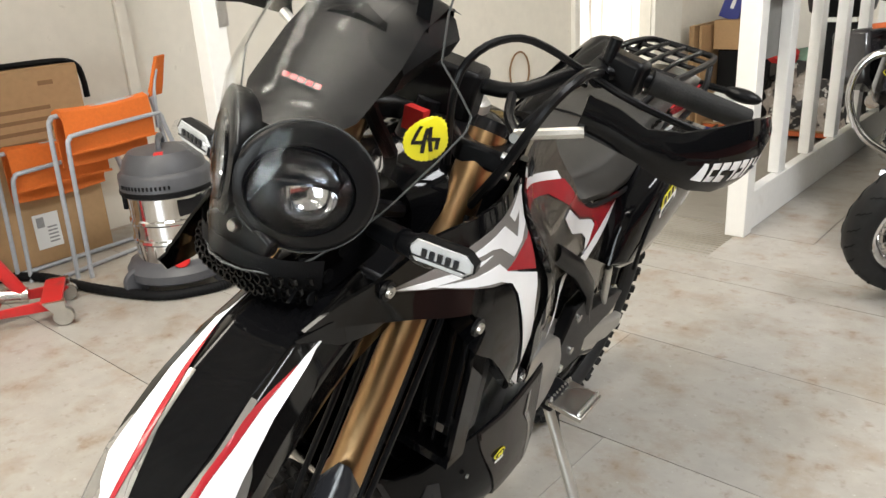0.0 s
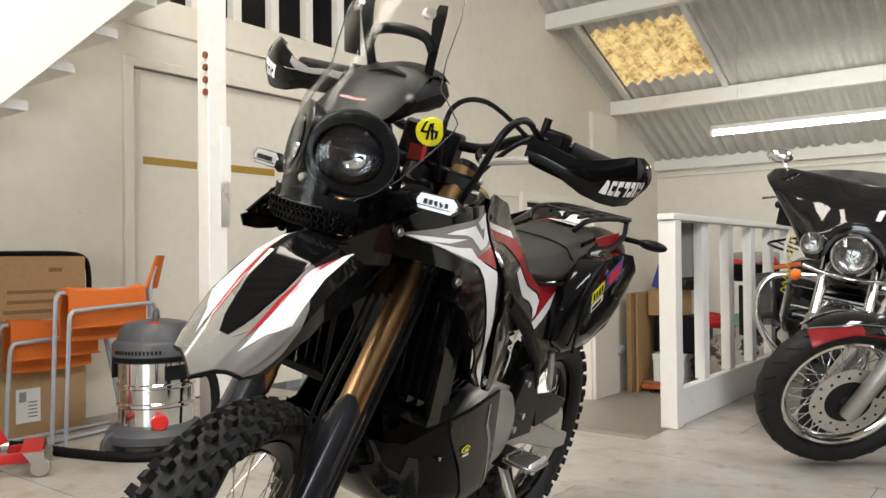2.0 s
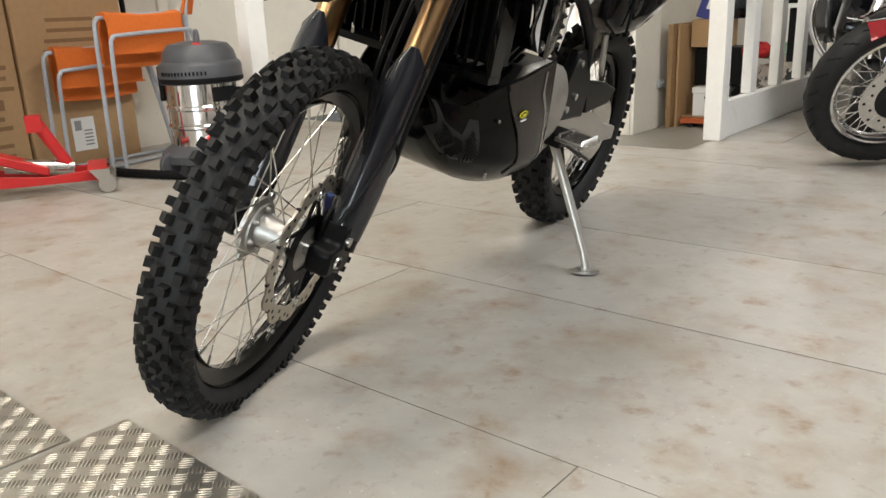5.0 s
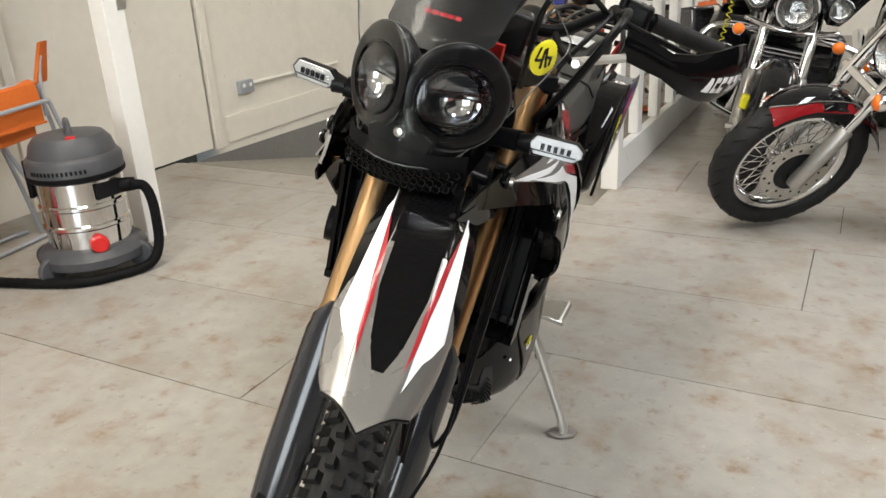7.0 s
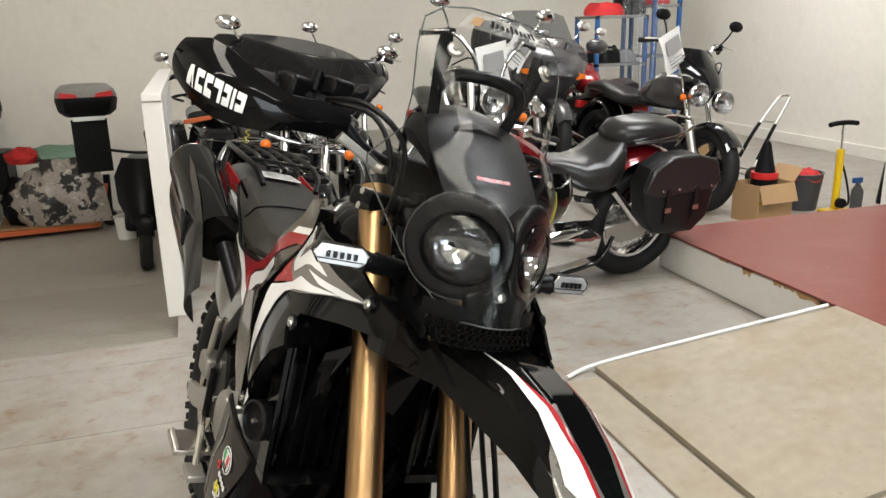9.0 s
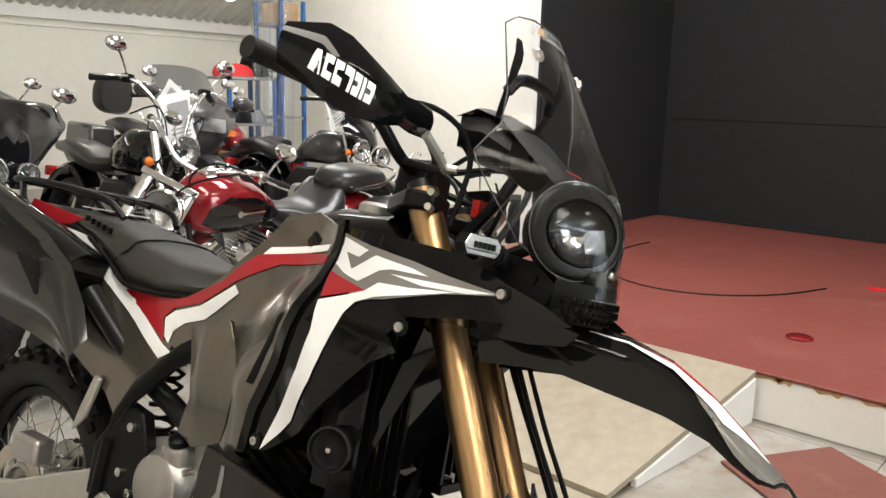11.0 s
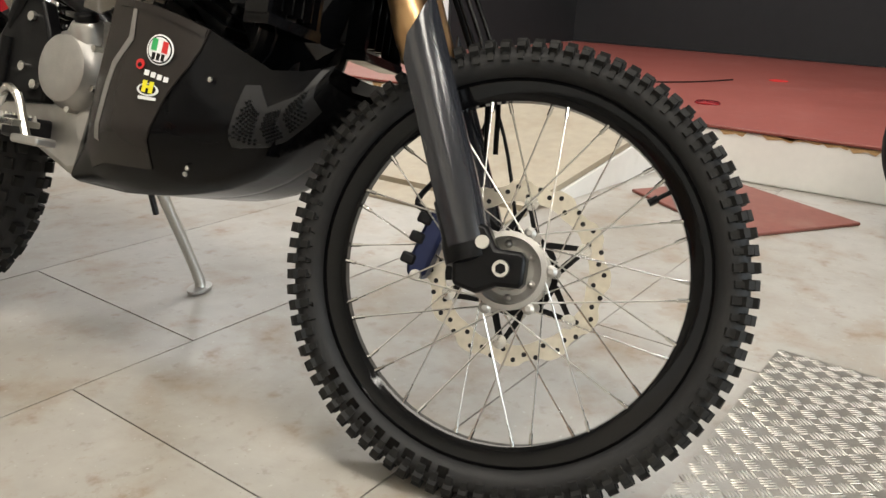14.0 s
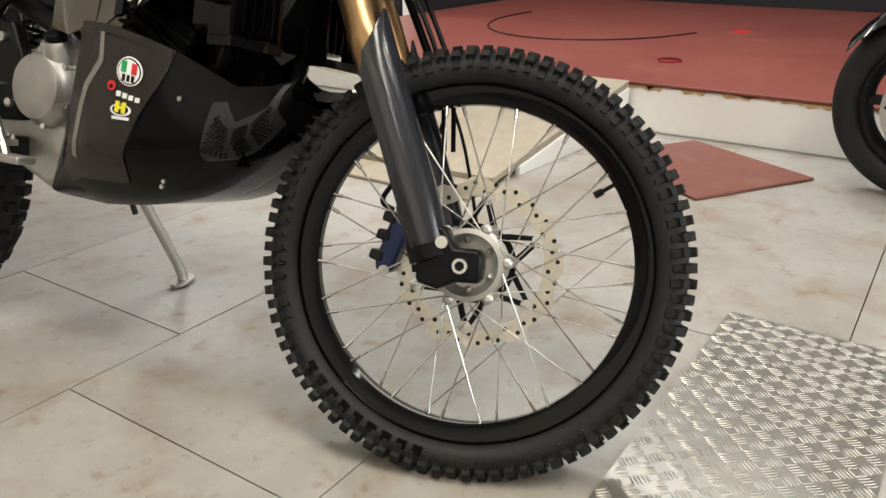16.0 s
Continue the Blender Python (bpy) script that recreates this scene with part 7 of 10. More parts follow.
def carton(x0, x1, y0, y1, z0, z1, label, prints, tag=None, rz=0.0, m0=None):
    m = m0 if m0 is not None else pose((x0 + x1) / 2, (y0 + y1) / 2, z0, 0, 0, rz)
    sx, sy, h = (x1 - x0) / 2, (y1 - y0) / 2, z1 - z0
    b = thing("cardboard_box", m, label, "box")
    part("carton", G().box(-sx, sx, -sy, sy, 0, h), CARD, b, bevel=0.006)
    part("flap", G().box(-sx + 0.004, -0.002, -sy + 0.004, sy - 0.004, h, h + 0.004), CARD, b)
    part("flap", G().box(0.002, sx - 0.004, -sy + 0.004, sy - 0.004, h, h + 0.005), CARD, b)
    for y, z, w, t in prints:
        part("print_bar", G().box(sx + 0.0003, sx + 0.0012, y - w / 2, y + w / 2, z - t / 2, z + t / 2), CARD_DARK, b)
    if tag:
        y, z = tag
        lab = part("paper_label", G().box(sx + 0.001, sx + 0.002, y - 0.06, y + 0.06, z - 0.085, z + 0.085), PAPER, b, "white printed label")
        part("print_block", G().box(sx + 0.0022, sx + 0.003, y - 0.045, y - 0.01, z + 0.02, z + 0.07), PAPER_PRINT, lab)
        for k in range(5):
            part("print_bar", G().box(sx + 0.0022, sx + 0.003, y + 0.0, y + 0.045, z - 0.06 + 0.018 * k, z - 0.052 + 0.018 * k), PAPER_PRINT, lab)
    return b


carton(-2.95, -2.72, 0.16, 0.72, 0, 0.905, "tall brown cardboard box with faded print, against the wall", [(0.12, 0.84, 0.07, 0.02), (0.0, 0.73, 0.24, 0.018), (0.02, 0.68, 0.28, 0.018), (-0.01, 0.63, 0.26, 0.018), (-0.04, 0.58, 0.22, 0.018), (0.15, 0.50, 0.1, 0.016)], (-0.02, 0.16))
carton(-2.96, -2.74, -0.52, 0.152, 0, 0.90, "tall brown cardboard box with printed text, against the wall", [(0.16, 0.52, 0.26, 0.02), (0.18, 0.47, 0.2, 0.02), (0.2, 0.42, 0.22, 0.02), (0.1, 0.28, 0.28, 0.02), (0.12, 0.235, 0.3, 0.02), (0.14, 0.15, 0.24, 0.02), (0.16, 0.10, 0.2, 0.02), (0.23, 0.345, 0.04, 0.05), (0.15, 0.345, 0.05, 0.05)])
single("rope", G().tube([(-2.80, -0.5, 0.918), (-2.79, -0.2, 0.922), (-2.80, 0.1, 0.920), (-2.79, 0.45, 0.924), (-2.785, 0.66, 0.922), (-2.77, 0.735, 0.90), (-2.76, 0.755, 0.84), (-2.76, 0.76, 0.74)], 0.014, 8, 4), MATT_BLACK, "thick black braided strap over the cardboard boxes", "rope")


def folded_chair(m, h, w, back):
    c = thing("folding_chair", m, "folded orange canvas chair with galvanised tube frame", "chair", "folded chairs by the wall")
    for i, (y, dx, dh) in enumerate(((-0.062, 0.03, -0.085), (-0.004, 0.0, 0.0), (0.05, -0.03, -0.012))):
        part("frame_tube", G().tube([(dx, y, 0.0), (dx + 0.012, y, (h + dh) * 0.5), (dx + 0.022, y, h + dh - 0.06), (dx + 0.038, y, h + dh - 0.012), (dx + 0.09, y, h + dh), (w - 0.09, y, h + dh + 0.012), (w - 0.04, y, h + dh), (w - 0.02, y, h + dh - 0.06), (w + 0.04 + dx, y, (h + dh) * 0.45), (w + 0.09 + dx, y, 0.0)] if i < 2 else [(dx, y, 0.012), (w * 0.6, y, 0.012), (w + 0.05, y, 0.014)], 0.0105, 8, 3), GALV, c)
    rings = []
    for k in range(9):
        x = 0.07 + (w - 0.14) * k / 8
        sag = 0.012 * math.sin(math.pi * k / 8)
        rings.append([(x, y, z - sag) for y, z in ((-0.040, h - 0.17), (-0.043, h - 0.05), (-0.034, h + 0.015), (0.0, h + 0.028), (0.035, h + 0.012), (0.04, h - 0.08), (0.036, h - 0.23), (0.026, h - 0.235), (0.028, h - 0.08), (0.0, h + 0.012), (-0.03, h - 0.02), (-0.034, h - 0.17))])
    part("canvas_seat", G().loft(rings), CANVAS, c, "orange canvas seat", smooth=60)
    part("canvas_hem", G().box(0.06, w - 0.06, -0.046, -0.042, h - 0.175, h - 0.165), CANVAS, c)
    if back:
        part("back_post", G().tube([(w - 0.03, -0.02, h - 0.15), (w - 0.01, -0.01, h + 0.03), (w + 0.03, 0.0, h + 0.12)], 0.0105, 8, 3), GALV, c)
        part("canvas_back", G().loft([[(w - 0.05 + 0.5 * (z - h), y, z), (w - 0.05 + 0.5 * (z - h), y + 0.02, z), (w + 0.055 + 0.35 * (z - h), y + 0.05, z), (w + 0.055 + 0.35 * (z - h), y + 0.03, z)] for y, z in ((-0.02, h + 0.0), (-0.018, h + 0.06), (-0.012, h + 0.13), (-0.01, h + 0.18))]), CANVAS, c, "orange canvas backrest", bevel=0.004)
    return c


folded_chair(pose(-2.60, 0.20, 0, 0, 0, 92), 0.58, 0.58, False)
folded_chair(pose(-2.40, 0.38, 0, 0, 0, 100), 0.73, 0.60, True)

# wet and dry vacuum cleaner
vac = thing("vacuum_cleaner", pose(-1.95, 0.65, 0, 0, 0, -35), "steel drum vacuum cleaner with dark grey head and red knob", "vacuum cleaner")
part("base", G().lathe([(0.0, 0.055), (0.205, 0.055), (0.22, 0.065), (0.222, 0.10), (0.20, 0.125), (0.17, 0.14), (0.0, 0.14)], (0, 0, 0), (0, 0, 1), 36), VAC_GREY, vac, "dusty dark grey wheeled base")
part("drum", G().lathe([(0.0, 0.12), (0.165, 0.12), (0.168, 0.215), (0.174, 0.222), (0.174, 0.234), (0.168, 0.241), (0.168, 0.300), (0.174, 0.307), (0.174, 0.319), (0.168, 0.326), (0.168, 0.43), (0.0, 0.43)], (0, 0, 0), (0, 0, 1), 48), CHROME, vac, "polished steel drum with two ribs")
part("head", G().lathe([(0.0, 0.42), (0.182, 0.42), (0.190, 0.428), (0.190, 0.50), (0.180, 0.515), (0.172, 0.520), (0.160, 0.565), (0.135, 0.595), (0.07, 0.608), (0.0, 0.610)], (0, 0, 0), (0, 0, 1), 40), VAC_GREY, vac, "dark grey motor head")
part("head_ring", G().lathe([(0.188, 0.425), (0.193, 0.43), (0.193, 0.445), (0.188, 0.45)], (0, 0, 0), (0, 0, 1), 40, loop=True), MATT_BLACK, vac)
part("carry_handle", G().tube([(-0.075, 0, 0.595), (-0.06, 0, 0.635), (0.0, 0, 0.648), (0.06, 0, 0.635), (0.075, 0, 0.595)], 0.013, 8, 4), VAC_GREY, vac)
part("power_switch", G().box(0.105, 0.135, -0.018, 0.018, 0.583, 0.602), RED_PLASTIC, vac)
part("red_knob", G().lathe([(0.0, 0.03), (0.03, 0.03), (0.036, 0.024), (0.038, 0.0), (0.0, 0.0)], (0.168, 0.02, 0.16), (1, 0.1, 0), 20), RED_PLASTIC, vac, "red drain knob")
for k in range(14):
    a = radians(-60 + 5.2 * k)
    part("vent_slot", G().box(0.188, 0.1925, -0.004, 0.004, 0.462, 0.478), MATT_BLACK, vac, m=Matrix.Rotation(a, 4, "Z"))
for a in (60, 180, 300, 240):
    wx, wy = 0.205 * math.cos(radians(a)), 0.205 * math.sin(radians(a))
    part("castor", G().lathe([(0.012, -0.016), (0.052, -0.016), (0.058, -0.008), (0.058, 0.008), (0.052, 0.016), (0.012, 0.016)], (wx, wy, 0.058), (-wy, wx, 0), 20), VAC_GREY, vac)
part("maker_plate", G().box(0.1685, 0.1695, -0.06, 0.06, 0.34, 0.405), DARK_METAL, vac, m=Matrix.Rotation(radians(35), 4, "Z"))
part("latch", G().box(0.18, 0.2, -0.03, 0.03, 0.34, 0.50), MATT_BLACK, vac, m=Matrix.Rotation(radians(-110), 4, "Z"), bevel=0.004)
part("hose_inlet", G().cyl((0.16, 0.0, 0.365), (0.225, 0.02, 0.365), 0.032, 0.028, n=18), MATT_BLACK, vac, m=Matrix.Rotation(radians(62), 4, "Z"))
hp = [(0.10, 0.19, 0.365), (0.125, 0.235, 0.36), (0.14, 0.255, 0.31), (0.145, 0.26, 0.22), (0.15, 0.25, 0.10), (0.17, 0.20, 0.03), (0.21, 0.08, 0.022), (-0.02, -0.28, 0.022), (-0.05, -0.48, 0.022)]
part("hose", G().tube(hp[:7] + [(0.20, -0.1, 0.022), (0.02, -0.36, 0.022), (-0.22, -0.62, 0.022), (-0.28, -0.80, 0.022), (-0.20, -0.93, 0.022)], lambda t: 0.021 + 0.0012 * math.sin(t * 620), 10, 26), MATT_BLACK, vac, "ribbed black hose lying on the floor")
part("flex", G().tube([(-0.17, -0.1, 0.46), (-0.22, -0.14, 0.40), (-0.2, -0.12, 0.28), (-0.18, -0.16, 0.2), (-0.21, -0.1, 0.3), (-0.19, -0.08, 0.42)], 0.005, 6, 4), PAPER, vac)

# trolley jack
jk = thing("trolley_jack", pose(-2.22, -0.13, 0, 0, 0, 62), "red enamelled trolley jack with steel castors, beside the boxes", "jack")
for s in (-1, 1):
    part("side_plate", G().prism([(-0.42, 0.055), (0.32, 0.05), (0.36, 0.075), (0.33, 0.10), (0.10, 0.085), (-0.30, 0.13), (-0.42, 0.10)], s * 0.085 - 0.004, s * 0.085 + 0.004, "y"), RED_JACK, jk, bevel=0.002)
    part("castor_fork", G().prism([(0.28, 0.105), (0.36, 0.105), (0.36, 0.045), (0.33, 0.035)], s * 0.135 - 0.018, s * 0.135 + 0.018, "y"), STEEL, jk)
    part("castor", G().lathe([(0.006, -0.014), (0.036, -0.014), (0.04, -0.008), (0.04, 0.008), (0.036, 0.014), (0.006, 0.014)], (0.345, s * 0.135, 0.04), (0, 1, 0), 18), STEEL, jk)
    part("front_wheel", G().cyl((-0.38, s * 0.11, 0.055), (-0.38, s * 0.15, 0.055), 0.055, n=20), DARK_METAL, jk)
part("cross_bar", G().box(0.27, 0.35, -0.14, 0.14, 0.09, 0.106), RED_JACK, jk, bevel=0.004)
part("lift_arm", G().loft([[(x, y * w, z + e) for y, e in ((-1, -0.02), (1, -0.02), (1, 0.02), (-1, 0.02))] for x, w, z in ((0.12, 0.05, 0.10), (-0.15, 0.055, 0.20), (-0.32, 0.05, 0.265))]), RED_JACK, jk, bevel=0.004)
part("saddle", G().lathe([(0.0, 0.0), (0.045, 0.0), (0.055, 0.02), (0.05, 0.025), (0.0, 0.015)], (-0.34, 0, 0.285), (0, 0, 1), 20), DARK_METAL, jk)
part("pump_ram", G().cyl((0.22, 0, 0.10), (-0.05, 0, 0.135), 0.032, n=16), STEEL, jk)
part("handle_socket", G().cyl((0.20, 0, 0.11), (0.09, 0.0, 0.33), 0.026, n=14).box(0.06, 0.12, -0.035, 0.035, 0.27, 0.34), RED_JACK, jk)

# ---- wheels and parts shared by the parked motorcycles ----


def road_wheel(owner, m, R, half, rim_r, spokes, rim_mat, rim_half=None, disc=0.0, hub_w=0.06, disc_y=0.07, grooves=True):
    rh = rim_half or half * 0.7
    w = part("wheel", G().lathe([(rim_r, -rh), (rim_r + 0.008, -rh + 0.003), (rim_r - 0.012, -rh + 0.012), (rim_r - 0.025, -0.012), (rim_r - 0.028, 0), (rim_r - 0.025, 0.012), (rim_r - 0.012, rh - 0.012), (rim_r + 0.008, rh - 0.003), (rim_r, rh)], (0, 0, 0), (0, 1, 0), 56, loop=True), rim_mat, owner, m=m)
    rc = (R + rim_r) / 2
    a = R - rc
    prof = [(rc + a * math.sin(t), half * (abs(math.cos(t)) ** 0.75) * (1 if math.cos(t) > 0 else -1)) for t in [radians(d) for d in range(-50, 231, 14)]]
    part("tyre", G().lathe(prof, (0, 0, 0), (0, 1, 0), 64, loop=True), SIDEWALL, w, smooth=50)
    if grooves:
        g = G()
        n = 26
        for i in range(n):
            for s in (-1, 1):
                pts = []
                for k in range(6):
                    p = radians(90 - s * (14 + 8.5 * k))
                    r, h = rc + a * math.sin(p), half * (abs(math.cos(p)) ** 0.75) * (1 if math.cos(p) > 0 else -1)
                    th = 2 * math.pi * (i + 0.5 * (s > 0) + 0.10 * k + 0.10 * (k % 2)) / n
                    pts.append(Vector((r * math.cos(th), h, r * math.sin(th))) * 1.0)
                g.tube(pts, 0.0028, 4, 1)
        tagged(part("tread_groove", g, MATT_BLACK, w), kind="stuff")
    part("hub", G().lathe([(0.012, -hub_w), (0.045, -hub_w), (0.05, -hub_w + 0.012), (0.03, -0.01), (0.03, 0.01), (0.05, hub_w - 0.012), (0.045, hub_w), (0.012, hub_w)], (0, 0, 0), (0, 1, 0), 24), CHROME, w)
    if spokes > 12:
        me = [mesh_of("spoke", G().cyl((0.046 * math.cos(b_), sd * (hub_w - 0.01), 0.046 * math.sin(b_)), (rim_r - 0.02, sd * 0.008, 0), 0.0022, n=5), CHROME) for sd in (-1, 1) for b_ in (radians(55), radians(-55))]
        q = spokes // 4
        for j in range(4):
            for i in range(q):
                shared("spoke", me[j], w, Matrix.Rotation(2 * math.pi * (i + j / 4) / q, 4, "Y"))
    else:
        me = mesh_of("spoke", G().loft([[(x, y * ww, z * 0.012) for y, z in ((-1, -1), (1, -1), (1, 1), (-1, 1))] for x, ww in ((0.03, 0.03), (rim_r * 0.5, 0.018), (rim_r - 0.015, 0.02))]), rim_mat)
        for i in range(spokes):
            shared("spoke", me, w, Matrix.Rotation(2 * math.pi * i / spokes, 4, "Y"))
    if disc:
        part("brake_disc", G().lathe([(disc * 0.62, disc_y), (disc, disc_y), (disc, disc_y + 0.005), (disc * 0.62, disc_y + 0.005)], (0, 0, 0), (0, 1, 0), 44, loop=True), STEEL, w)
        part("disc_carrier", G().lathe([(0.03, disc_y - 0.003), (disc * 0.66, disc_y - 0.003), (disc * 0.66, disc_y + 0.002), (0.03, disc_y + 0.004)], (0, 0, 0), (0, 1, 0), 24, loop=True), DARK_METAL, w)
        for k in range(20):
            a_ = 2 * math.pi * k / 20
            r_ = disc * (0.74 if k % 2 else 0.88)
            part("drilled_hole", G().cyl((r_ * math.cos(a_), disc_y - 0.001, r_ * math.sin(a_)), (r_ * math.cos(a_), disc_y + 0.0056, r_ * math.sin(a_)), 0.006, n=8), MATT_BLACK, w)
    return w


def round_lamp(owner, c, r, d=(1, 0, 0.05), name="headlamp"):
    la = part(name, G().lathe([(r * 0.92, 0.012), (r, 0.006), (r, -0.01), (r * 0.9, -r * 0.5), (r * 0.6, -r * 0.95), (r * 0.1, -r * 1.15)], c, d, 32, cap=False), CHROME, owner, "chrome round lamp with a clear lens")
    part("reflector", G().lathe([(r * 0.9, 0.004), (r * 0.7, -r * 0.25), (r * 0.35, -r * 0.45), (0.001, -r * 0.5)], c, d, 28, cap=False), CLEAR_BOWL, la, smooth=20)
    part("lens", G().lathe([(r * 0.93, 0.010), (r * 0.7, 0.010 + r * 0.12), (r * 0.35, 0.010 + r * 0.17), (0.0004, 0.010 + r * 0.18), (0.0004, 0.008 + r * 0.18), (r * 0.35, 0.008 + r * 0.165), (r * 0.69, 0.008 + r * 0.115), (r * 0.92, 0.008)], c, d, 28, loop=True), LENS, la).visible_shadow = False
    part("bulb_shield", G().lathe([(0.0, 0.0), (r * 0.14, 0.0), (r * 0.14, -r * 0.4)], c, d, 12, cap=False), DARK_METAL, la)
    part("bulb", G().lathe([(r * 0.11, -r * 0.45), (r * 0.11, -r * 0.12), (0.0, -r * 0.06)], c, d, 12), CHROME, la)
    return la


def indicator(owner, p0, p1, material=CHROME, r=0.034):
    d = (Vector(p1) - Vector(p0))
    i_ = part("indicator", G().cyl(p0, p1, 0.007, n=8), material, owner)
    part("housing", G().lathe([(r * 0.3, -0.045), (r * 0.8, -0.03), (r, 0.0), (r * 0.98, 0.006)], p1, (1, 0, 0), 20), material, i_)
    part("lens", G().lathe([(r * 0.96, 0.006), (r * 0.8, 0.02), (r * 0.4, 0.028), (0.0, 0.03)], p1, (1, 0, 0), 20), AMBER, i_)
    return i_


def mirror_on(owner, p0, p1, rx, rz, material=CHROME):
    mi = part("mirror", G().tube([p0, tuple((Vector(p0) + Vector(p1)) / 2 + Vector((0.015, 0, 0.0))), p1], 0.006, 8, 3), material, owner)
    part("mirror_shell", G().ball((p1[0] + 0.012, p1[1], p1[2]), (0.022, rx, rz), 16, 8), material, mi, smooth=60)
    return mi


# ---- red and black cruiser ----
cr = thing("cruiser_motorcycle", frame_m((1.36, 2.165, 0), math.atan2(-0.23, -1.76), radians(9)), "red and black chromed cruiser motorcycle leaning on its stand", "motorcycle", "parked motorcycles")
C_ST = Matrix.Translation((0.33, 0, 0.9)) @ Matrix.Rotation(radians(32), 4, Vector((-0.56, 0, 0.83))) @ Matrix.Translation((-0.33, 0, -0.9))
road_wheel(cr, C_ST @ Matrix.Translation((0.69, 0, 0.328)), 0.330, 0.056, 0.235, 48, CHROME, disc=0.150)
road_wheel(cr, Matrix.Translation((-0.865, 0, 0.322)), 0.322, 0.080, 0.205, 48, CHROME, disc=0.0, grooves=False)


def cfork(z):
    return 0.69 - (z - 0.328) * 0.672 - 0.02


for s in (-1, 1):
    part("fork_slider", G().lathe([(0.0, 0.0), (0.028, 0.005), (0.033, 0.02), (0.033, 0.30), (0.029, 0.31), (0.0, 0.312)], (cfork(0.27), s * 0.098, 0.27), (-0.56, 0, 0.83), 20), ALU, cr, "silver fork slider", m=C_ST)
    part("fork_tube", G().cyl((cfork(0.50), s * 0.098, 0.50), (cfork(0.88), s * 0.098, 0.88), 0.021, n=16), CHROME, cr, m=C_ST)
    part("fork_sleeve", G().cyl((cfork(0.62), s * 0.098, 0.62), (cfork(0.86), s * 0.098, 0.86), 0.030, n=16), CHROME, cr, m=C_ST)
    indicator(cr, (0.42, s * 0.12, 0.67), (0.42, s * 0.215, 0.67))
    mirror_on(cr, (0.06, s * 0.30, 0.97), (0.03, s * 0.38, 1.09), 0.065, 0.036)
    part("grip", G().cyl((0.0, s * 0.30, 0.965), (-0.14, s * 0.37, 0.925), 0.019, n=14), RUBBER, cr, m=C_ST)
    part("lever", G().tube([(0.04, s * 0.27, 0.985), (0.02, s * 0.33, 0.97), (-0.08, s * 0.395, 0.94)], 0.007, 6, 3), CHROME, cr, m=C_ST)
    part("switch_housing", G().box(-0.03, 0.03, -0.025, 0.025, -0.022, 0.022), CHROME, cr, m=C_ST @ pose(0.015, s * 0.275, 0.972, 0, 0, -25 * s), bevel=0.008)
part("brake_caliper", G().box(-0.03, 0.03, 0.06, 0.105, -0.05, 0.05), DARK_METAL, cr, m=C_ST @ pose(0.59, 0, 0.40, 0, -30, 0), bevel=0.01)
for z in (0.66, 0.87):
    part("fork_clamp", G().box(-0.03, 0.035, -0.135, 0.135, -0.016, 0.016), CHROME, cr, m=C_ST @ pose(cfork(z) - 0.01, 0, z, 0, -34, 0), bevel=0.006)
part("handlebar", G().tube([(-0.05, -0.33, 0.955), (0.05, -0.25, 0.99), (0.12, -0.15, 0.96), (0.15, -0.06, 0.92), (0.15, 0.06, 0.92), (0.12, 0.15, 0.96), (0.05, 0.25, 0.99), (-0.05, 0.33, 0.955)], 0.0125, 10, 4), CHROME, cr, m=C_ST)
round_lamp(cr, (0.385, 0.035, 0.785), 0.088, (0.86, 0.5, 0.05))
mg = part("front_mudguard", G().loft([[(0.69 + 0.352 * math.cos(radians(a)), w, 0.328 + 0.352 * math.sin(radians(a)) - 0.045 * (abs(w) / 0.08) ** 2.5) for w in [-0.08 + 0.02 * k for k in range(9)]] for a in range(68, 173, 8)], cap=False, closed=False), BLACK_PAINT, cr, "red and black front mudguard with silver pinstripe", m=C_ST, smooth=60)
for s in (-1, 1):
    part("red_band", G().loft([[(0.69 + 0.354 * math.cos(radians(a)), s * w, 0.330 + 0.354 * math.sin(radians(a)) - 0.045 * (w / 0.08) ** 2.5) for w in (lo_, (lo_ + 0.082) / 2, 0.082)] for a, lo_ in ((66, 0.02), (72, 0.035), (78, 0.048), (84, 0.055), (94, 0.058), (120, 0.058), (150, 0.055), (172, 0.05))], cap=False, closed=False), RED_PAINT, mg, "candy red band", smooth=60)
    part("pinstripe", G().tube([(0.69 + 0.356 * math.cos(radians(a)), s * w, 0.332 + 0.356 * math.sin(radians(a)) - 0.045 * (w / 0.08) ** 2.5) for a, w in ((66, 0.0185), (72, 0.034), (78, 0.047), (84, 0.054), (94, 0.057), (120, 0.057), (150, 0.054), (172, 0.049))], 0.0022, 5, 3), SILVER_PAINT, mg)
# tank
TANK = ((0.27, 0.03, 0.72, 0.82), (0.25, 0.085, 0.68, 0.875), (0.18, 0.130, 0.645, 0.915), (0.06, 0.150, 0.635, 0.915), (-0.08, 0.140, 0.64, 0.875), (-0.18, 0.110, 0.655, 0.815), (-0.27, 0.06, 0.675, 0.735), (-0.30, 0.02, 0.685, 0.71))
rings = []
for x, w, z0, z1 in TANK:
    zc, h = (z0 + z1) / 2, (z1 - z0) / 2
    rings.append([(x, w * math.copysign(abs(math.cos(a)) ** 0.75, math.cos(a)), zc + h * math.copysign(abs(math.sin(a)) ** 0.85, math.sin(a))) for a in [2 * math.pi * k / 20 for k in range(20)]])
tank = part("fuel_tank", G().loft(rings), RED_PAINT, cr, "candy red fuel tank with black side panel", smooth=60)


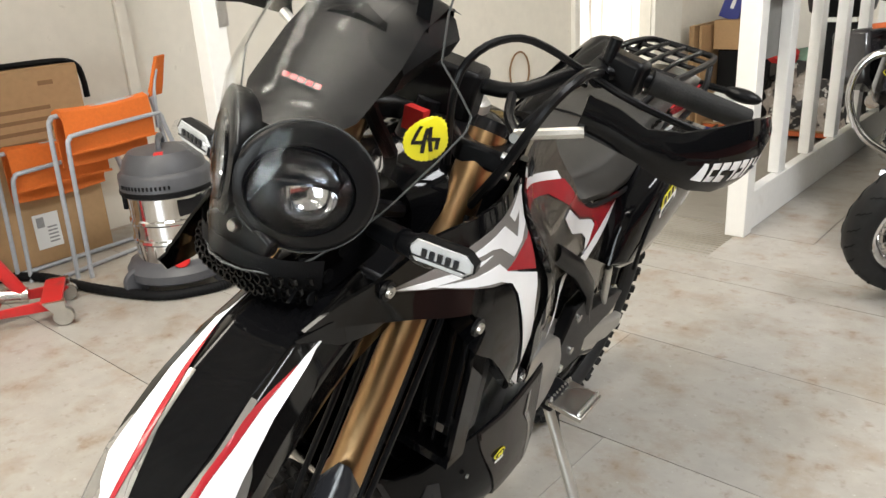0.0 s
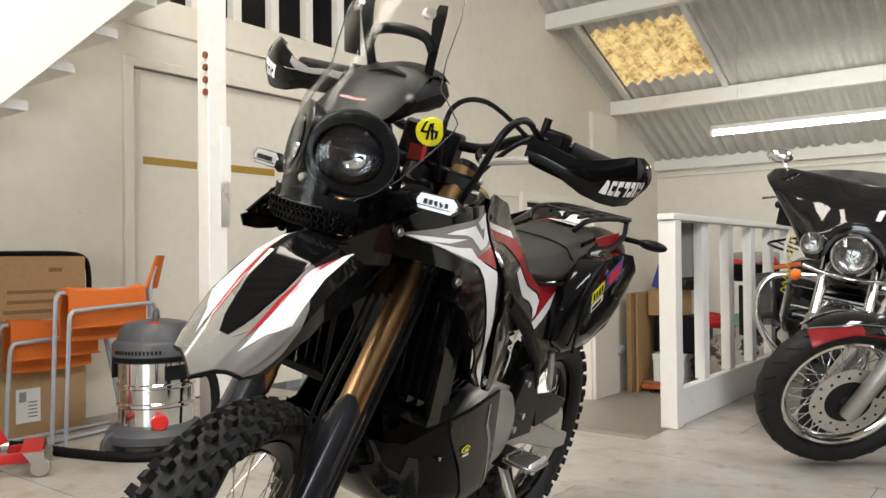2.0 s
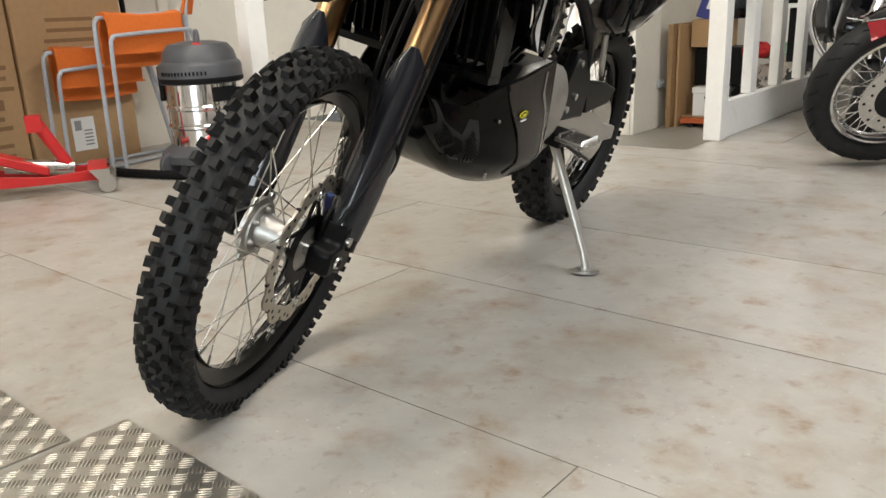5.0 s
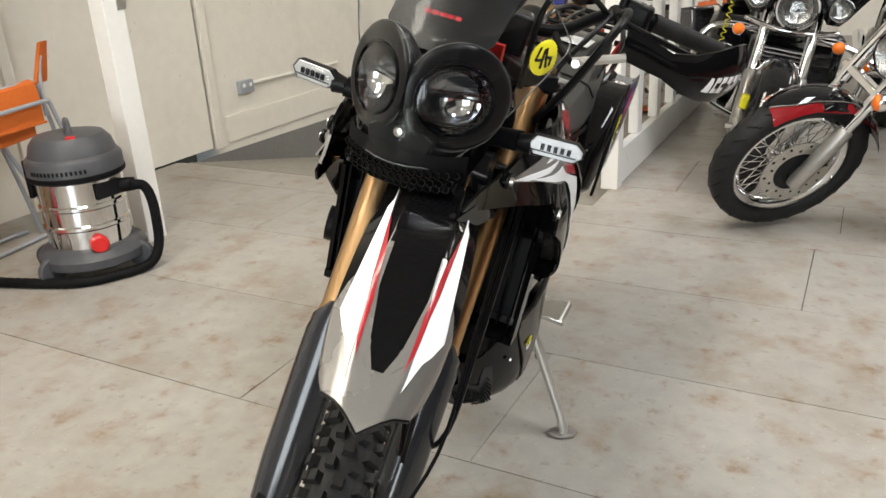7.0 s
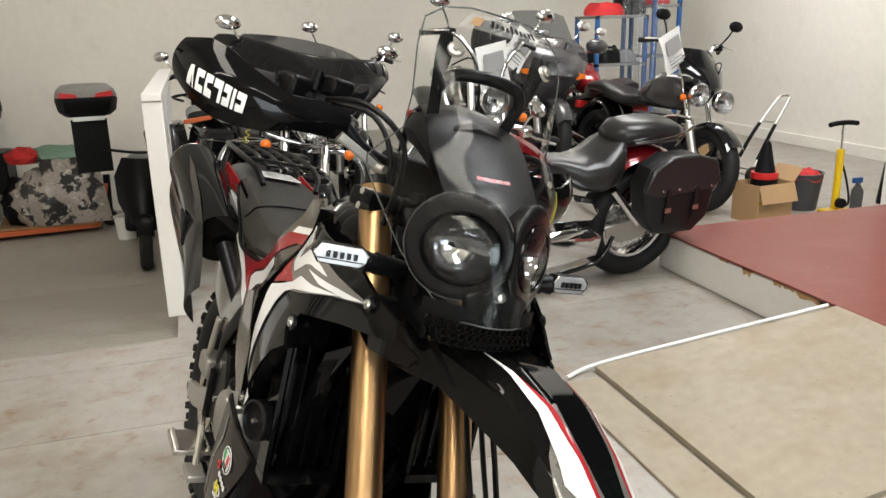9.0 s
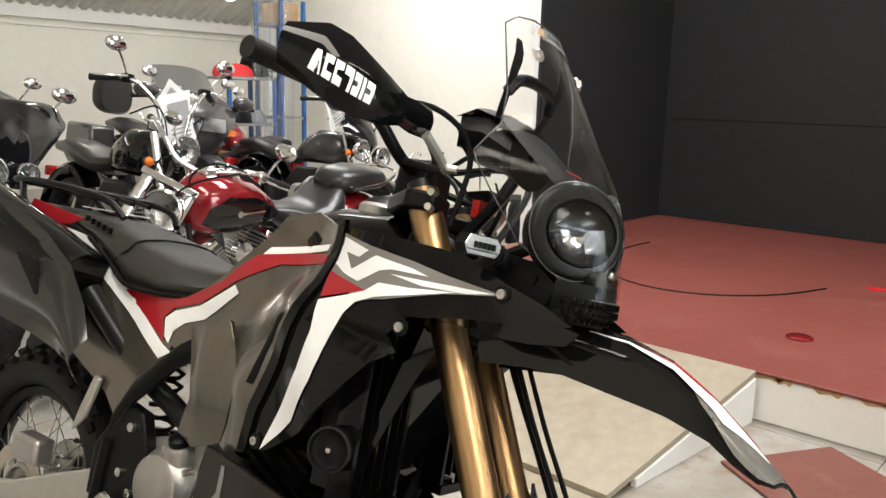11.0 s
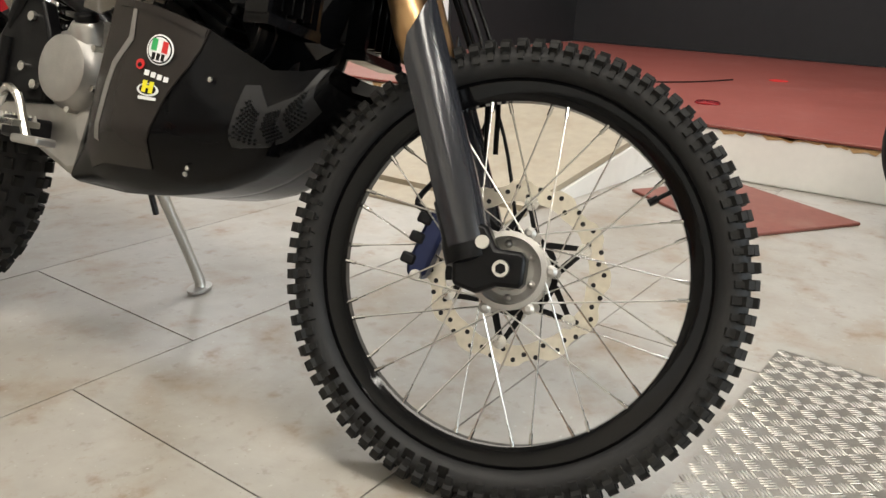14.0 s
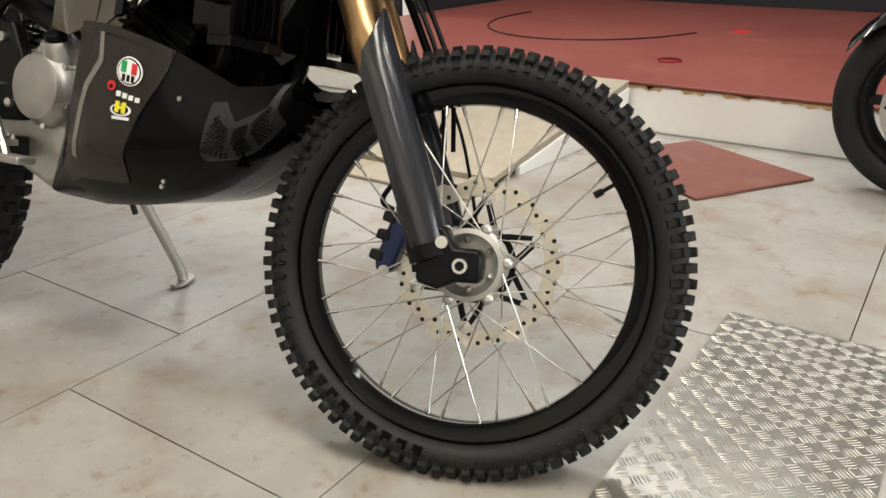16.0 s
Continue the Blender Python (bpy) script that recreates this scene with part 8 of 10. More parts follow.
def tank_y(x, z):
    """Half width of the cruiser's tank at a point of its side."""
    w, z0, z1 = (interp(-x, [(-r[0], r[k]) for r in TANK]) for k in (1, 2, 3))
    q = min(0.97, abs(z - (z0 + z1) / 2) / ((z1 - z0) / 2)) ** (1 / 0.85)
    return w * math.sqrt(1 - q * q) ** 0.75 + 0.0035


for s in (-1, 1):
    part("black_panel", G().sheet([(0.225, 0.715), (0.20, 0.79), (0.11, 0.838), (-0.05, 0.820), (-0.18, 0.762), (-0.265, 0.712), (-0.25, 0.692), (-0.1, 0.665), (0.12, 0.662)], lambda x, z: (x, s * tank_y(x, z), z), 0.002, 0.025, (0, s, 0)), BLACK_PAINT, tank, smooth=60)
    part("badge", G().box(-0.09, 0.05, s * 0.154 - 0.002, s * 0.154 + 0.002, 0.752, 0.762).cyl((0.06, s * 0.150, 0.757), (0.06, s * 0.158, 0.757), 0.016, n=12), CHROME, tank)
part("tank_console", G().loft([[(x, w * c, z + 0.018 * e) for c, e in ((-1, -1), (1, -1), (0.7, 1), (-0.7, 1))] for x, w, z in ((0.16, 0.03, 0.922), (0.05, 0.05, 0.925), (-0.08, 0.04, 0.885), (-0.18, 0.02, 0.825))]), CHROME, tank, bevel=0.004)
part("speedometer", G().lathe([(0.0, 0.0), (0.05, 0.0), (0.052, 0.02), (0.045, 0.026), (0.0, 0.024)], (0.03, 0, 0.93), (-0.3, 0, 0.95), 24), CHROME, tank)


def saddle(owner, name, rows, material, label):
    rings = []
    for x, w, zb, zt in rows:
        zc, h = (zt + zb) / 2, (zt - zb) / 2
        rings.append([(x, w * math.copysign(abs(math.cos(a)) ** 0.6, math.cos(a)), zc + h * math.copysign(abs(math.sin(a)) ** 0.7, math.sin(a))) for a in [2 * math.pi * k / 18 for k in range(18)]])
    return part(name, G().loft(rings), material, owner, label, smooth=60)


saddle(cr, "rider_seat", ((-0.26, 0.06, 0.68, 0.725), (-0.34, 0.11, 0.62, 0.735), (-0.44, 0.16, 0.56, 0.715), (-0.55, 0.18, 0.545, 0.735), (-0.63, 0.17, 0.56, 0.80), (-0.68, 0.13, 0.60, 0.82), (-0.70, 0.08, 0.66, 0.80)), LEATHER, "black leather rider's seat")
saddle(cr, "pillion_seat", ((-0.63, 0.07, 0.79, 0.85), (-0.70, 0.12, 0.76, 0.89), (-0.85, 0.13, 0.765, 0.90), (-1.0, 0.12, 0.765, 0.885), (-1.07, 0.08, 0.775, 0.85)), LEATHER, "black leather pillion seat")
part("rear_mudguard", G().loft([[(-0.865 + 0.37 * math.cos(radians(a)), w, 0.322 + 0.40 * math.sin(radians(a)) + 0.03 - 0.05 * (abs(w) / 0.11) ** 3) for w in [-0.11 + 0.0275 * k for k in range(9)]] for a in range(40, 180, 10)], cap=False, closed=False), RED_PAINT, cr, "candy red rear mudguard", smooth=60)
for s in (-1, 1):
    bag = part("saddlebag", G().loft([[(x, s * y, z) for x, z in ((-0.70, 0.60), (-0.74, 0.70), (-0.84, 0.755), (-1.0, 0.755), (-1.12, 0.72), (-1.17, 0.60), (-1.14, 0.40), (-1.06, 0.33), (-0.82, 0.34), (-0.74, 0.42))] for y in (0.15, 0.27)] + [[(x, s * 0.295, z) for x, z in ((-0.74, 0.60), (-0.77, 0.68), (-0.85, 0.725), (-1.0, 0.725), (-1.10, 0.70), (-1.14, 0.60), (-1.11, 0.43), (-1.04, 0.37), (-0.84, 0.38), (-0.78, 0.44))]]), BAG_LEATHER, cr, "black leather saddlebag with chrome buckles", bevel=0.012)
    part("bag_flap", G().loft([[(x, s * y, z) for x, z in ((-0.69, 0.59), (-0.73, 0.70), (-0.84, 0.765), (-1.0, 0.765), (-1.13, 0.73), (-1.18, 0.61), (-1.12, 0.57), (-0.80, 0.555))] for y in (0.272, 0.303)]), LEATHER, bag, bevel=0.010)
    for k in range(4):
        part("stud", G().lathe([(0.008, 0.0), (0.007, 0.003), (0.0, 0.005)], (-0.80 - 0.105 * k, s * 0.303, 0.592), (0, s, 0), 12), CHROME, bag)
    for x in (-0.84, -1.02):
        part("strap", G().box(x - 0.014, x + 0.014, s * 0.306 - 0.003, s * 0.306 + 0.003, 0.41, 0.60), BAG_LEATHER, bag)
        part("buckle", G().box(x - 0.018, x + 0.018, s * 0.311 - 0.003, s * 0.311 + 0.003, 0.475, 0.500), STEEL, bag)
    part("grab_rail", G().tube([(-0.72, s * 0.13, 0.80), (-0.95, s * 0.15, 0.82), (-1.12, s * 0.10, 0.86), (-1.15, 0, 0.87)], 0.008, 8, 3), CHROME, cr)
    part("exhaust", G().tube([(0.16, s * 0.12, 0.50), (0.20, s * 0.15, 0.36), (0.10, s * 0.17, 0.25), (-0.3, s * 0.19, 0.22), (-0.7, s * 0.20, 0.23), (-1.15, s * 0.21, 0.25)], lambda t: 0.022 + (0.018 if t > 0.55 else 0), 14, 4), CHROME, cr) if s < 0 else None
    part("frame_rail", G().tube([(0.27, s * 0.06, 0.72), (0.23, s * 0.11, 0.40), (0.17, s * 0.13, 0.15), (-0.1, s * 0.14, 0.125), (-0.55, s * 0.14, 0.16), (-0.66, s * 0.13, 0.30)], 0.013, 10, 4), BLACK_PAINT, cr)
    part("rear_shock", G().cyl((-0.80, s * 0.14, 0.36), (-0.62, s * 0.13, 0.56), 0.022, n=12), CHROME, cr)
    part("foot_peg", G().cyl((0.05, s * 0.16, 0.175), (0.05, s * 0.28, 0.185), 0.016, n=12), RUBBER, cr)
# engine
eng = part("engine", G().prism([(0.14, 0.20), (0.17, 0.32), (0.06, 0.42), (-0.20, 0.42), (-0.30, 0.36), (-0.30, 0.20), (-0.10, 0.15)], -0.14, 0.14, "y"), DARK_METAL, cr, "chromed V-twin engine with finned cylinders", bevel=0.015)
for cx0, cz0, ang in ((0.07, 0.40, -32), (-0.11, 0.40, 34)):
    m = Matrix.Translation((cx0, 0, cz0)) @ Matrix.Rotation(radians(-ang), 4, "Y")
    for k in range(11):
        part("fin", G().box(-0.075, 0.075, -0.105, 0.105, 0.018 * k, 0.018 * k + 0.007), ALU, eng, m=m)
    part("cylinder", G().cyl((0, 0, -0.02), (0, 0, 0.20), 0.06, n=20), DARK_METAL, eng, m=m)
    part("head_cover", G().loft([[(u * k, w * k, z) for u, w in ((-0.075, -0.10), (0.075, -0.10), (0.075, 0.10), (-0.075, 0.10))] for z, k in ((0.20, 1), (0.235, 0.95), (0.25, 0.7))]), CHROME, eng, m=m, bevel=0.01)
for s in (-1, 1):
    part("clutch_cover", G().lathe([(0.105, 0.0), (0.105, 0.03), (0.09, 0.05), (0.05, 0.058), (0.0, 0.06)], (0.0, s * 0.14, 0.30), (0, s, 0), 32), CHROME, eng)
    part("belt_cover", G().loft([[(x, s * y, z) for x, z in ((-0.16, 0.37), (-0.48, 0.385), (-0.55, 0.33), (-0.53, 0.23), (-0.20, 0.19), (-0.14, 0.27))] for y in (0.13, 0.185)] + [[(x, s * 0.205, z) for x, z in ((-0.19, 0.35), (-0.46, 0.36), (-0.52, 0.32), (-0.50, 0.25), (-0.22, 0.22), (-0.17, 0.28))]]), CHROME, eng, bevel=0.012)
    part("side_cover", G().loft([[(x, s * y, z) for x, z in ((-0.27, 0.59), (-0.46, 0.545), (-0.52, 0.47), (-0.48, 0.42), (-0.26, 0.44), (-0.22, 0.50))] for y in (0.12, 0.175)] + [[(x, s * 0.195, z) for x, z in ((-0.28, 0.57), (-0.45, 0.53), (-0.49, 0.47), (-0.46, 0.44), (-0.27, 0.46), (-0.25, 0.51))]]), CHROME, cr, "chrome side cover", bevel=0.012)
    part("air_cover", G().lathe([(0.0, 0.03), (0.05, 0.028), (0.06, 0.0), (0.0, 0.0)], (0.02, s * 0.13, 0.57), (0, s, 0), 24), CHROME, eng)
    part("pulley_plate", G().prism([(-0.60, 0.35), (-0.82, 0.38), (-0.90, 0.33), (-0.86, 0.27), (-0.72, 0.25), (-0.62, 0.29)], s * 0.125 - 0.006, s * 0.125 + 0.006, "y"), ALU, cr, bevel=0.004)
stn = part("side_stand", G().tube([(-0.10, 0.14, 0.17), (-0.13, 0.20, 0.11), (-0.15, 0.32, -0.035)], 0.013, 10, 3), CHROME, cr)
part("stand_foot", G().ball((-0.16, 0.335, -0.045), (0.045, 0.022, 0.008)), CHROME, stn)
for i, q in enumerate([[(0.12, 0.2, 0.96), (0.28, 0.15, 0.93), (0.35, 0.08, 0.86), (0.28, 0.05, 0.75)], [(0.10, -0.2, 0.96), (0.30, -0.13, 0.95), (0.36, -0.05, 0.84), (0.28, -0.05, 0.72)], [(0.1, 0.22, 0.97), (0.2, 0.12, 0.99), (0.26, 0.04, 0.9), (0.2, 0.08, 0.7)]]):
    part("control_cable", G().tube(q, 0.005, 6, 5), MATT_BLACK, cr)

# ---- black touring cruiser with fork-mounted fairing ----
bg = thing("touring_cruiser", frame_m((0.431, 2.655, 0), math.atan2(-0.993, 0.12), radians(12)), "glossy black touring cruiser with fairing and chrome lamps", "motorcycle", "parked motorcycles")
road_wheel(bg, Matrix.Translation((0.0, 0, 0.315)), 0.315, 0.064, 0.205, 9, SILVER_PAINT, disc=0.145, disc_y=0.075)
road_wheel(bg, Matrix.Translation((-1.60, 0, 0.315)), 0.315, 0.075, 0.205, 9, SILVER_PAINT, grooves=False)
for s in (-1, 1):
    part("fork_slider", G().lathe([(0.0, 0.0), (0.028, 0.004), (0.038, 0.02), (0.038, 0.33), (0.032, 0.34), (0.0, 0.342)], (0.02, s * 0.115, 0.26), (-0.45, 0, 0.89), 20), SILVER_PAINT, bg, "silver fork slider")
    part("fork_tube", G().cyl((-0.12, s * 0.115, 0.55), (-0.31, s * 0.115, 0.95), 0.025, n=16), CHROME, bg)
    part("axle_nut", G().cyl((0.02, s * 0.13, 0.30), (0.02, s * 0.165, 0.30), 0.02, n=6), CHROME, bg)
    round_lamp(bg, (-0.115, s * 0.188, 0.915), 0.055, (1, 0, 0.02), "spot_lamp")
    indicator(bg, (-0.18, s * 0.15, 0.76), (-0.15, s * 0.235, 0.745), CHROME, 0.03)
    mirror_on(bg, (-0.36, s * 0.40, 1.27), (-0.40, s * 0.46, 1.345), 0.07, 0.04)
    part("crash_bar", G().tube([(-0.42, s * 0.10, 0.72), (-0.40, s * 0.24, 0.735), (-0.38, s * 0.37, 0.70), (-0.37, s * 0.42, 0.60), (-0.38, s * 0.40, 0.46), (-0.40, s * 0.30, 0.33), (-0.45, s * 0.14, 0.26)], 0.018, 12, 5), CHROME, bg, "thick chrome crash bar")
    part("grip", G().cyl((-0.45, s * 0.33, 1.13), (-0.60, s * 0.45, 1.09), 0.02, n=12), RUBBER, bg)
    part("lever", G().tube([(-0.40, s * 0.33, 1.14), (-0.42, s * 0.42, 1.13), (-0.50, s * 0.52, 1.11)], 0.007, 6, 3), CHROME, bg)
    pb = part("pannier", G().loft([[(x, s * y, z) for x, z in ((-1.18, 0.40), (-1.20, 0.62), (-1.26, 0.70), (-1.78, 0.70), (-1.90, 0.62), (-1.92, 0.50), (-1.86, 0.36), (-1.70, 0.31), (-1.28, 0.32))] for y in (0.18, 0.36)] + [[(x, s * 0.40, z) for x, z in ((-1.24, 0.42), (-1.25, 0.60), (-1.30, 0.66), (-1.75, 0.66), (-1.85, 0.60), (-1.87, 0.50), (-1.82, 0.40), (-1.68, 0.36), (-1.30, 0.37))]]), BLACK_PAINT, bg, "hard black pannier", bevel=0.02)
    part("pannier_lid", G().box(-1.90, -1.19, min(s * 0.185, s * 0.405), max(s * 0.185, s * 0.405), 0.625, 0.632), CHROME, pb)
    part("exhaust", G().tube([(-0.55, s * 0.12, 0.45), (-0.62, s * 0.16, 0.25), (-0.9, s * 0.20, 0.20), (-1.9, s * 0.24, 0.22)], lambda t: 0.022 + (0.024 if t > 0.5 else 0), 14, 4), CHROME, bg)
round_lamp(bg, (-0.115, 0, 0.885), 0.098, (1, 0, 0.02))
# batwing fairing: a swept shell round the lamp
def wing(t, e):
    """t across from -1 to 1, e from the lower edge 0 to the rim 1."""
    a = abs(t)
    top = interp(a, [(0, 1.245), (0.25, 1.26), (0.5, 1.275), (0.75, 1.29), (0.92, 1.285), (1, 1.24)])
    bot = interp(a, [(0, 0.965), (0.2, 0.945), (0.27, 0.87), (0.35, 0.835), (0.52, 0.835), (0.62, 0.90), (0.72, 0.965), (0.82, 1.02), (0.93, 1.075), (1, 1.14)])
    z = bot + (top - bot) * e
    y = 0.525 * t * (0.80 + 0.20 * e ** 0.7 if a > 0.3 else 0.85 + 0.15 * e)
    x = -0.165 - 0.10 * a ** 2 - 0.15 * max(0, a - 0.45) - (0.16 * e ** 1.6) + 0.045 * math.sin(math.pi * e) * (1 - 0.5 * a)
    return (x, y, z)


tt = [-1 + k / 14 for k in range(29)]
fr = part("fairing", G().loft([[wing(t, e) for t in tt] for e in (0, 0.12, 0.25, 0.4, 0.55, 0.7, 0.85, 0.95, 1.0)] + [[(p[0] - 0.012, p[1], p[2]) for p in [wing(t, e) for t in tt]] for e in (1.0, 0.6, 0.2, 0)], cap=False, closed=False, loop=True), BLACK_PAINT, bg, "glossy black fork-mounted fairing", smooth=60)
part("fairing_screen", G().loft([[(-0.33 - 0.22 * e - 0.10 * abs(t) ** 2, 0.40 * t * (1 - 0.18 * e), 1.25 + 0.085 * e * (1 - 0.3 * t * t)) for t in [-1 + k / 8 for k in range(17)]] for e in (0, 0.35, 0.7, 1)], cap=False, closed=False), SMOKE, fr, "short smoked screen", smooth=60)
part("inner_fairing", G().loft([[(-0.40 - 0.06 * abs(t), 0.42 * t, z) for t in (-1, -0.5, 0, 0.5, 1)] for z in (0.98, 1.24)], cap=False, closed=False), SATIN_BLACK, bg)
part("badge", G().box(-0.205, -0.199, -0.035, 0.035, 1.115, 1.13), CHROME, fr)
part("lamp_nacelle", G().loft([[(-0.135 - dx, w * math.cos(a), 0.885 + w * 0.95 * math.sin(a)) for a in [2 * math.pi * k / 24 for k in range(24)]] for dx, w in ((0.0, 0.104), (0.05, 0.112), (0.16, 0.10))], cap=False), CHROME, bg)
part("light_bar", G().tube([(-0.23, -0.22, 0.80), (-0.21, -0.10, 0.775), (-0.20, 0, 0.77), (-0.21, 0.10, 0.775), (-0.23, 0.22, 0.80)], 0.013, 10, 3), CHROME, bg)
part("front_mudguard", G().loft([[(0.335 * math.cos(radians(a)) * (1.02), w, 0.315 + 0.36 * math.sin(radians(a)) - 0.08 * (abs(w) / 0.10) ** 3) for w in [-0.10 + 0.025 * k for k in range(9)]] for a in range(18, 178, 10)], cap=False, closed=False), BLACK_PAINT, bg, "deep black front mudguard", smooth=60)
part("engine", G().prism([(-0.50, 0.22), (-0.48, 0.45), (-0.58, 0.66), (-0.86, 0.66), (-1.0, 0.45), (-1.0, 0.22)], -0.15, 0.15, "y"), DARK_METAL, bg, bevel=0.02)
for k in range(9):
    part("fin", G().box(-0.62, -0.50, -0.12, 0.12, 0.46 + 0.022 * k, 0.468 + 0.022 * k), STEEL, bg)
saddle(bg, "fuel_tank", ((-0.42, 0.06, 0.74, 0.88), (-0.52, 0.14, 0.68, 0.93), (-0.70, 0.16, 0.68, 0.93), (-0.88, 0.12, 0.69, 0.85), (-1.0, 0.06, 0.70, 0.76)), BLACK_PAINT, "black fuel tank")
saddle(bg, "seat", ((-0.95, 0.09, 0.64, 0.75), (-1.10, 0.17, 0.60, 0.74), (-1.26, 0.18, 0.62, 0.80), (-1.50, 0.15, 0.68, 0.84), (-1.72, 0.12, 0.70, 0.80)), LEATHER, "black leather touring seat")
saddle(bg, "backrest", ((-1.70, 0.10, 0.86, 1.10), (-1.75, 0.15, 0.84, 1.14), (-1.80, 0.14, 0.86, 1.12)), LEATHER, "padded passenger backrest")
part("rear_mudguard", G().loft([[(-1.60 + 0.36 * math.cos(radians(a)), w, 0.315 + 0.40 * math.sin(radians(a)) - 0.05 * (abs(w) / 0.12) ** 3) for w in [-0.12 + 0.03 * k for k in range(9)]] for a in range(30, 180, 12)], cap=False, closed=False), BLACK_PAINT, bg, smooth=60)
part("side_stand", G().tube([(-0.75, 0.15, 0.2), (-0.78, 0.24, 0.10), (-0.80, 0.36, -0.06)], 0.012, 8, 3), STEEL, bg)
part("price_sheet", G().loft([[(-0.80, -0.40 + dx, 1.06 - z), (-0.62, -0.36 + dx, 1.06 - z)] for dx, z in ((0, 0), (0.01, 0.1), (0.0, 0.2), (0.01, 0.27))], cap=False, closed=False), PAPER, bg, "printed sheet hung from the bars")
part("coiled_tag", G().tube([(-0.33 + 0.012 * math.cos(k * 1.1), -0.30 + 0.012 * math.sin(k * 1.1), 0.98 - 0.006 * k) for k in range(60)], 0.0022, 5, 1), YELLOW_DECAL, bg)
part("brake_lock", G().box(-0.02, 0.05, -0.13, -0.09, 0.40, 0.47), YELLOW_DECAL, bg, "bright yellow disc lock", bevel=0.01)

# ---- further motorcycles in the row ----


def row_bike(name, o, head, lean, label, body, high=False, screen=False, twin=False, rack=False, sheet=None, scale=1.0, pannier=False, tank_col=None, bar_z=1.06):
    """A parked road motorcycle, its front axle over the frame's origin."""
    b = thing(name, frame_m(o, radians(head), radians(lean)) @ Matrix.Scale(scale, 4), label, "motorcycle", "parked motorcycles")
    road_wheel(b, Matrix.Translation((0, 0, 0.31)), 0.31, 0.055, 0.215, 5, DARK_METAL, disc=0.15, grooves=False)
    road_wheel(b, Matrix.Translation((-1.45, 0, 0.31)), 0.31, 0.075, 0.215, 5, DARK_METAL, grooves=False)
    for s in (-1, 1):
        part("fork_leg", G().cyl((0.0, s * 0.10, 0.30), (-0.16, s * 0.10, 0.62), 0.03, n=14), ALU, b)
        part("fork_tube", G().cyl((-0.14, s * 0.10, 0.58), (-0.32, s * 0.10, 0.96), 0.022, n=14), CHROME, b)
        if high:
            part("bar_riser", G().tube([(-0.30, s * 0.07, 0.95), (-0.30, s * 0.10, 1.10), (-0.36, s * 0.20, 1.22), (-0.44, s * 0.28, 1.24)], 0.0135, 10, 4), CHROME, b)
        hz = 1.24 if high else bar_z
        part("grip", G().cyl((-0.43, s * 0.27, hz), (-0.56, s * 0.38, hz - 0.02), 0.019, n=12), RUBBER, b)
        part("lever", G().tube([(-0.37, s * 0.26, hz + 0.01), (-0.36, s * 0.33, hz), (-0.43, s * 0.42, hz - 0.01)], 0.006, 6, 3), STEEL, b)
        part("switch_box", G().box(-0.03, 0.03, -0.03, 0.03, -0.025, 0.025), SATIN_BLACK, b, m=pose(-0.41, s * 0.24, hz), bevel=0.01)
        mirror_on(b, (-0.40, s * 0.25, hz + 0.02), (-0.38, s * 0.34, hz + 0.17), 0.065, 0.042, CHROME if not twin else SATIN_BLACK)
        indicator(b, (-0.18, s * 0.12, 0.80), (-0.16, s * 0.20, 0.80), SATIN_BLACK, 0.028)
        part("exhaust", G().tube([(-0.50, s * 0.10, 0.55), (-0.48, s * 0.15, 0.34), (-0.65, s * 0.17, 0.25), (-1.1, s * 0.19, 0.28), (-1.6, s * 0.21, 0.36)], lambda t: 0.02 + (0.026 if t > 0.55 else 0), 12, 4), CHROME, b)
        part("engine_cover", G().lathe([(0.10, 0.0), (0.10, 0.03), (0.08, 0.05), (0.0, 0.055)], (-0.72, s * 0.14, 0.42), (0, s, 0), 24), ALU, b)
        if pannier:
            part("pannier", G().loft([[(x, s * y, z) for x, z in ((-1.20, 0.45), (-1.22, 0.78), (-1.70, 0.80), (-1.75, 0.50), (-1.62, 0.42))] for y in (0.18, 0.40)]), TOUR_GREY, b, bevel=0.03)
    if not high:
        part("handlebar", G().tube([(-0.43, -0.28, bar_z), (-0.36, -0.16, bar_z - 0.01), (-0.33, -0.05, 0.98), (-0.33, 0.05, 0.98), (-0.36, 0.16, bar_z - 0.01), (-0.43, 0.28, bar_z)], 0.012, 8, 3), CHROME, b)
    part("engine", G().prism([(-0.42, 0.25), (-0.40, 0.45), (-0.50, 0.66), (-0.80, 0.66), (-0.98, 0.46), (-0.98, 0.25)], -0.14, 0.14, "y"), DARK_METAL, b, bevel=0.02)
    for k in range(8):
        part("fin", G().box(-0.60, -0.41, -0.13, 0.13, 0.42 + 0.025 * k, 0.43 + 0.025 * k), ALU, b)
    part("frame_tube", G().tube([(-0.30, 0, 0.90), (-0.42, 0, 0.55), (-0.48, 0, 0.24), (-1.0, 0, 0.24), (-1.45, 0, 0.31)], 0.02, 10, 4), DARK_METAL, b)
    saddle(b, "fuel_tank", ((-0.34, 0.05, 0.76, 0.90), (-0.44, 0.13, 0.70, 0.97), (-0.60, 0.15, 0.70, 0.98), (-0.78, 0.12, 0.70, 0.90), (-0.90, 0.07, 0.70, 0.80)), tank_col or body, "glossy fuel tank")
    saddle(b, "seat", ((-0.84, 0.08, 0.70, 0.80), (-1.0, 0.15, 0.68, 0.78), (-1.18, 0.16, 0.70, 0.84), (-1.42, 0.13, 0.76, 0.88), (-1.64, 0.09, 0.78, 0.85)), LEATHER, "black vinyl dual seat")
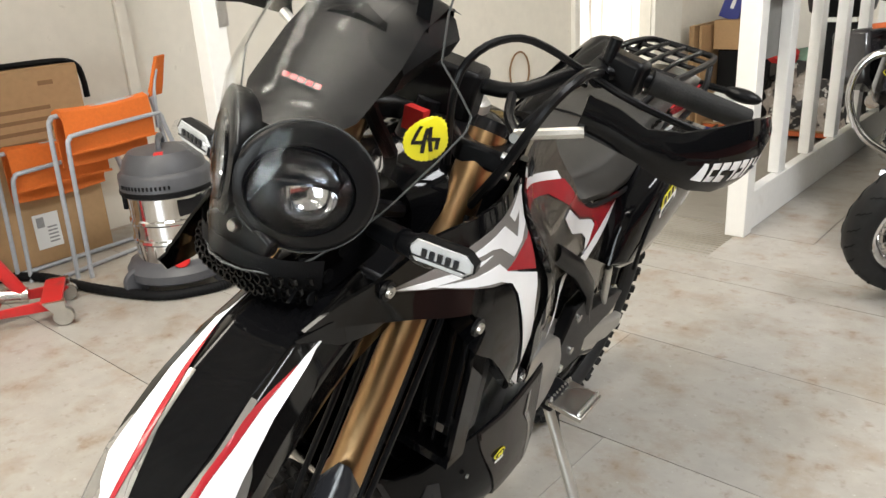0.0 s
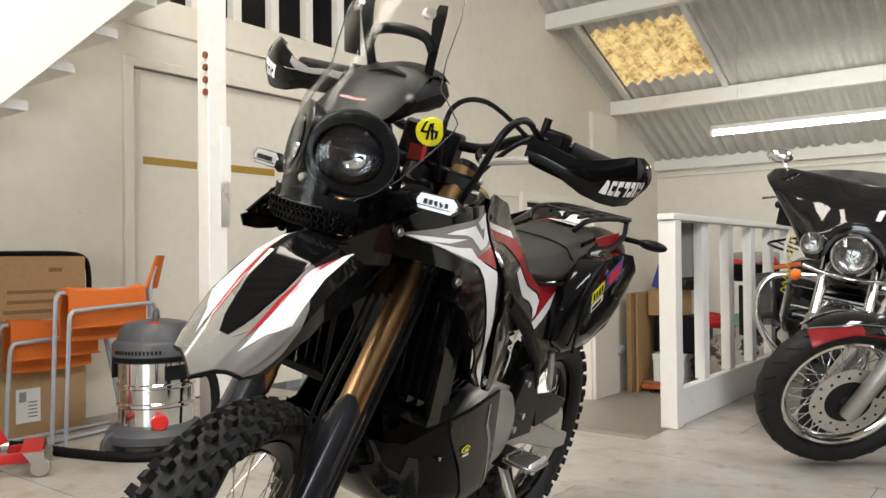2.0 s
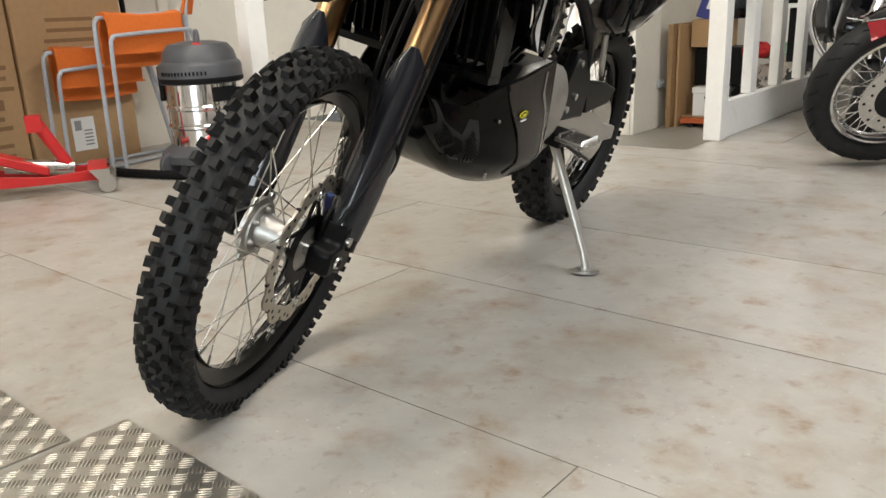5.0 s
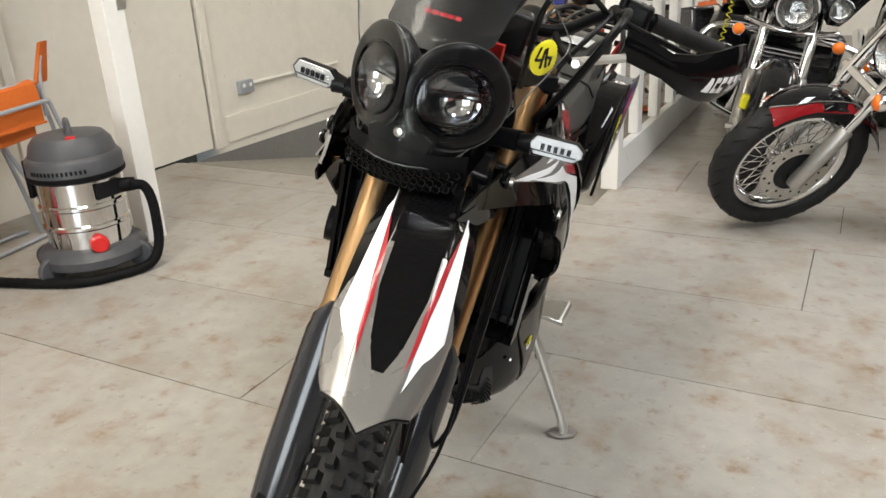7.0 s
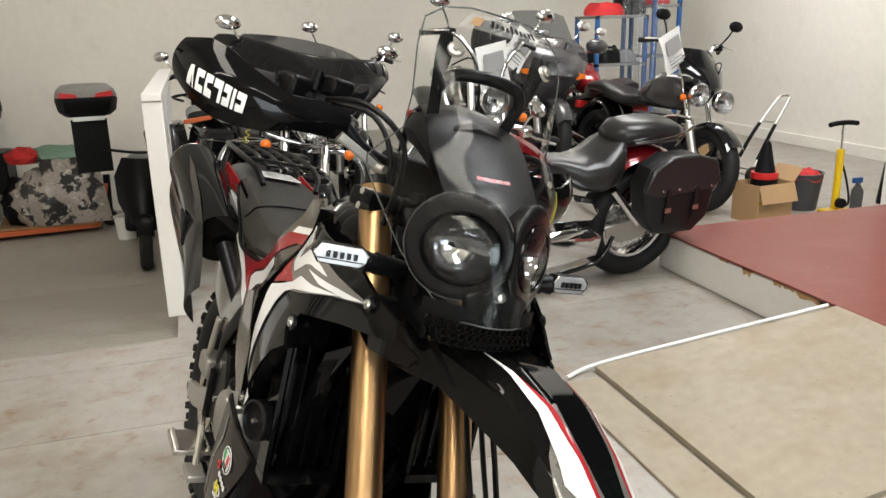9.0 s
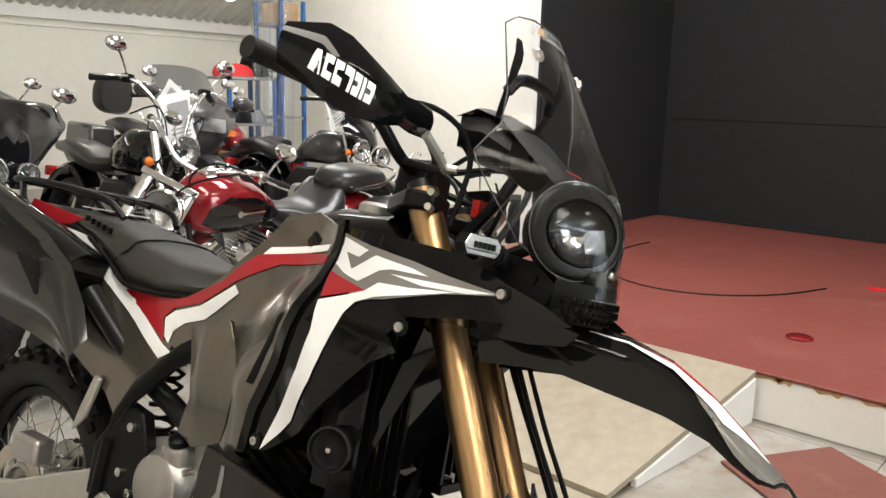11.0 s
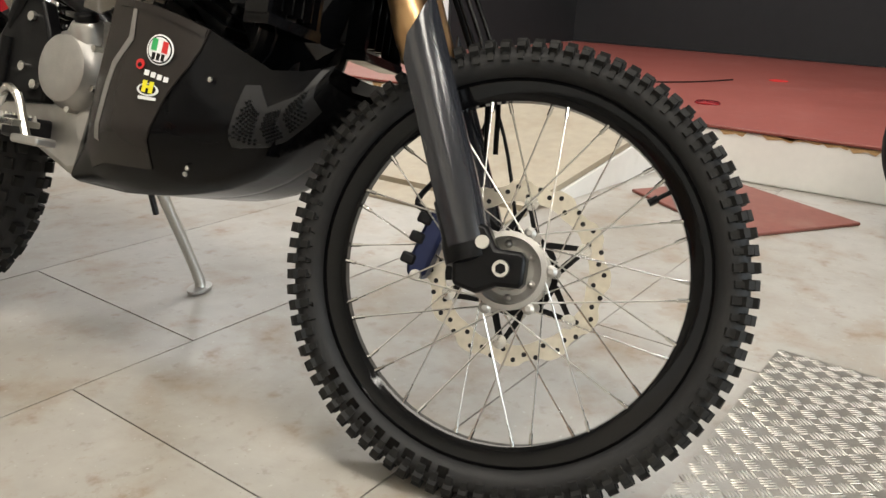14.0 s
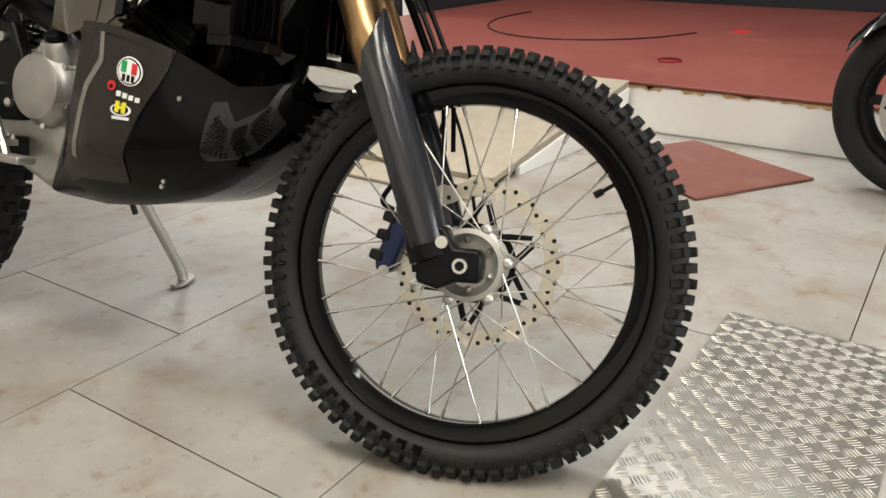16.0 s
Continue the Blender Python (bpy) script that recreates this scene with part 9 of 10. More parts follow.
    part("front_mudguard", G().loft([[(0.335 * math.cos(radians(a)), w, 0.31 + 0.345 * math.sin(radians(a)) - 0.04 * (abs(w) / 0.08) ** 3) for w in [-0.08 + 0.02 * k for k in range(9)]] for a in range(35, 160, 10)], cap=False, closed=False), body, b, smooth=60)
    part("rear_mudguard", G().loft([[(-1.45 + 0.36 * math.cos(radians(a)), w, 0.31 + 0.42 * math.sin(radians(a)) - 0.05 * (abs(w) / 0.10) ** 3) for w in [-0.10 + 0.025 * k for k in range(9)]] for a in range(40, 175, 12)], cap=False, closed=False), body, b, smooth=60)
    part("tail_light", G().box(-1.86, -1.80, -0.06, 0.06, 0.60, 0.67), RED_PLASTIC, b, bevel=0.012)
    if screen:
        part("fairing", G().loft([[(x - 0.10 * (abs(w) / 0.34) ** 2, w * k, z) for w in [-0.34 + 0.0425 * i for i in range(17)]] for x, k, z in ((-0.20, 0.35, 0.56), (-0.06, 0.62, 0.70), (-0.02, 0.82, 0.84), (-0.10, 0.98, 0.98), (-0.22, 1.0, 1.06), (-0.34, 0.9, 1.12))], cap=False, closed=False), body, b, "dark grey touring fairing", smooth=60)
        la = part("headlamp", G().loft([[(x, w * y, z0 + h * e) for y, e in ((-1, -0.7), (-0.85, -1), (0.85, -1), (1, -0.7), (0.9, 1), (-0.9, 1))] for x, w, z0, h in ((-0.07, 0.12, 0.88, 0.05), (0.012, 0.125, 0.875, 0.052))]), MIRROR, b, "wide clear headlamp", smooth=30)
        part("lens", G().loft([[(x, w * y, z0 + h * e) for y, e in ((-1, -0.7), (-0.85, -1), (0.85, -1), (1, -0.7), (0.9, 1), (-0.9, 1))] for x, w, z0, h in ((0.014, 0.127, 0.875, 0.053), (0.02, 0.12, 0.875, 0.05))]), LENS, la, smooth=30)
        for s in (-1, 1):
            part("corner_lens", G().loft([[(x, s * (0.20 + 0.06 * u), 0.83 + e) for u, e in ((0, -0.03), (1.3, -0.01), (1.3, 0.02), (0, 0.03))] for x in (-0.115, -0.085)]), AMBER, b)
            part("fairing_mirror", G().ball((-0.24, s * 0.42, 1.08), (0.06, 0.10, 0.06)), body, b, smooth=60)
        part("windscreen", G().loft([[(-0.30 - 0.15 * e - 0.10 * abs(t) ** 2, 0.30 * t * (1 - 0.22 * e), 1.07 + 0.25 * e * (1 - 0.08 * t * t)) for t in [-1 + k / 8 for k in range(17)]] for e in (0, 0.3, 0.6, 0.85, 1)], cap=False, closed=False), SMOKE, b, "tall lightly smoked windscreen", smooth=60)
        saddle(b, "backrest", ((-1.62, 0.14, 0.92, 1.22), (-1.70, 0.18, 0.90, 1.26), (-1.78, 0.16, 0.92, 1.22)), LEATHER, "padded passenger backrest")
    elif twin:
        part("nose_fairing", G().loft([[(x - 0.10 * (abs(w) / 0.2) ** 2, w * k, z) for w in [-0.20 + 0.04 * i for i in range(11)]] for x, k, z in ((-0.15, 0.6, 0.80), (-0.10, 0.9, 0.90), (-0.16, 1.0, 1.02), (-0.28, 0.75, 1.16))], cap=False, closed=False), body, b, smooth=60)
        round_lamp(b, (-0.09, -0.10, 0.83), 0.085)
        round_lamp(b, (-0.06, 0.10, 0.80), 0.085)
    else:
        round_lamp(b, (-0.14, 0, 0.88), 0.09)
    if rack:
        rk = part("luggage_rack", G().tube([(-1.45, -0.12, 0.92), (-1.82, -0.13, 0.98), (-1.90, 0, 0.985), (-1.82, 0.13, 0.98), (-1.45, 0.12, 0.92)], 0.009, 8, 4), SATIN_BLACK, b)
        for y in (-0.06, 0.0, 0.06):
            part("rack_bar", G().cyl((-1.50, y, 0.93), (-1.88, y, 0.985), 0.006, n=8), SATIN_BLACK, rk)
        part("tail_reflector", G().box(-1.92, -1.905, -0.09, 0.09, 0.80, 0.83), ORANGE_STEEL, b, bevel=0.004)
    if sheet:
        x, y, z, rz = sheet
        ps = part("price_sheet", G().loft([[(0.012 * math.sin(5 * e), -0.105, -0.30 * e), (0.006 * math.sin(4 * e + 1), 0, -0.30 * e), (0.016 * math.sin(5 * e + 2), 0.105, -0.30 * e)] for e in (0, 0.25, 0.5, 0.75, 1)], cap=False, closed=False), PAPER, b, "curled white sheet with a printed picture", m=pose(x, y, z, rz, 0, 10))
        part("print_block", G().box(0.02, 0.022, -0.07, 0.07, -0.16, -0.05), PAPER_PRINT, ps)
        for k in range(3):
            part("print_bar", G().box(0.02, 0.022, -0.075, 0.06, -0.205 - 0.025 * k, -0.195 - 0.025 * k), PAPER_PRINT, ps)
    part("side_stand", G().tube([(-0.75, 0.13, 0.24), (-0.78, 0.22, 0.12), (-0.80, 0.34, -0.05)], 0.011, 8, 3), STEEL, b)
    for q in ([(-0.42, 0.2, 1.05), (-0.22, 0.14, 1.08), (-0.18, 0.08, 0.95), (-0.30, 0.05, 0.8)], [(-0.42, -0.2, 1.05), (-0.22, -0.14, 1.10), (-0.2, -0.08, 0.9), (-0.25, -0.10, 0.6)]):
        part("control_cable", G().tube(q, 0.005, 6, 4), MATT_BLACK, b)
    return b


row_bike("high_bar_motorcycle", (1.62, 2.94, 0), -90, 9, "chromed motorcycle with high handlebars and a price sheet", BLACK_PAINT, high=True, sheet=(-0.30, -0.02, 1.20, 20), scale=1.05)
row_bike("grey_touring_motorcycle", (2.96, 4.93, 0), -91, 7, "dark grey touring motorcycle with a tall windscreen", TOUR_GREY, screen=True, pannier=True, sheet=(-0.02, -0.28, 1.12, -30), scale=1.12)
row_bike("twin_lamp_motorcycle", (3.47, 3.36, 0), -86, 9, "black motorcycle with two round headlamps and a price sheet", BLACK_PAINT, twin=True, tank_col=TOUR_GREY, sheet=(-0.25, -0.36, 1.24, 35), bar_z=1.20)
row_bike("black_naked_motorcycle", (1.05, 4.33, 0), -88, 8, "plain black motorcycle with chrome mirrors", BLACK_PAINT, tank_col=BLACK_PAINT, bar_z=1.17)
row_bike("black_trail_motorcycle", (0.32, 5.85, 0), 84, 8, "black motorcycle with a luggage rack, tail to the room", SATIN_BLACK, rack=True, pannier=True)
row_bike("far_red_motorcycle", (3.80, 6.25, 0), 86, 6, "dusty motorcycle with a red tank, tail to the room", BLACK_PAINT, tank_col=RED_PAINT)

# scooter with a top box in the lower bay
sc = thing("scooter", frame_m((-0.60, 6.25, LOW), radians(-86), radians(4)), "dark scooter with a black and red top box", "scooter")
road_wheel(sc, Matrix.Translation((0, 0, 0.25)), 0.25, 0.06, 0.16, 5, DARK_METAL, grooves=False)
road_wheel(sc, Matrix.Translation((-1.35, 0, 0.25)), 0.25, 0.065, 0.16, 5, DARK_METAL, grooves=False)
part("front_apron", G().loft([[(x - 0.10 * (abs(w) / 0.25) ** 2, w * k, z) for w in [-0.25 + 0.05 * i for i in range(11)]] for x, k, z in ((-0.02, 0.5, 0.42), (-0.08, 0.9, 0.62), (-0.20, 1.0, 0.85), (-0.30, 0.7, 1.02))], cap=False, closed=False), SATIN_BLACK, sc, smooth=60)
part("mudguard", G().loft([[(0.27 * math.cos(radians(a)), w, 0.25 + 0.28 * math.sin(radians(a)) - 0.03 * (abs(w) / 0.08) ** 3) for w in [-0.08 + 0.02 * k for k in range(9)]] for a in range(30, 160, 12)], cap=False, closed=False), SATIN_BLACK, sc, smooth=60)
part("body", G().prism([(-0.35, 0.28), (-0.38, 0.42), (-0.70, 0.46), (-0.85, 0.72), (-1.60, 0.86), (-1.66, 0.70), (-1.2, 0.35)], -0.18, 0.18, "y"), SATIN_BLACK, sc, bevel=0.04)
saddle(sc, "seat", ((-0.72, 0.10, 0.70, 0.78), (-0.95, 0.17, 0.72, 0.84), (-1.25, 0.16, 0.76, 0.90), (-1.5, 0.12, 0.80, 0.90)), LEATHER, "black seat")
part("handlebar", G().tube([(-0.42, -0.33, 1.10), (-0.32, -0.1, 1.08), (-0.32, 0.1, 1.08), (-0.42, 0.33, 1.10)], 0.014, 8, 3), SATIN_BLACK, sc)
tb = thing("top_box", pose(-0.98, 6.72, 0.62, 0, 0, 8), "black motorcycle top box with red reflectors", "top box")
part("shell", G().loft([[(w * x, d * y, z) for x, y in ((-1, -0.6), (-0.75, -1), (0.75, -1), (1, -0.6), (1, 0.7), (0.8, 1), (-0.8, 1), (-1, 0.7))] for z, w, d in ((0.0, 0.19, 0.16), (0.05, 0.25, 0.20), (0.15, 0.27, 0.22), (0.17, 0.27, 0.22))]), SATIN_BLACK, tb, bevel=0.01)
part("lid", G().loft([[(w * x, d * y, z) for x, y in ((-1, -0.6), (-0.75, -1), (0.75, -1), (1, -0.6), (1, 0.7), (0.8, 1), (-0.8, 1), (-1, 0.7))] for z, w, d in ((0.175, 0.272, 0.222), (0.24, 0.25, 0.20), (0.285, 0.20, 0.15), (0.295, 0.12, 0.09))]), GREY_PAINT, tb, "grey lid", bevel=0.012)
for s in (-1, 1):
    part("red_reflector", G().loft([[(s * x, y, z) for x, z in ((0.07, 0.18), (0.235, 0.18), (0.225, 0.235), (0.09, 0.215))] for y in (-0.229, -0.195)]), RED_PLASTIC, tb, bevel=0.004)
part("carrier", G().box(-0.14, 0.14, -0.14, 0.14, -0.04, 0.0), STEEL, tb)
part("carrier_post", G().box(-0.16, 0.16, 0.0, 0.05, -0.55, -0.04), SATIN_BLACK, tb)

# ---- lower bay: pallet truck with boxes and bags ----
pt = thing("pallet_truck", pose(-1.95, 8.25, LOW, 0, 0, 6), "orange pallet truck loaded with boxes and bags", "pallet truck")
for y in (-0.24, 0.24):
    part("fork", G().box(-0.78, 0.72, y - 0.08, y + 0.08, 0.05, 0.11), ORANGE_STEEL, pt, bevel=0.01)
    part("roller", G().cyl((-0.66, y - 0.05, 0.04), (-0.66, y + 0.05, 0.04), 0.04, n=14), DARK_METAL, pt)
part("mast", G().loft([[(x, w * y, z) for y in (-1, 1)] + [(x + 0.05, w * y, z) for y in (1, -1)] for x, w, z in ((0.70, 0.32, 0.06), (0.78, 0.22, 0.28), (0.84, 0.12, 0.50))]), ORANGE_STEEL, pt, bevel=0.008)
part("pump", G().cyl((0.86, 0, 0.08), (0.88, 0, 0.60), 0.04, n=14), DARK_METAL, pt)
part("steer_wheel", G().cyl((0.86, -0.06, 0.09), (0.86, 0.06, 0.09), 0.09, n=18), DARK_METAL, pt)
single("pallet_board", G().box(-2.72, -1.18, 7.95, 8.60, LOW + 0.112, LOW + 0.135), BROWN_WOOD, "brown chipboard laid over the pallet truck", "board", bevel=0.004)
single("upright_board", G().box(-2.84, -2.78, 7.75, 8.5, LOW, 0.42), BROWN_WOOD, "tall brown board leaning by the wall", "board", bevel=0.004)
single("upright_board", G().box(-2.765, -2.735, 7.85, 8.55, LOW, 0.41), CARD, "thin brown board standing on edge", "board", bevel=0.003)
ab = thing("archive_box", pose(-2.40, 8.12, LOW + 0.137, 0, 0, 4), "white cardboard archive box with a dark hand hole", "box")
part("box", G().box(-0.19, 0.19, -0.16, 0.16, 0, 0.33), PAPER, ab, bevel=0.006)
part("lid", G().box(-0.2, 0.2, -0.17, 0.17, 0.27, 0.345), PAPER, ab, bevel=0.006)
part("hand_hole", G().box(-0.045, 0.045, -0.1725, -0.170, 0.21, 0.24), MATT_BLACK, ab)
carton(-2.70, -2.28, 8.1, 8.5, 0.13, 0.45, "crumpled brown cardboard box on the stack", [])
single("dark_crate", G().box(-2.66, -2.05, 8.15, 8.62, LOW + 0.485, 0.125), SATIN_BLACK, "dark plastic crate under the boxes", "crate", bevel=0.02)
bx = thing("blue_box", pose(-2.62, 8.35, 0.458, 0, 18, 10), "dark blue carton standing tilted on the boxes", "box")
part("carton", G().box(-0.11, 0.11, -0.13, 0.13, 0.0, 0.40), BLUE_DECAL, bx, bevel=0.005)
part("print_bar", G().box(-0.02, 0.02, -0.132, -0.1305, 0.12, 0.30), PAPER, bx)
hm = thing("helmet", pose(-2.22, 8.3, 0.455) @ Matrix.Scale(1.3, 4), "glossy black motorcycle helmet on a cardboard box", "helmet")
part("shell", G().lathe([(0.10, 0.0), (0.13, 0.03), (0.145, 0.10), (0.14, 0.17), (0.11, 0.23), (0.05, 0.262), (0.0, 0.265)], (0, 0, 0), (0, 0, 1), 30), BLACK_PAINT, hm)
part("visor", G().lathe([(0.146, 0.09), (0.148, 0.12), (0.146, 0.16), (0.139, 0.185)], (0, -0.004, 0), (0, 0, 1), 30), SMOKE, hm)
for i, (x, y, z, sx, sy, sz, mt, nm, lb) in enumerate(((-1.70, 8.10, LOW + 0.14, 0.34, 0.24, 0.60, BAG, "printed_bag", "printed plastic carrier bag stuffed full"), (-1.35, 8.12, LOW + 0.14, 0.22, 0.2, 0.56, BAG, "printed_bag", "large dark printed bag with white lettering blocks"), (-1.55, 8.15, 0.0, 0.36, 0.2, 0.16, GREEN_CLOTH, "green_cloth", "crumpled pale green cloth on the bags"), (-1.85, 8.0, 0.02, 0.16, 0.14, 0.16, RED_CLOTH, "red_bag", "crumpled red and white bag"), (-2.0, 8.2, LOW + 0.14, 0.16, 0.2, 0.5, SATIN_BLACK, "black_bag", "black bin bag between boxes"))):
    g = G()
    rings = []
    for k in range(9):
        e = k / 8
        f_ = 0.75 + 0.35 * math.sin(math.pi * min(1, e * 1.1)) - 0.25 * e ** 4
        rings.append([(sx * f_ * math.cos(a) * (1 + 0.10 * math.sin(5 * a + 3 * k + i)), sy * f_ * math.sin(a) * (1 + 0.12 * math.sin(4 * a + 2 * k)), sz * e + 0.02 * math.sin(3 * a + k)) for a in [2 * math.pi * q / 20 for q in range(20)]])
    rings[0] = [(p[0], p[1], 0) for p in rings[0]]
    single(nm, G().loft(rings), mt, lb, "cloth" if "cloth" in nm else "bag", m=pose(x, y, z), smooth=50)
single("white_panel", G().prism([(-1.62, LOW + 0.14), (-1.02, LOW + 0.14), (-1.10, 0.05), (-1.70, 0.06)], 7.93, 7.945, "y"), BAG, "printed poster panel leaning on the bags", "panel")
single("paint_bucket", G().lathe([(0.0, 0.0), (0.11, 0.0), (0.13, 0.24), (0.135, 0.25), (0.12, 0.25), (0.105, 0.02), (0.0, 0.02)], (-0.85, 7.6, LOW), (0, 0, 1), 24), PAPER, "white plastic bucket on the lower floor", "bucket")

# ---- east side: box, pump, sack truck, shelf ----
eb = thing("open_cardboard_box", pose(3.72, 2.98, 0, 0, 0, 5) @ Matrix.Diagonal((0.60, 0.58, 0.82, 1)), "open brown cardboard box holding a black cone", "box")
for x0, x1, y0, y1 in ((-0.26, 0.26, -0.21, -0.204), (-0.26, 0.26, 0.204, 0.21), (-0.26, -0.254, -0.204, 0.204), (0.254, 0.26, -0.204, 0.204)):
    part("side", G().box(x0, x1, y0, y1, 0, 0.33), CARD, eb)
part("bottom", G().box(-0.254, 0.254, -0.204, 0.204, 0.001, 0.006), CARD, eb)
part("flap", G().box(-0.26, 0.26, -0.17, 0.0, -0.003, 0.003), CARD, eb, m=pose(0, -0.21, 0.33, 62, 0, 0))
part("flap", G().box(-0.003, 0.003, -0.2, 0.2, 0.0, 0.17), CARD, eb, m=pose(0.26, 0, 0.33, 0, 48, 0))
part("tape", G().box(-0.26, 0.26, -0.2125, -0.2105, 0.17, 0.20), TAPE, eb)
cn = thing("rubber_cone", pose(3.73, 2.99, 0.008) @ Matrix.Diagonal((0.56, 0.56, 0.95, 1)), "matt black cone standing in the cardboard box", "cone")
part("cone", G().lathe([(0.16, 0.0), (0.16, 0.30), (0.13, 0.33), (0.05, 0.55), (0.03, 0.57), (0.0, 0.575)], (0, 0, 0), (0, 0, 1), 24), MATT_BLACK, cn)
part("red_collar", G().lathe([(0.162, 0.30), (0.166, 0.31), (0.162, 0.345), (0.14, 0.345)], (0, 0, 0), (0, 0, 1), 24), RED_PLASTIC, cn)
pu = thing("foot_pump", pose(4.32, 2.94, 0), "yellow upright tyre pump with a black handle", "pump")
part("barrel", G().cyl((0, 0, 0.03), (0, 0, 0.46), 0.026, n=18), YELLOW_PAINT, pu)
part("rod", G().cyl((0, 0, 0.46), (0, 0, 0.63), 0.008, n=10), STEEL, pu)
part("handle", G().tube([(-0.12, 0.0, 0.635), (-0.05, 0, 0.645), (0.05, 0, 0.645), (0.12, 0, 0.635)], 0.017, 10, 3), MATT_BLACK, pu)
part("foot", G().box(-0.11, 0.11, -0.05, 0.05, 0.0, 0.03), YELLOW_PAINT, pu, bevel=0.01)
part("gauge", G().cyl((0.0, -0.03, 0.08), (0, -0.07, 0.08), 0.035, n=18), MATT_BLACK, pu)
part("hose", G().tube([(0.02, 0, 0.06), (0.14, 0.02, 0.05), (0.18, 0.1, 0.2), (0.08, 0.06, 0.35)], 0.008, 8, 4), MATT_BLACK, pu)
single("black_bucket", G().lathe([(0.0, 0.0), (0.12, 0.0), (0.15, 0.26), (0.157, 0.27), (0.14, 0.27), (0.115, 0.02), (0.0, 0.02)], (4.20, 3.16, 0), (0, 0, 1), 26), VAC_GREY, "dark plastic bucket with a red cloth over its rim", "bucket")
single("red_rag", G().loft([[(4.20 + (0.10 + 0.05 * e) * math.cos(a), 3.16 + (0.10 + 0.05 * e) * math.sin(a), 0.28 - 0.05 * e + 0.02 * math.sin(5 * a)) for a in [2 * math.pi * q / 18 for q in range(18)]] for e in (1, 0.7, 0.4, 0.1)]), RED_CLOTH, "crumpled red rag in the bucket", "cloth")
bt = thing("spray_bottle", pose(4.52, 2.95, 0), "clear plastic bottle with a blue trigger", "bottle")
part("bottle", G().lathe([(0.0, 0.0), (0.04, 0.0), (0.042, 0.14), (0.02, 0.18), (0.014, 0.20), (0.0, 0.20)], (0, 0, 0), (0, 0, 1), 18), SMOKE, bt)
part("trigger", G().box(-0.05, 0.03, -0.012, 0.012, 0.20, 0.24), BLUE_STEEL, bt, bevel=0.004)
fx = thing("dark_canister", pose(4.76, 2.91, 0, 0, 14, 20), "dark metal canister leaning against the backdrop edge", "canister")
part("body", G().lathe([(0.0, 0.0), (0.07, 0.0), (0.075, 0.02), (0.075, 0.30), (0.06, 0.36), (0.03, 0.39), (0.0, 0.39)], (0, 0, 0.02), (0, 0, 1), 22), DARK_METAL, fx)
part("cap", G().lathe([(0.055, 0.37), (0.085, 0.40), (0.085, 0.44), (0.05, 0.45), (0.0, 0.45)], (0, 0, 0), (0, 0, 1), 20), VAC_GREY, fx)
stk = thing("sack_truck", pose(4.40, 4.12, 0, 0, 0, 8), "small folding sack truck with a bent steel handle", "sack truck")
for s in (-1, 1):
    part("rail", G().tube([(0.0, s * 0.10, 0.06), (0.10, s * 0.10, 0.20), (0.24, s * 0.09, 0.42), (0.40, s * 0.07, 0.62), (0.47, s * 0.05, 0.70), (0.49, 0, 0.715)], 0.010, 10, 4), STEEL, stk)
    part("wheel", G().lathe([(0.02, -0.018), (0.075, -0.018), (0.08, 0.0), (0.075, 0.018), (0.02, 0.018)], (0.01, s * 0.15, 0.08), (0, 1, 0), 24), RUBBER, stk)
    part("sleeve", G().tube([(0.10, s * 0.10, 0.20), (0.17, s * 0.097, 0.315), (0.24, s * 0.09, 0.42), (0.29, s * 0.085, 0.485)], 0.016, 10, 3), MATT_BLACK, stk)
part("axle", G().cyl((0.01, -0.15, 0.08), (0.01, 0.15, 0.08), 0.008, n=8), STEEL, stk)
part("toe_plate", G().box(-0.20, 0.0, -0.14, 0.14, 0.012, 0.022), STEEL, stk, bevel=0.002)
for z, x in ((0.12, 0.045), (0.50, 0.305)):
    part("rung", G().cyl((x, -0.095, z), (x, 0.095, z), 0.008, n=8), STEEL, stk)
sh = thing("shelving", pose(4.85, 6.72, 0), "blue steel shelving with grey boards", "shelf")
for x0, x1, top, decks in ((-0.58, 0.02, 1.42, (0.30, 0.88, 1.39)), (0.12, 0.44, 2.30, (0.30, 0.95, 1.50, 2.02))):
    for x in (x0, x1):
        for y in (-0.24, 0.24):
            part("post", G().box(x - 0.02, x + 0.02, y - 0.02, y + 0.02, 0, top), BLUE_STEEL, sh)
    for z in decks:
        part("board", G().box(x0 - 0.02, x1 + 0.02, -0.26, 0.26, z, z + 0.03), GREY_PAINT, sh)
for x, z, sx, sz, mt, nm, lb in ((-0.36, 0.915, 0.20, 0.16, SATIN_BLACK, "black_jacket", "folded black jacket on the shelf"), (-0.12, 0.915, 0.15, 0.12, GREY_PAINT, "grey_jacket", "folded grey jacket on the shelf"), (-0.36, 1.425, 0.25, 0.12, RED_CLOTH, "red_jacket", "crumpled red jacket on top of the shelving"), (-0.06, 1.425, 0.19, 0.22, SATIN_BLACK, "black_jacket", "crumpled black jacket on top of the shelving"), (0.28, 1.535, 0.14, 0.15, RED_CLOTH, "red_jacket", "folded red jacket on the tall shelves")):
    rings = [[(sx * (1 - 0.25 * e * e) * math.cos(a) * (1 + 0.08 * math.sin(4 * a + 6 * e)), 0.2 * (1 - 0.25 * e * e) * math.sin(a), sz * e * (1 + 0.18 * math.sin(3 * a + 1))) for a in [2 * math.pi * q / 20 for q in range(20)]] for e in (0, 0.3, 0.6, 0.85, 1.0)]
    single(nm, G().loft(rings), mt, lb, "jacket", m=pose(4.85 + x, 6.72, z), smooth=50)
carton(4.99, 5.28, 6.56, 6.86, 2.052, 2.27, "brown cardboard box on the top shelf", [])
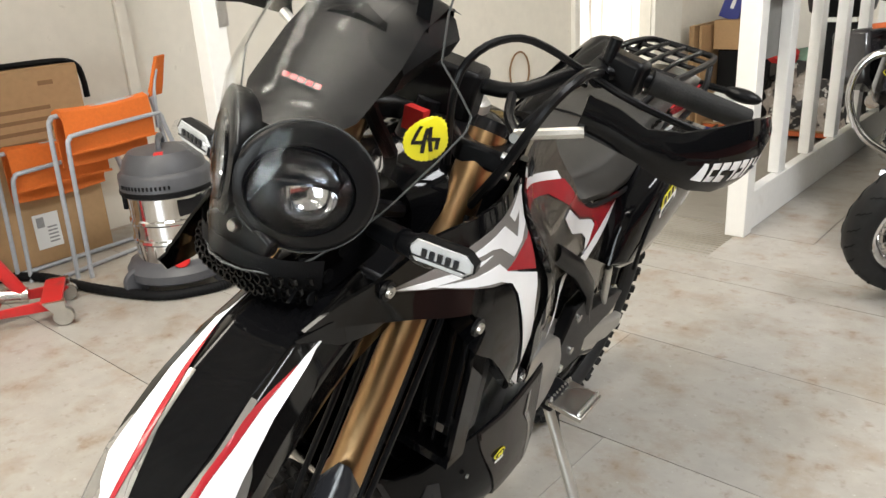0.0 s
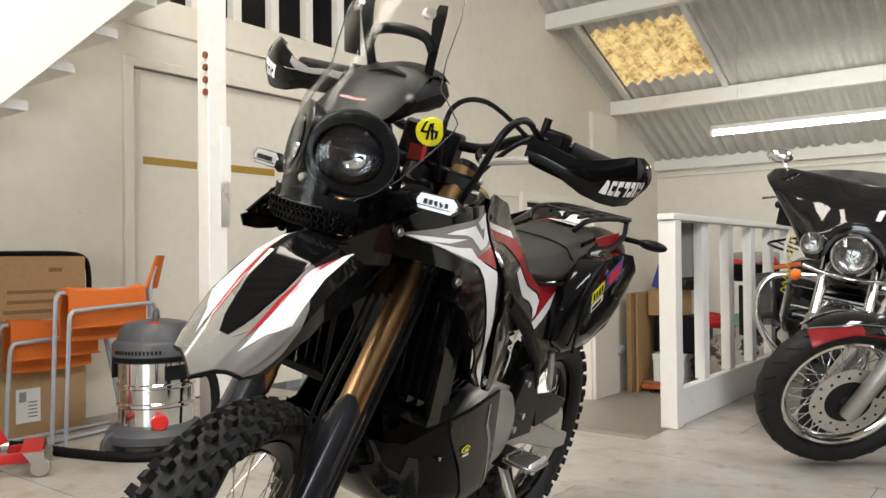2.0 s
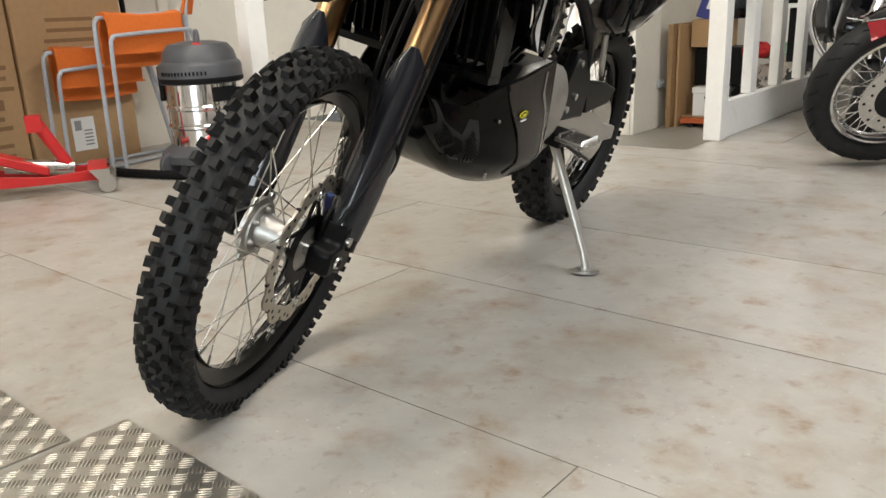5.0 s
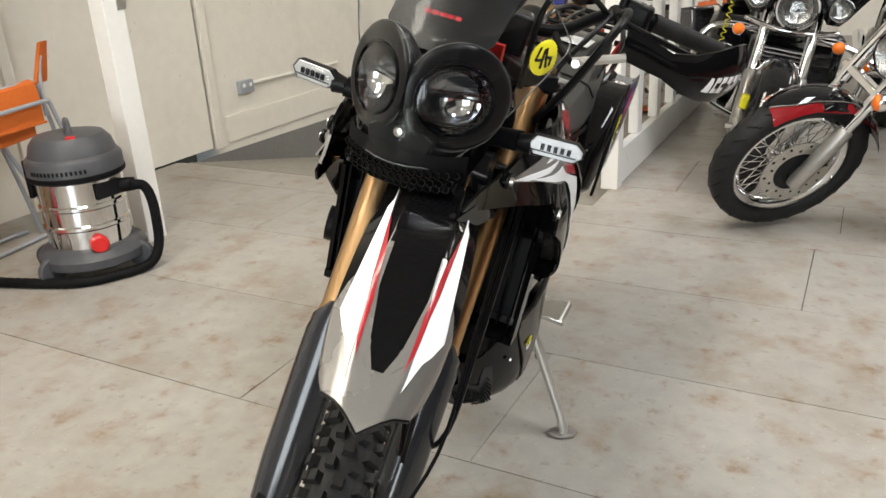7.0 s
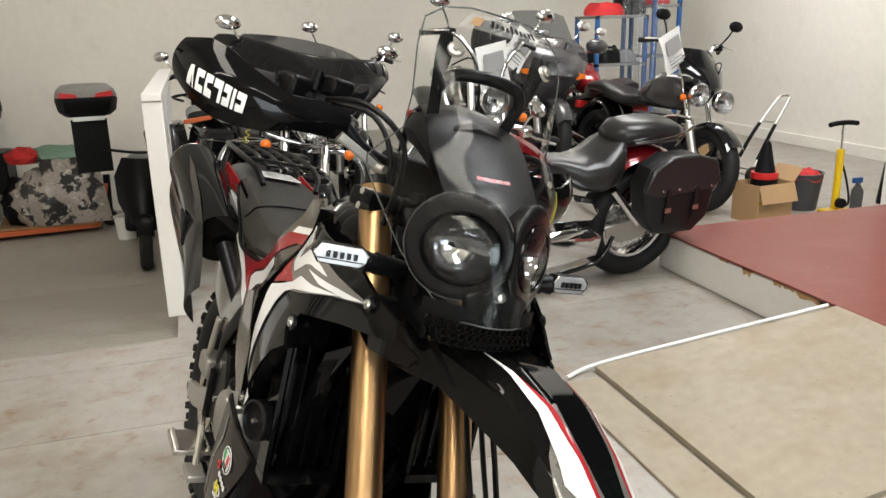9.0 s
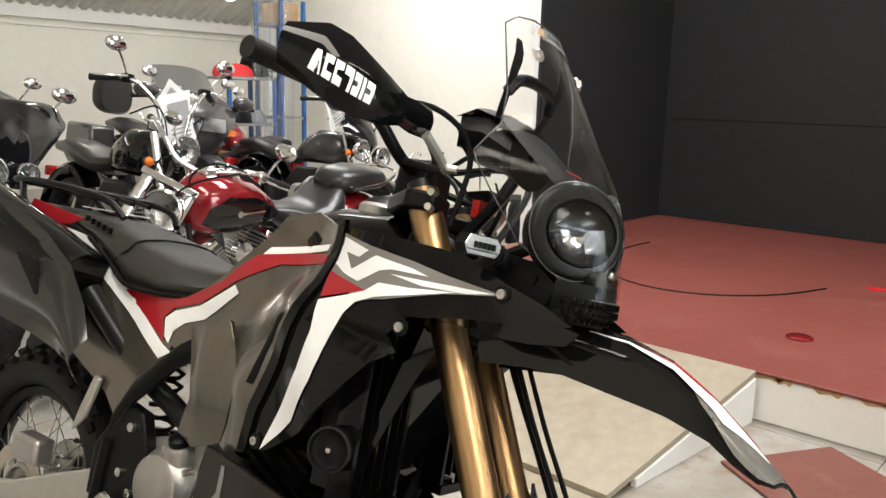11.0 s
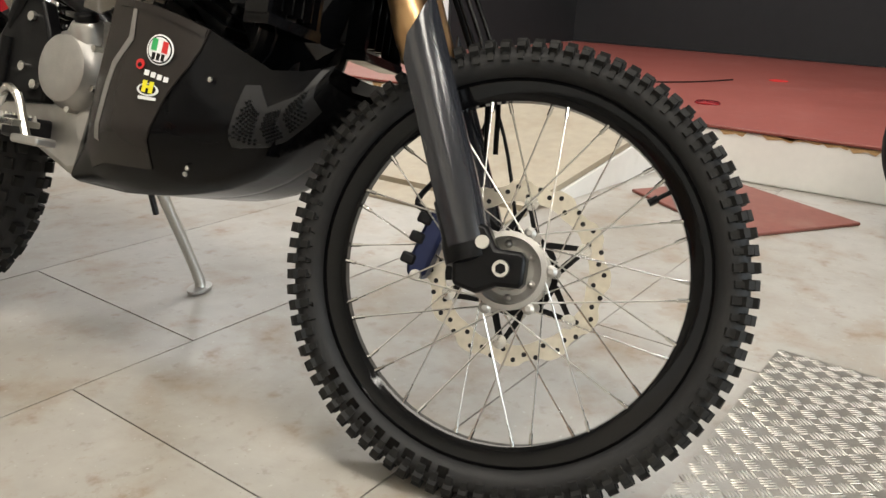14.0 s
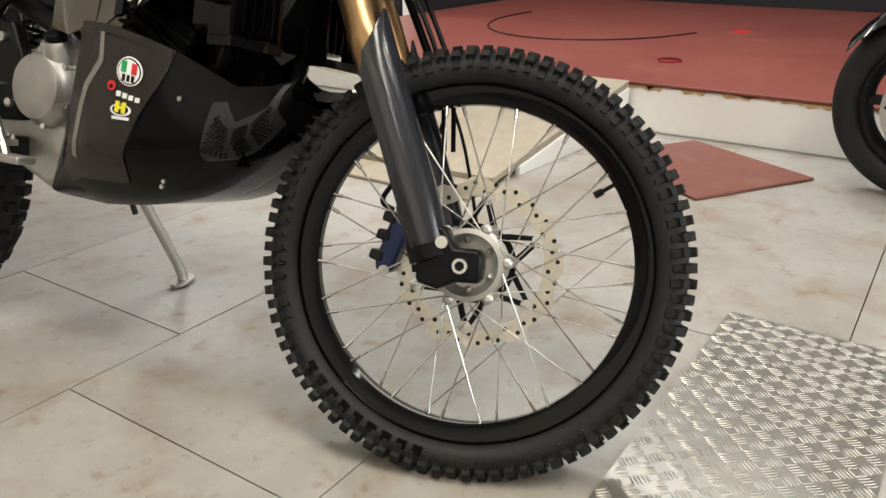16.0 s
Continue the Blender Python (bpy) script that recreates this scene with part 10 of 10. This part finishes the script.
carton(4.30, 4.62, 6.55, 6.88, 0.332, 0.62, "brown cardboard box on the low shelf", [])
carton(4.25, 4.65, 4.6, 4.95, 0, 0.40, "brown cardboard box between the motorcycles", [])
hs = thing("hanging_strips", pose(4.80, 6.36, 0), "bundle of clear plastic curtain strips hung beside the shelving", "strip curtain")
part("rail", G().box(-0.30, 0.34, -0.02, 0.02, 2.30, 2.34), GALV, hs, bevel=0.003)
for k, (x, y, z0, w) in enumerate(((-0.24, 0.0, 0.25, 0.10), (-0.13, -0.012, 0.18, 0.11), (-0.02, 0.010, 0.30, 0.10), (0.09, -0.008, 0.22, 0.11), (0.20, 0.006, 0.27, 0.10))):
    part("strip", G().loft([[(x + w * (q - 0.5) + 0.012 * math.sin(3 * z + k), y + 0.022 * math.sin(math.pi * q) * (1 if k % 2 else -1) + 0.02 * math.sin(2 * z + 2 * k), z) for q in (0, 0.25, 0.5, 0.75, 1)] for z in (2.31, 1.8, 1.3, 0.8, z0)], cap=False, closed=False), HUNG_STRIP, hs, smooth=60)
for x in (-0.28, 0.32):
    part("hanger", G().cyl((x, 0, 2.33), (x, 0, roof_z(6.36)), 0.004, n=6), STEEL, hs)

# front wheel of one more motorcycle by the red board
nb = row_bike("sport_motorcycle", (2.08, -1.215, 0), 82, 6, "black sports motorcycle beside the platform", BLACK_PAINT)

# ---- floor slabs, laid in rows with thin dark joints ----
rnd = random.Random(41)
KNOWN = {-2: [0.781], -1: [-0.118], 0: [0.145, -0.625], 1: [-0.10], 2: [0.83]}
JOIN = 0.0015


def slab(x0, x1, y0, y1):
    g = G().box(x0 + JOIN, x1 - JOIN, y0 + JOIN, y1 - JOIN, -0.01, 0.0)
    me = mesh_of("floor_slab", g, FLOOR, smooth=0)
    shared("floor_slab", me, floor, Matrix.Translation((0, 0, rnd.uniform(-0.0006, 0.0006))))


def row(k, y0, y1, x0, x1):
    cuts = sorted(KNOWN.get(k, [rnd.uniform(-1.0, 1.4)]))
    while cuts[-1] < x1 - 1.3:
        cuts.append(cuts[-1] + rnd.uniform(1.9, 2.6))
    while cuts[0] > x0 + 1.3:
        cuts.insert(0, cuts[0] - rnd.uniform(1.9, 2.6))
    edges = [x0] + [c for c in cuts if x0 + 0.3 < c < x1 - 0.3] + [x1]
    for a, b in zip(edges, edges[1:]):
        slab(a, b, y0, y1)


for k in range(-10, 15):
    lo, hi = 0.054 + 0.6125 * k, 0.054 + 0.6125 * (k + 1)
    lo, hi = max(lo, SOUTH), min(hi, NORTH)
    if hi - lo < 0.05:
        continue
    if hi <= DROP:
        row(k, lo, hi, WEST, EAST)
    elif lo < DROP:
        row(k, lo, DROP, WEST, EAST)
        row(k, DROP, hi, -0.19, EAST)
    else:
        row(k, lo, hi, -0.19, EAST)
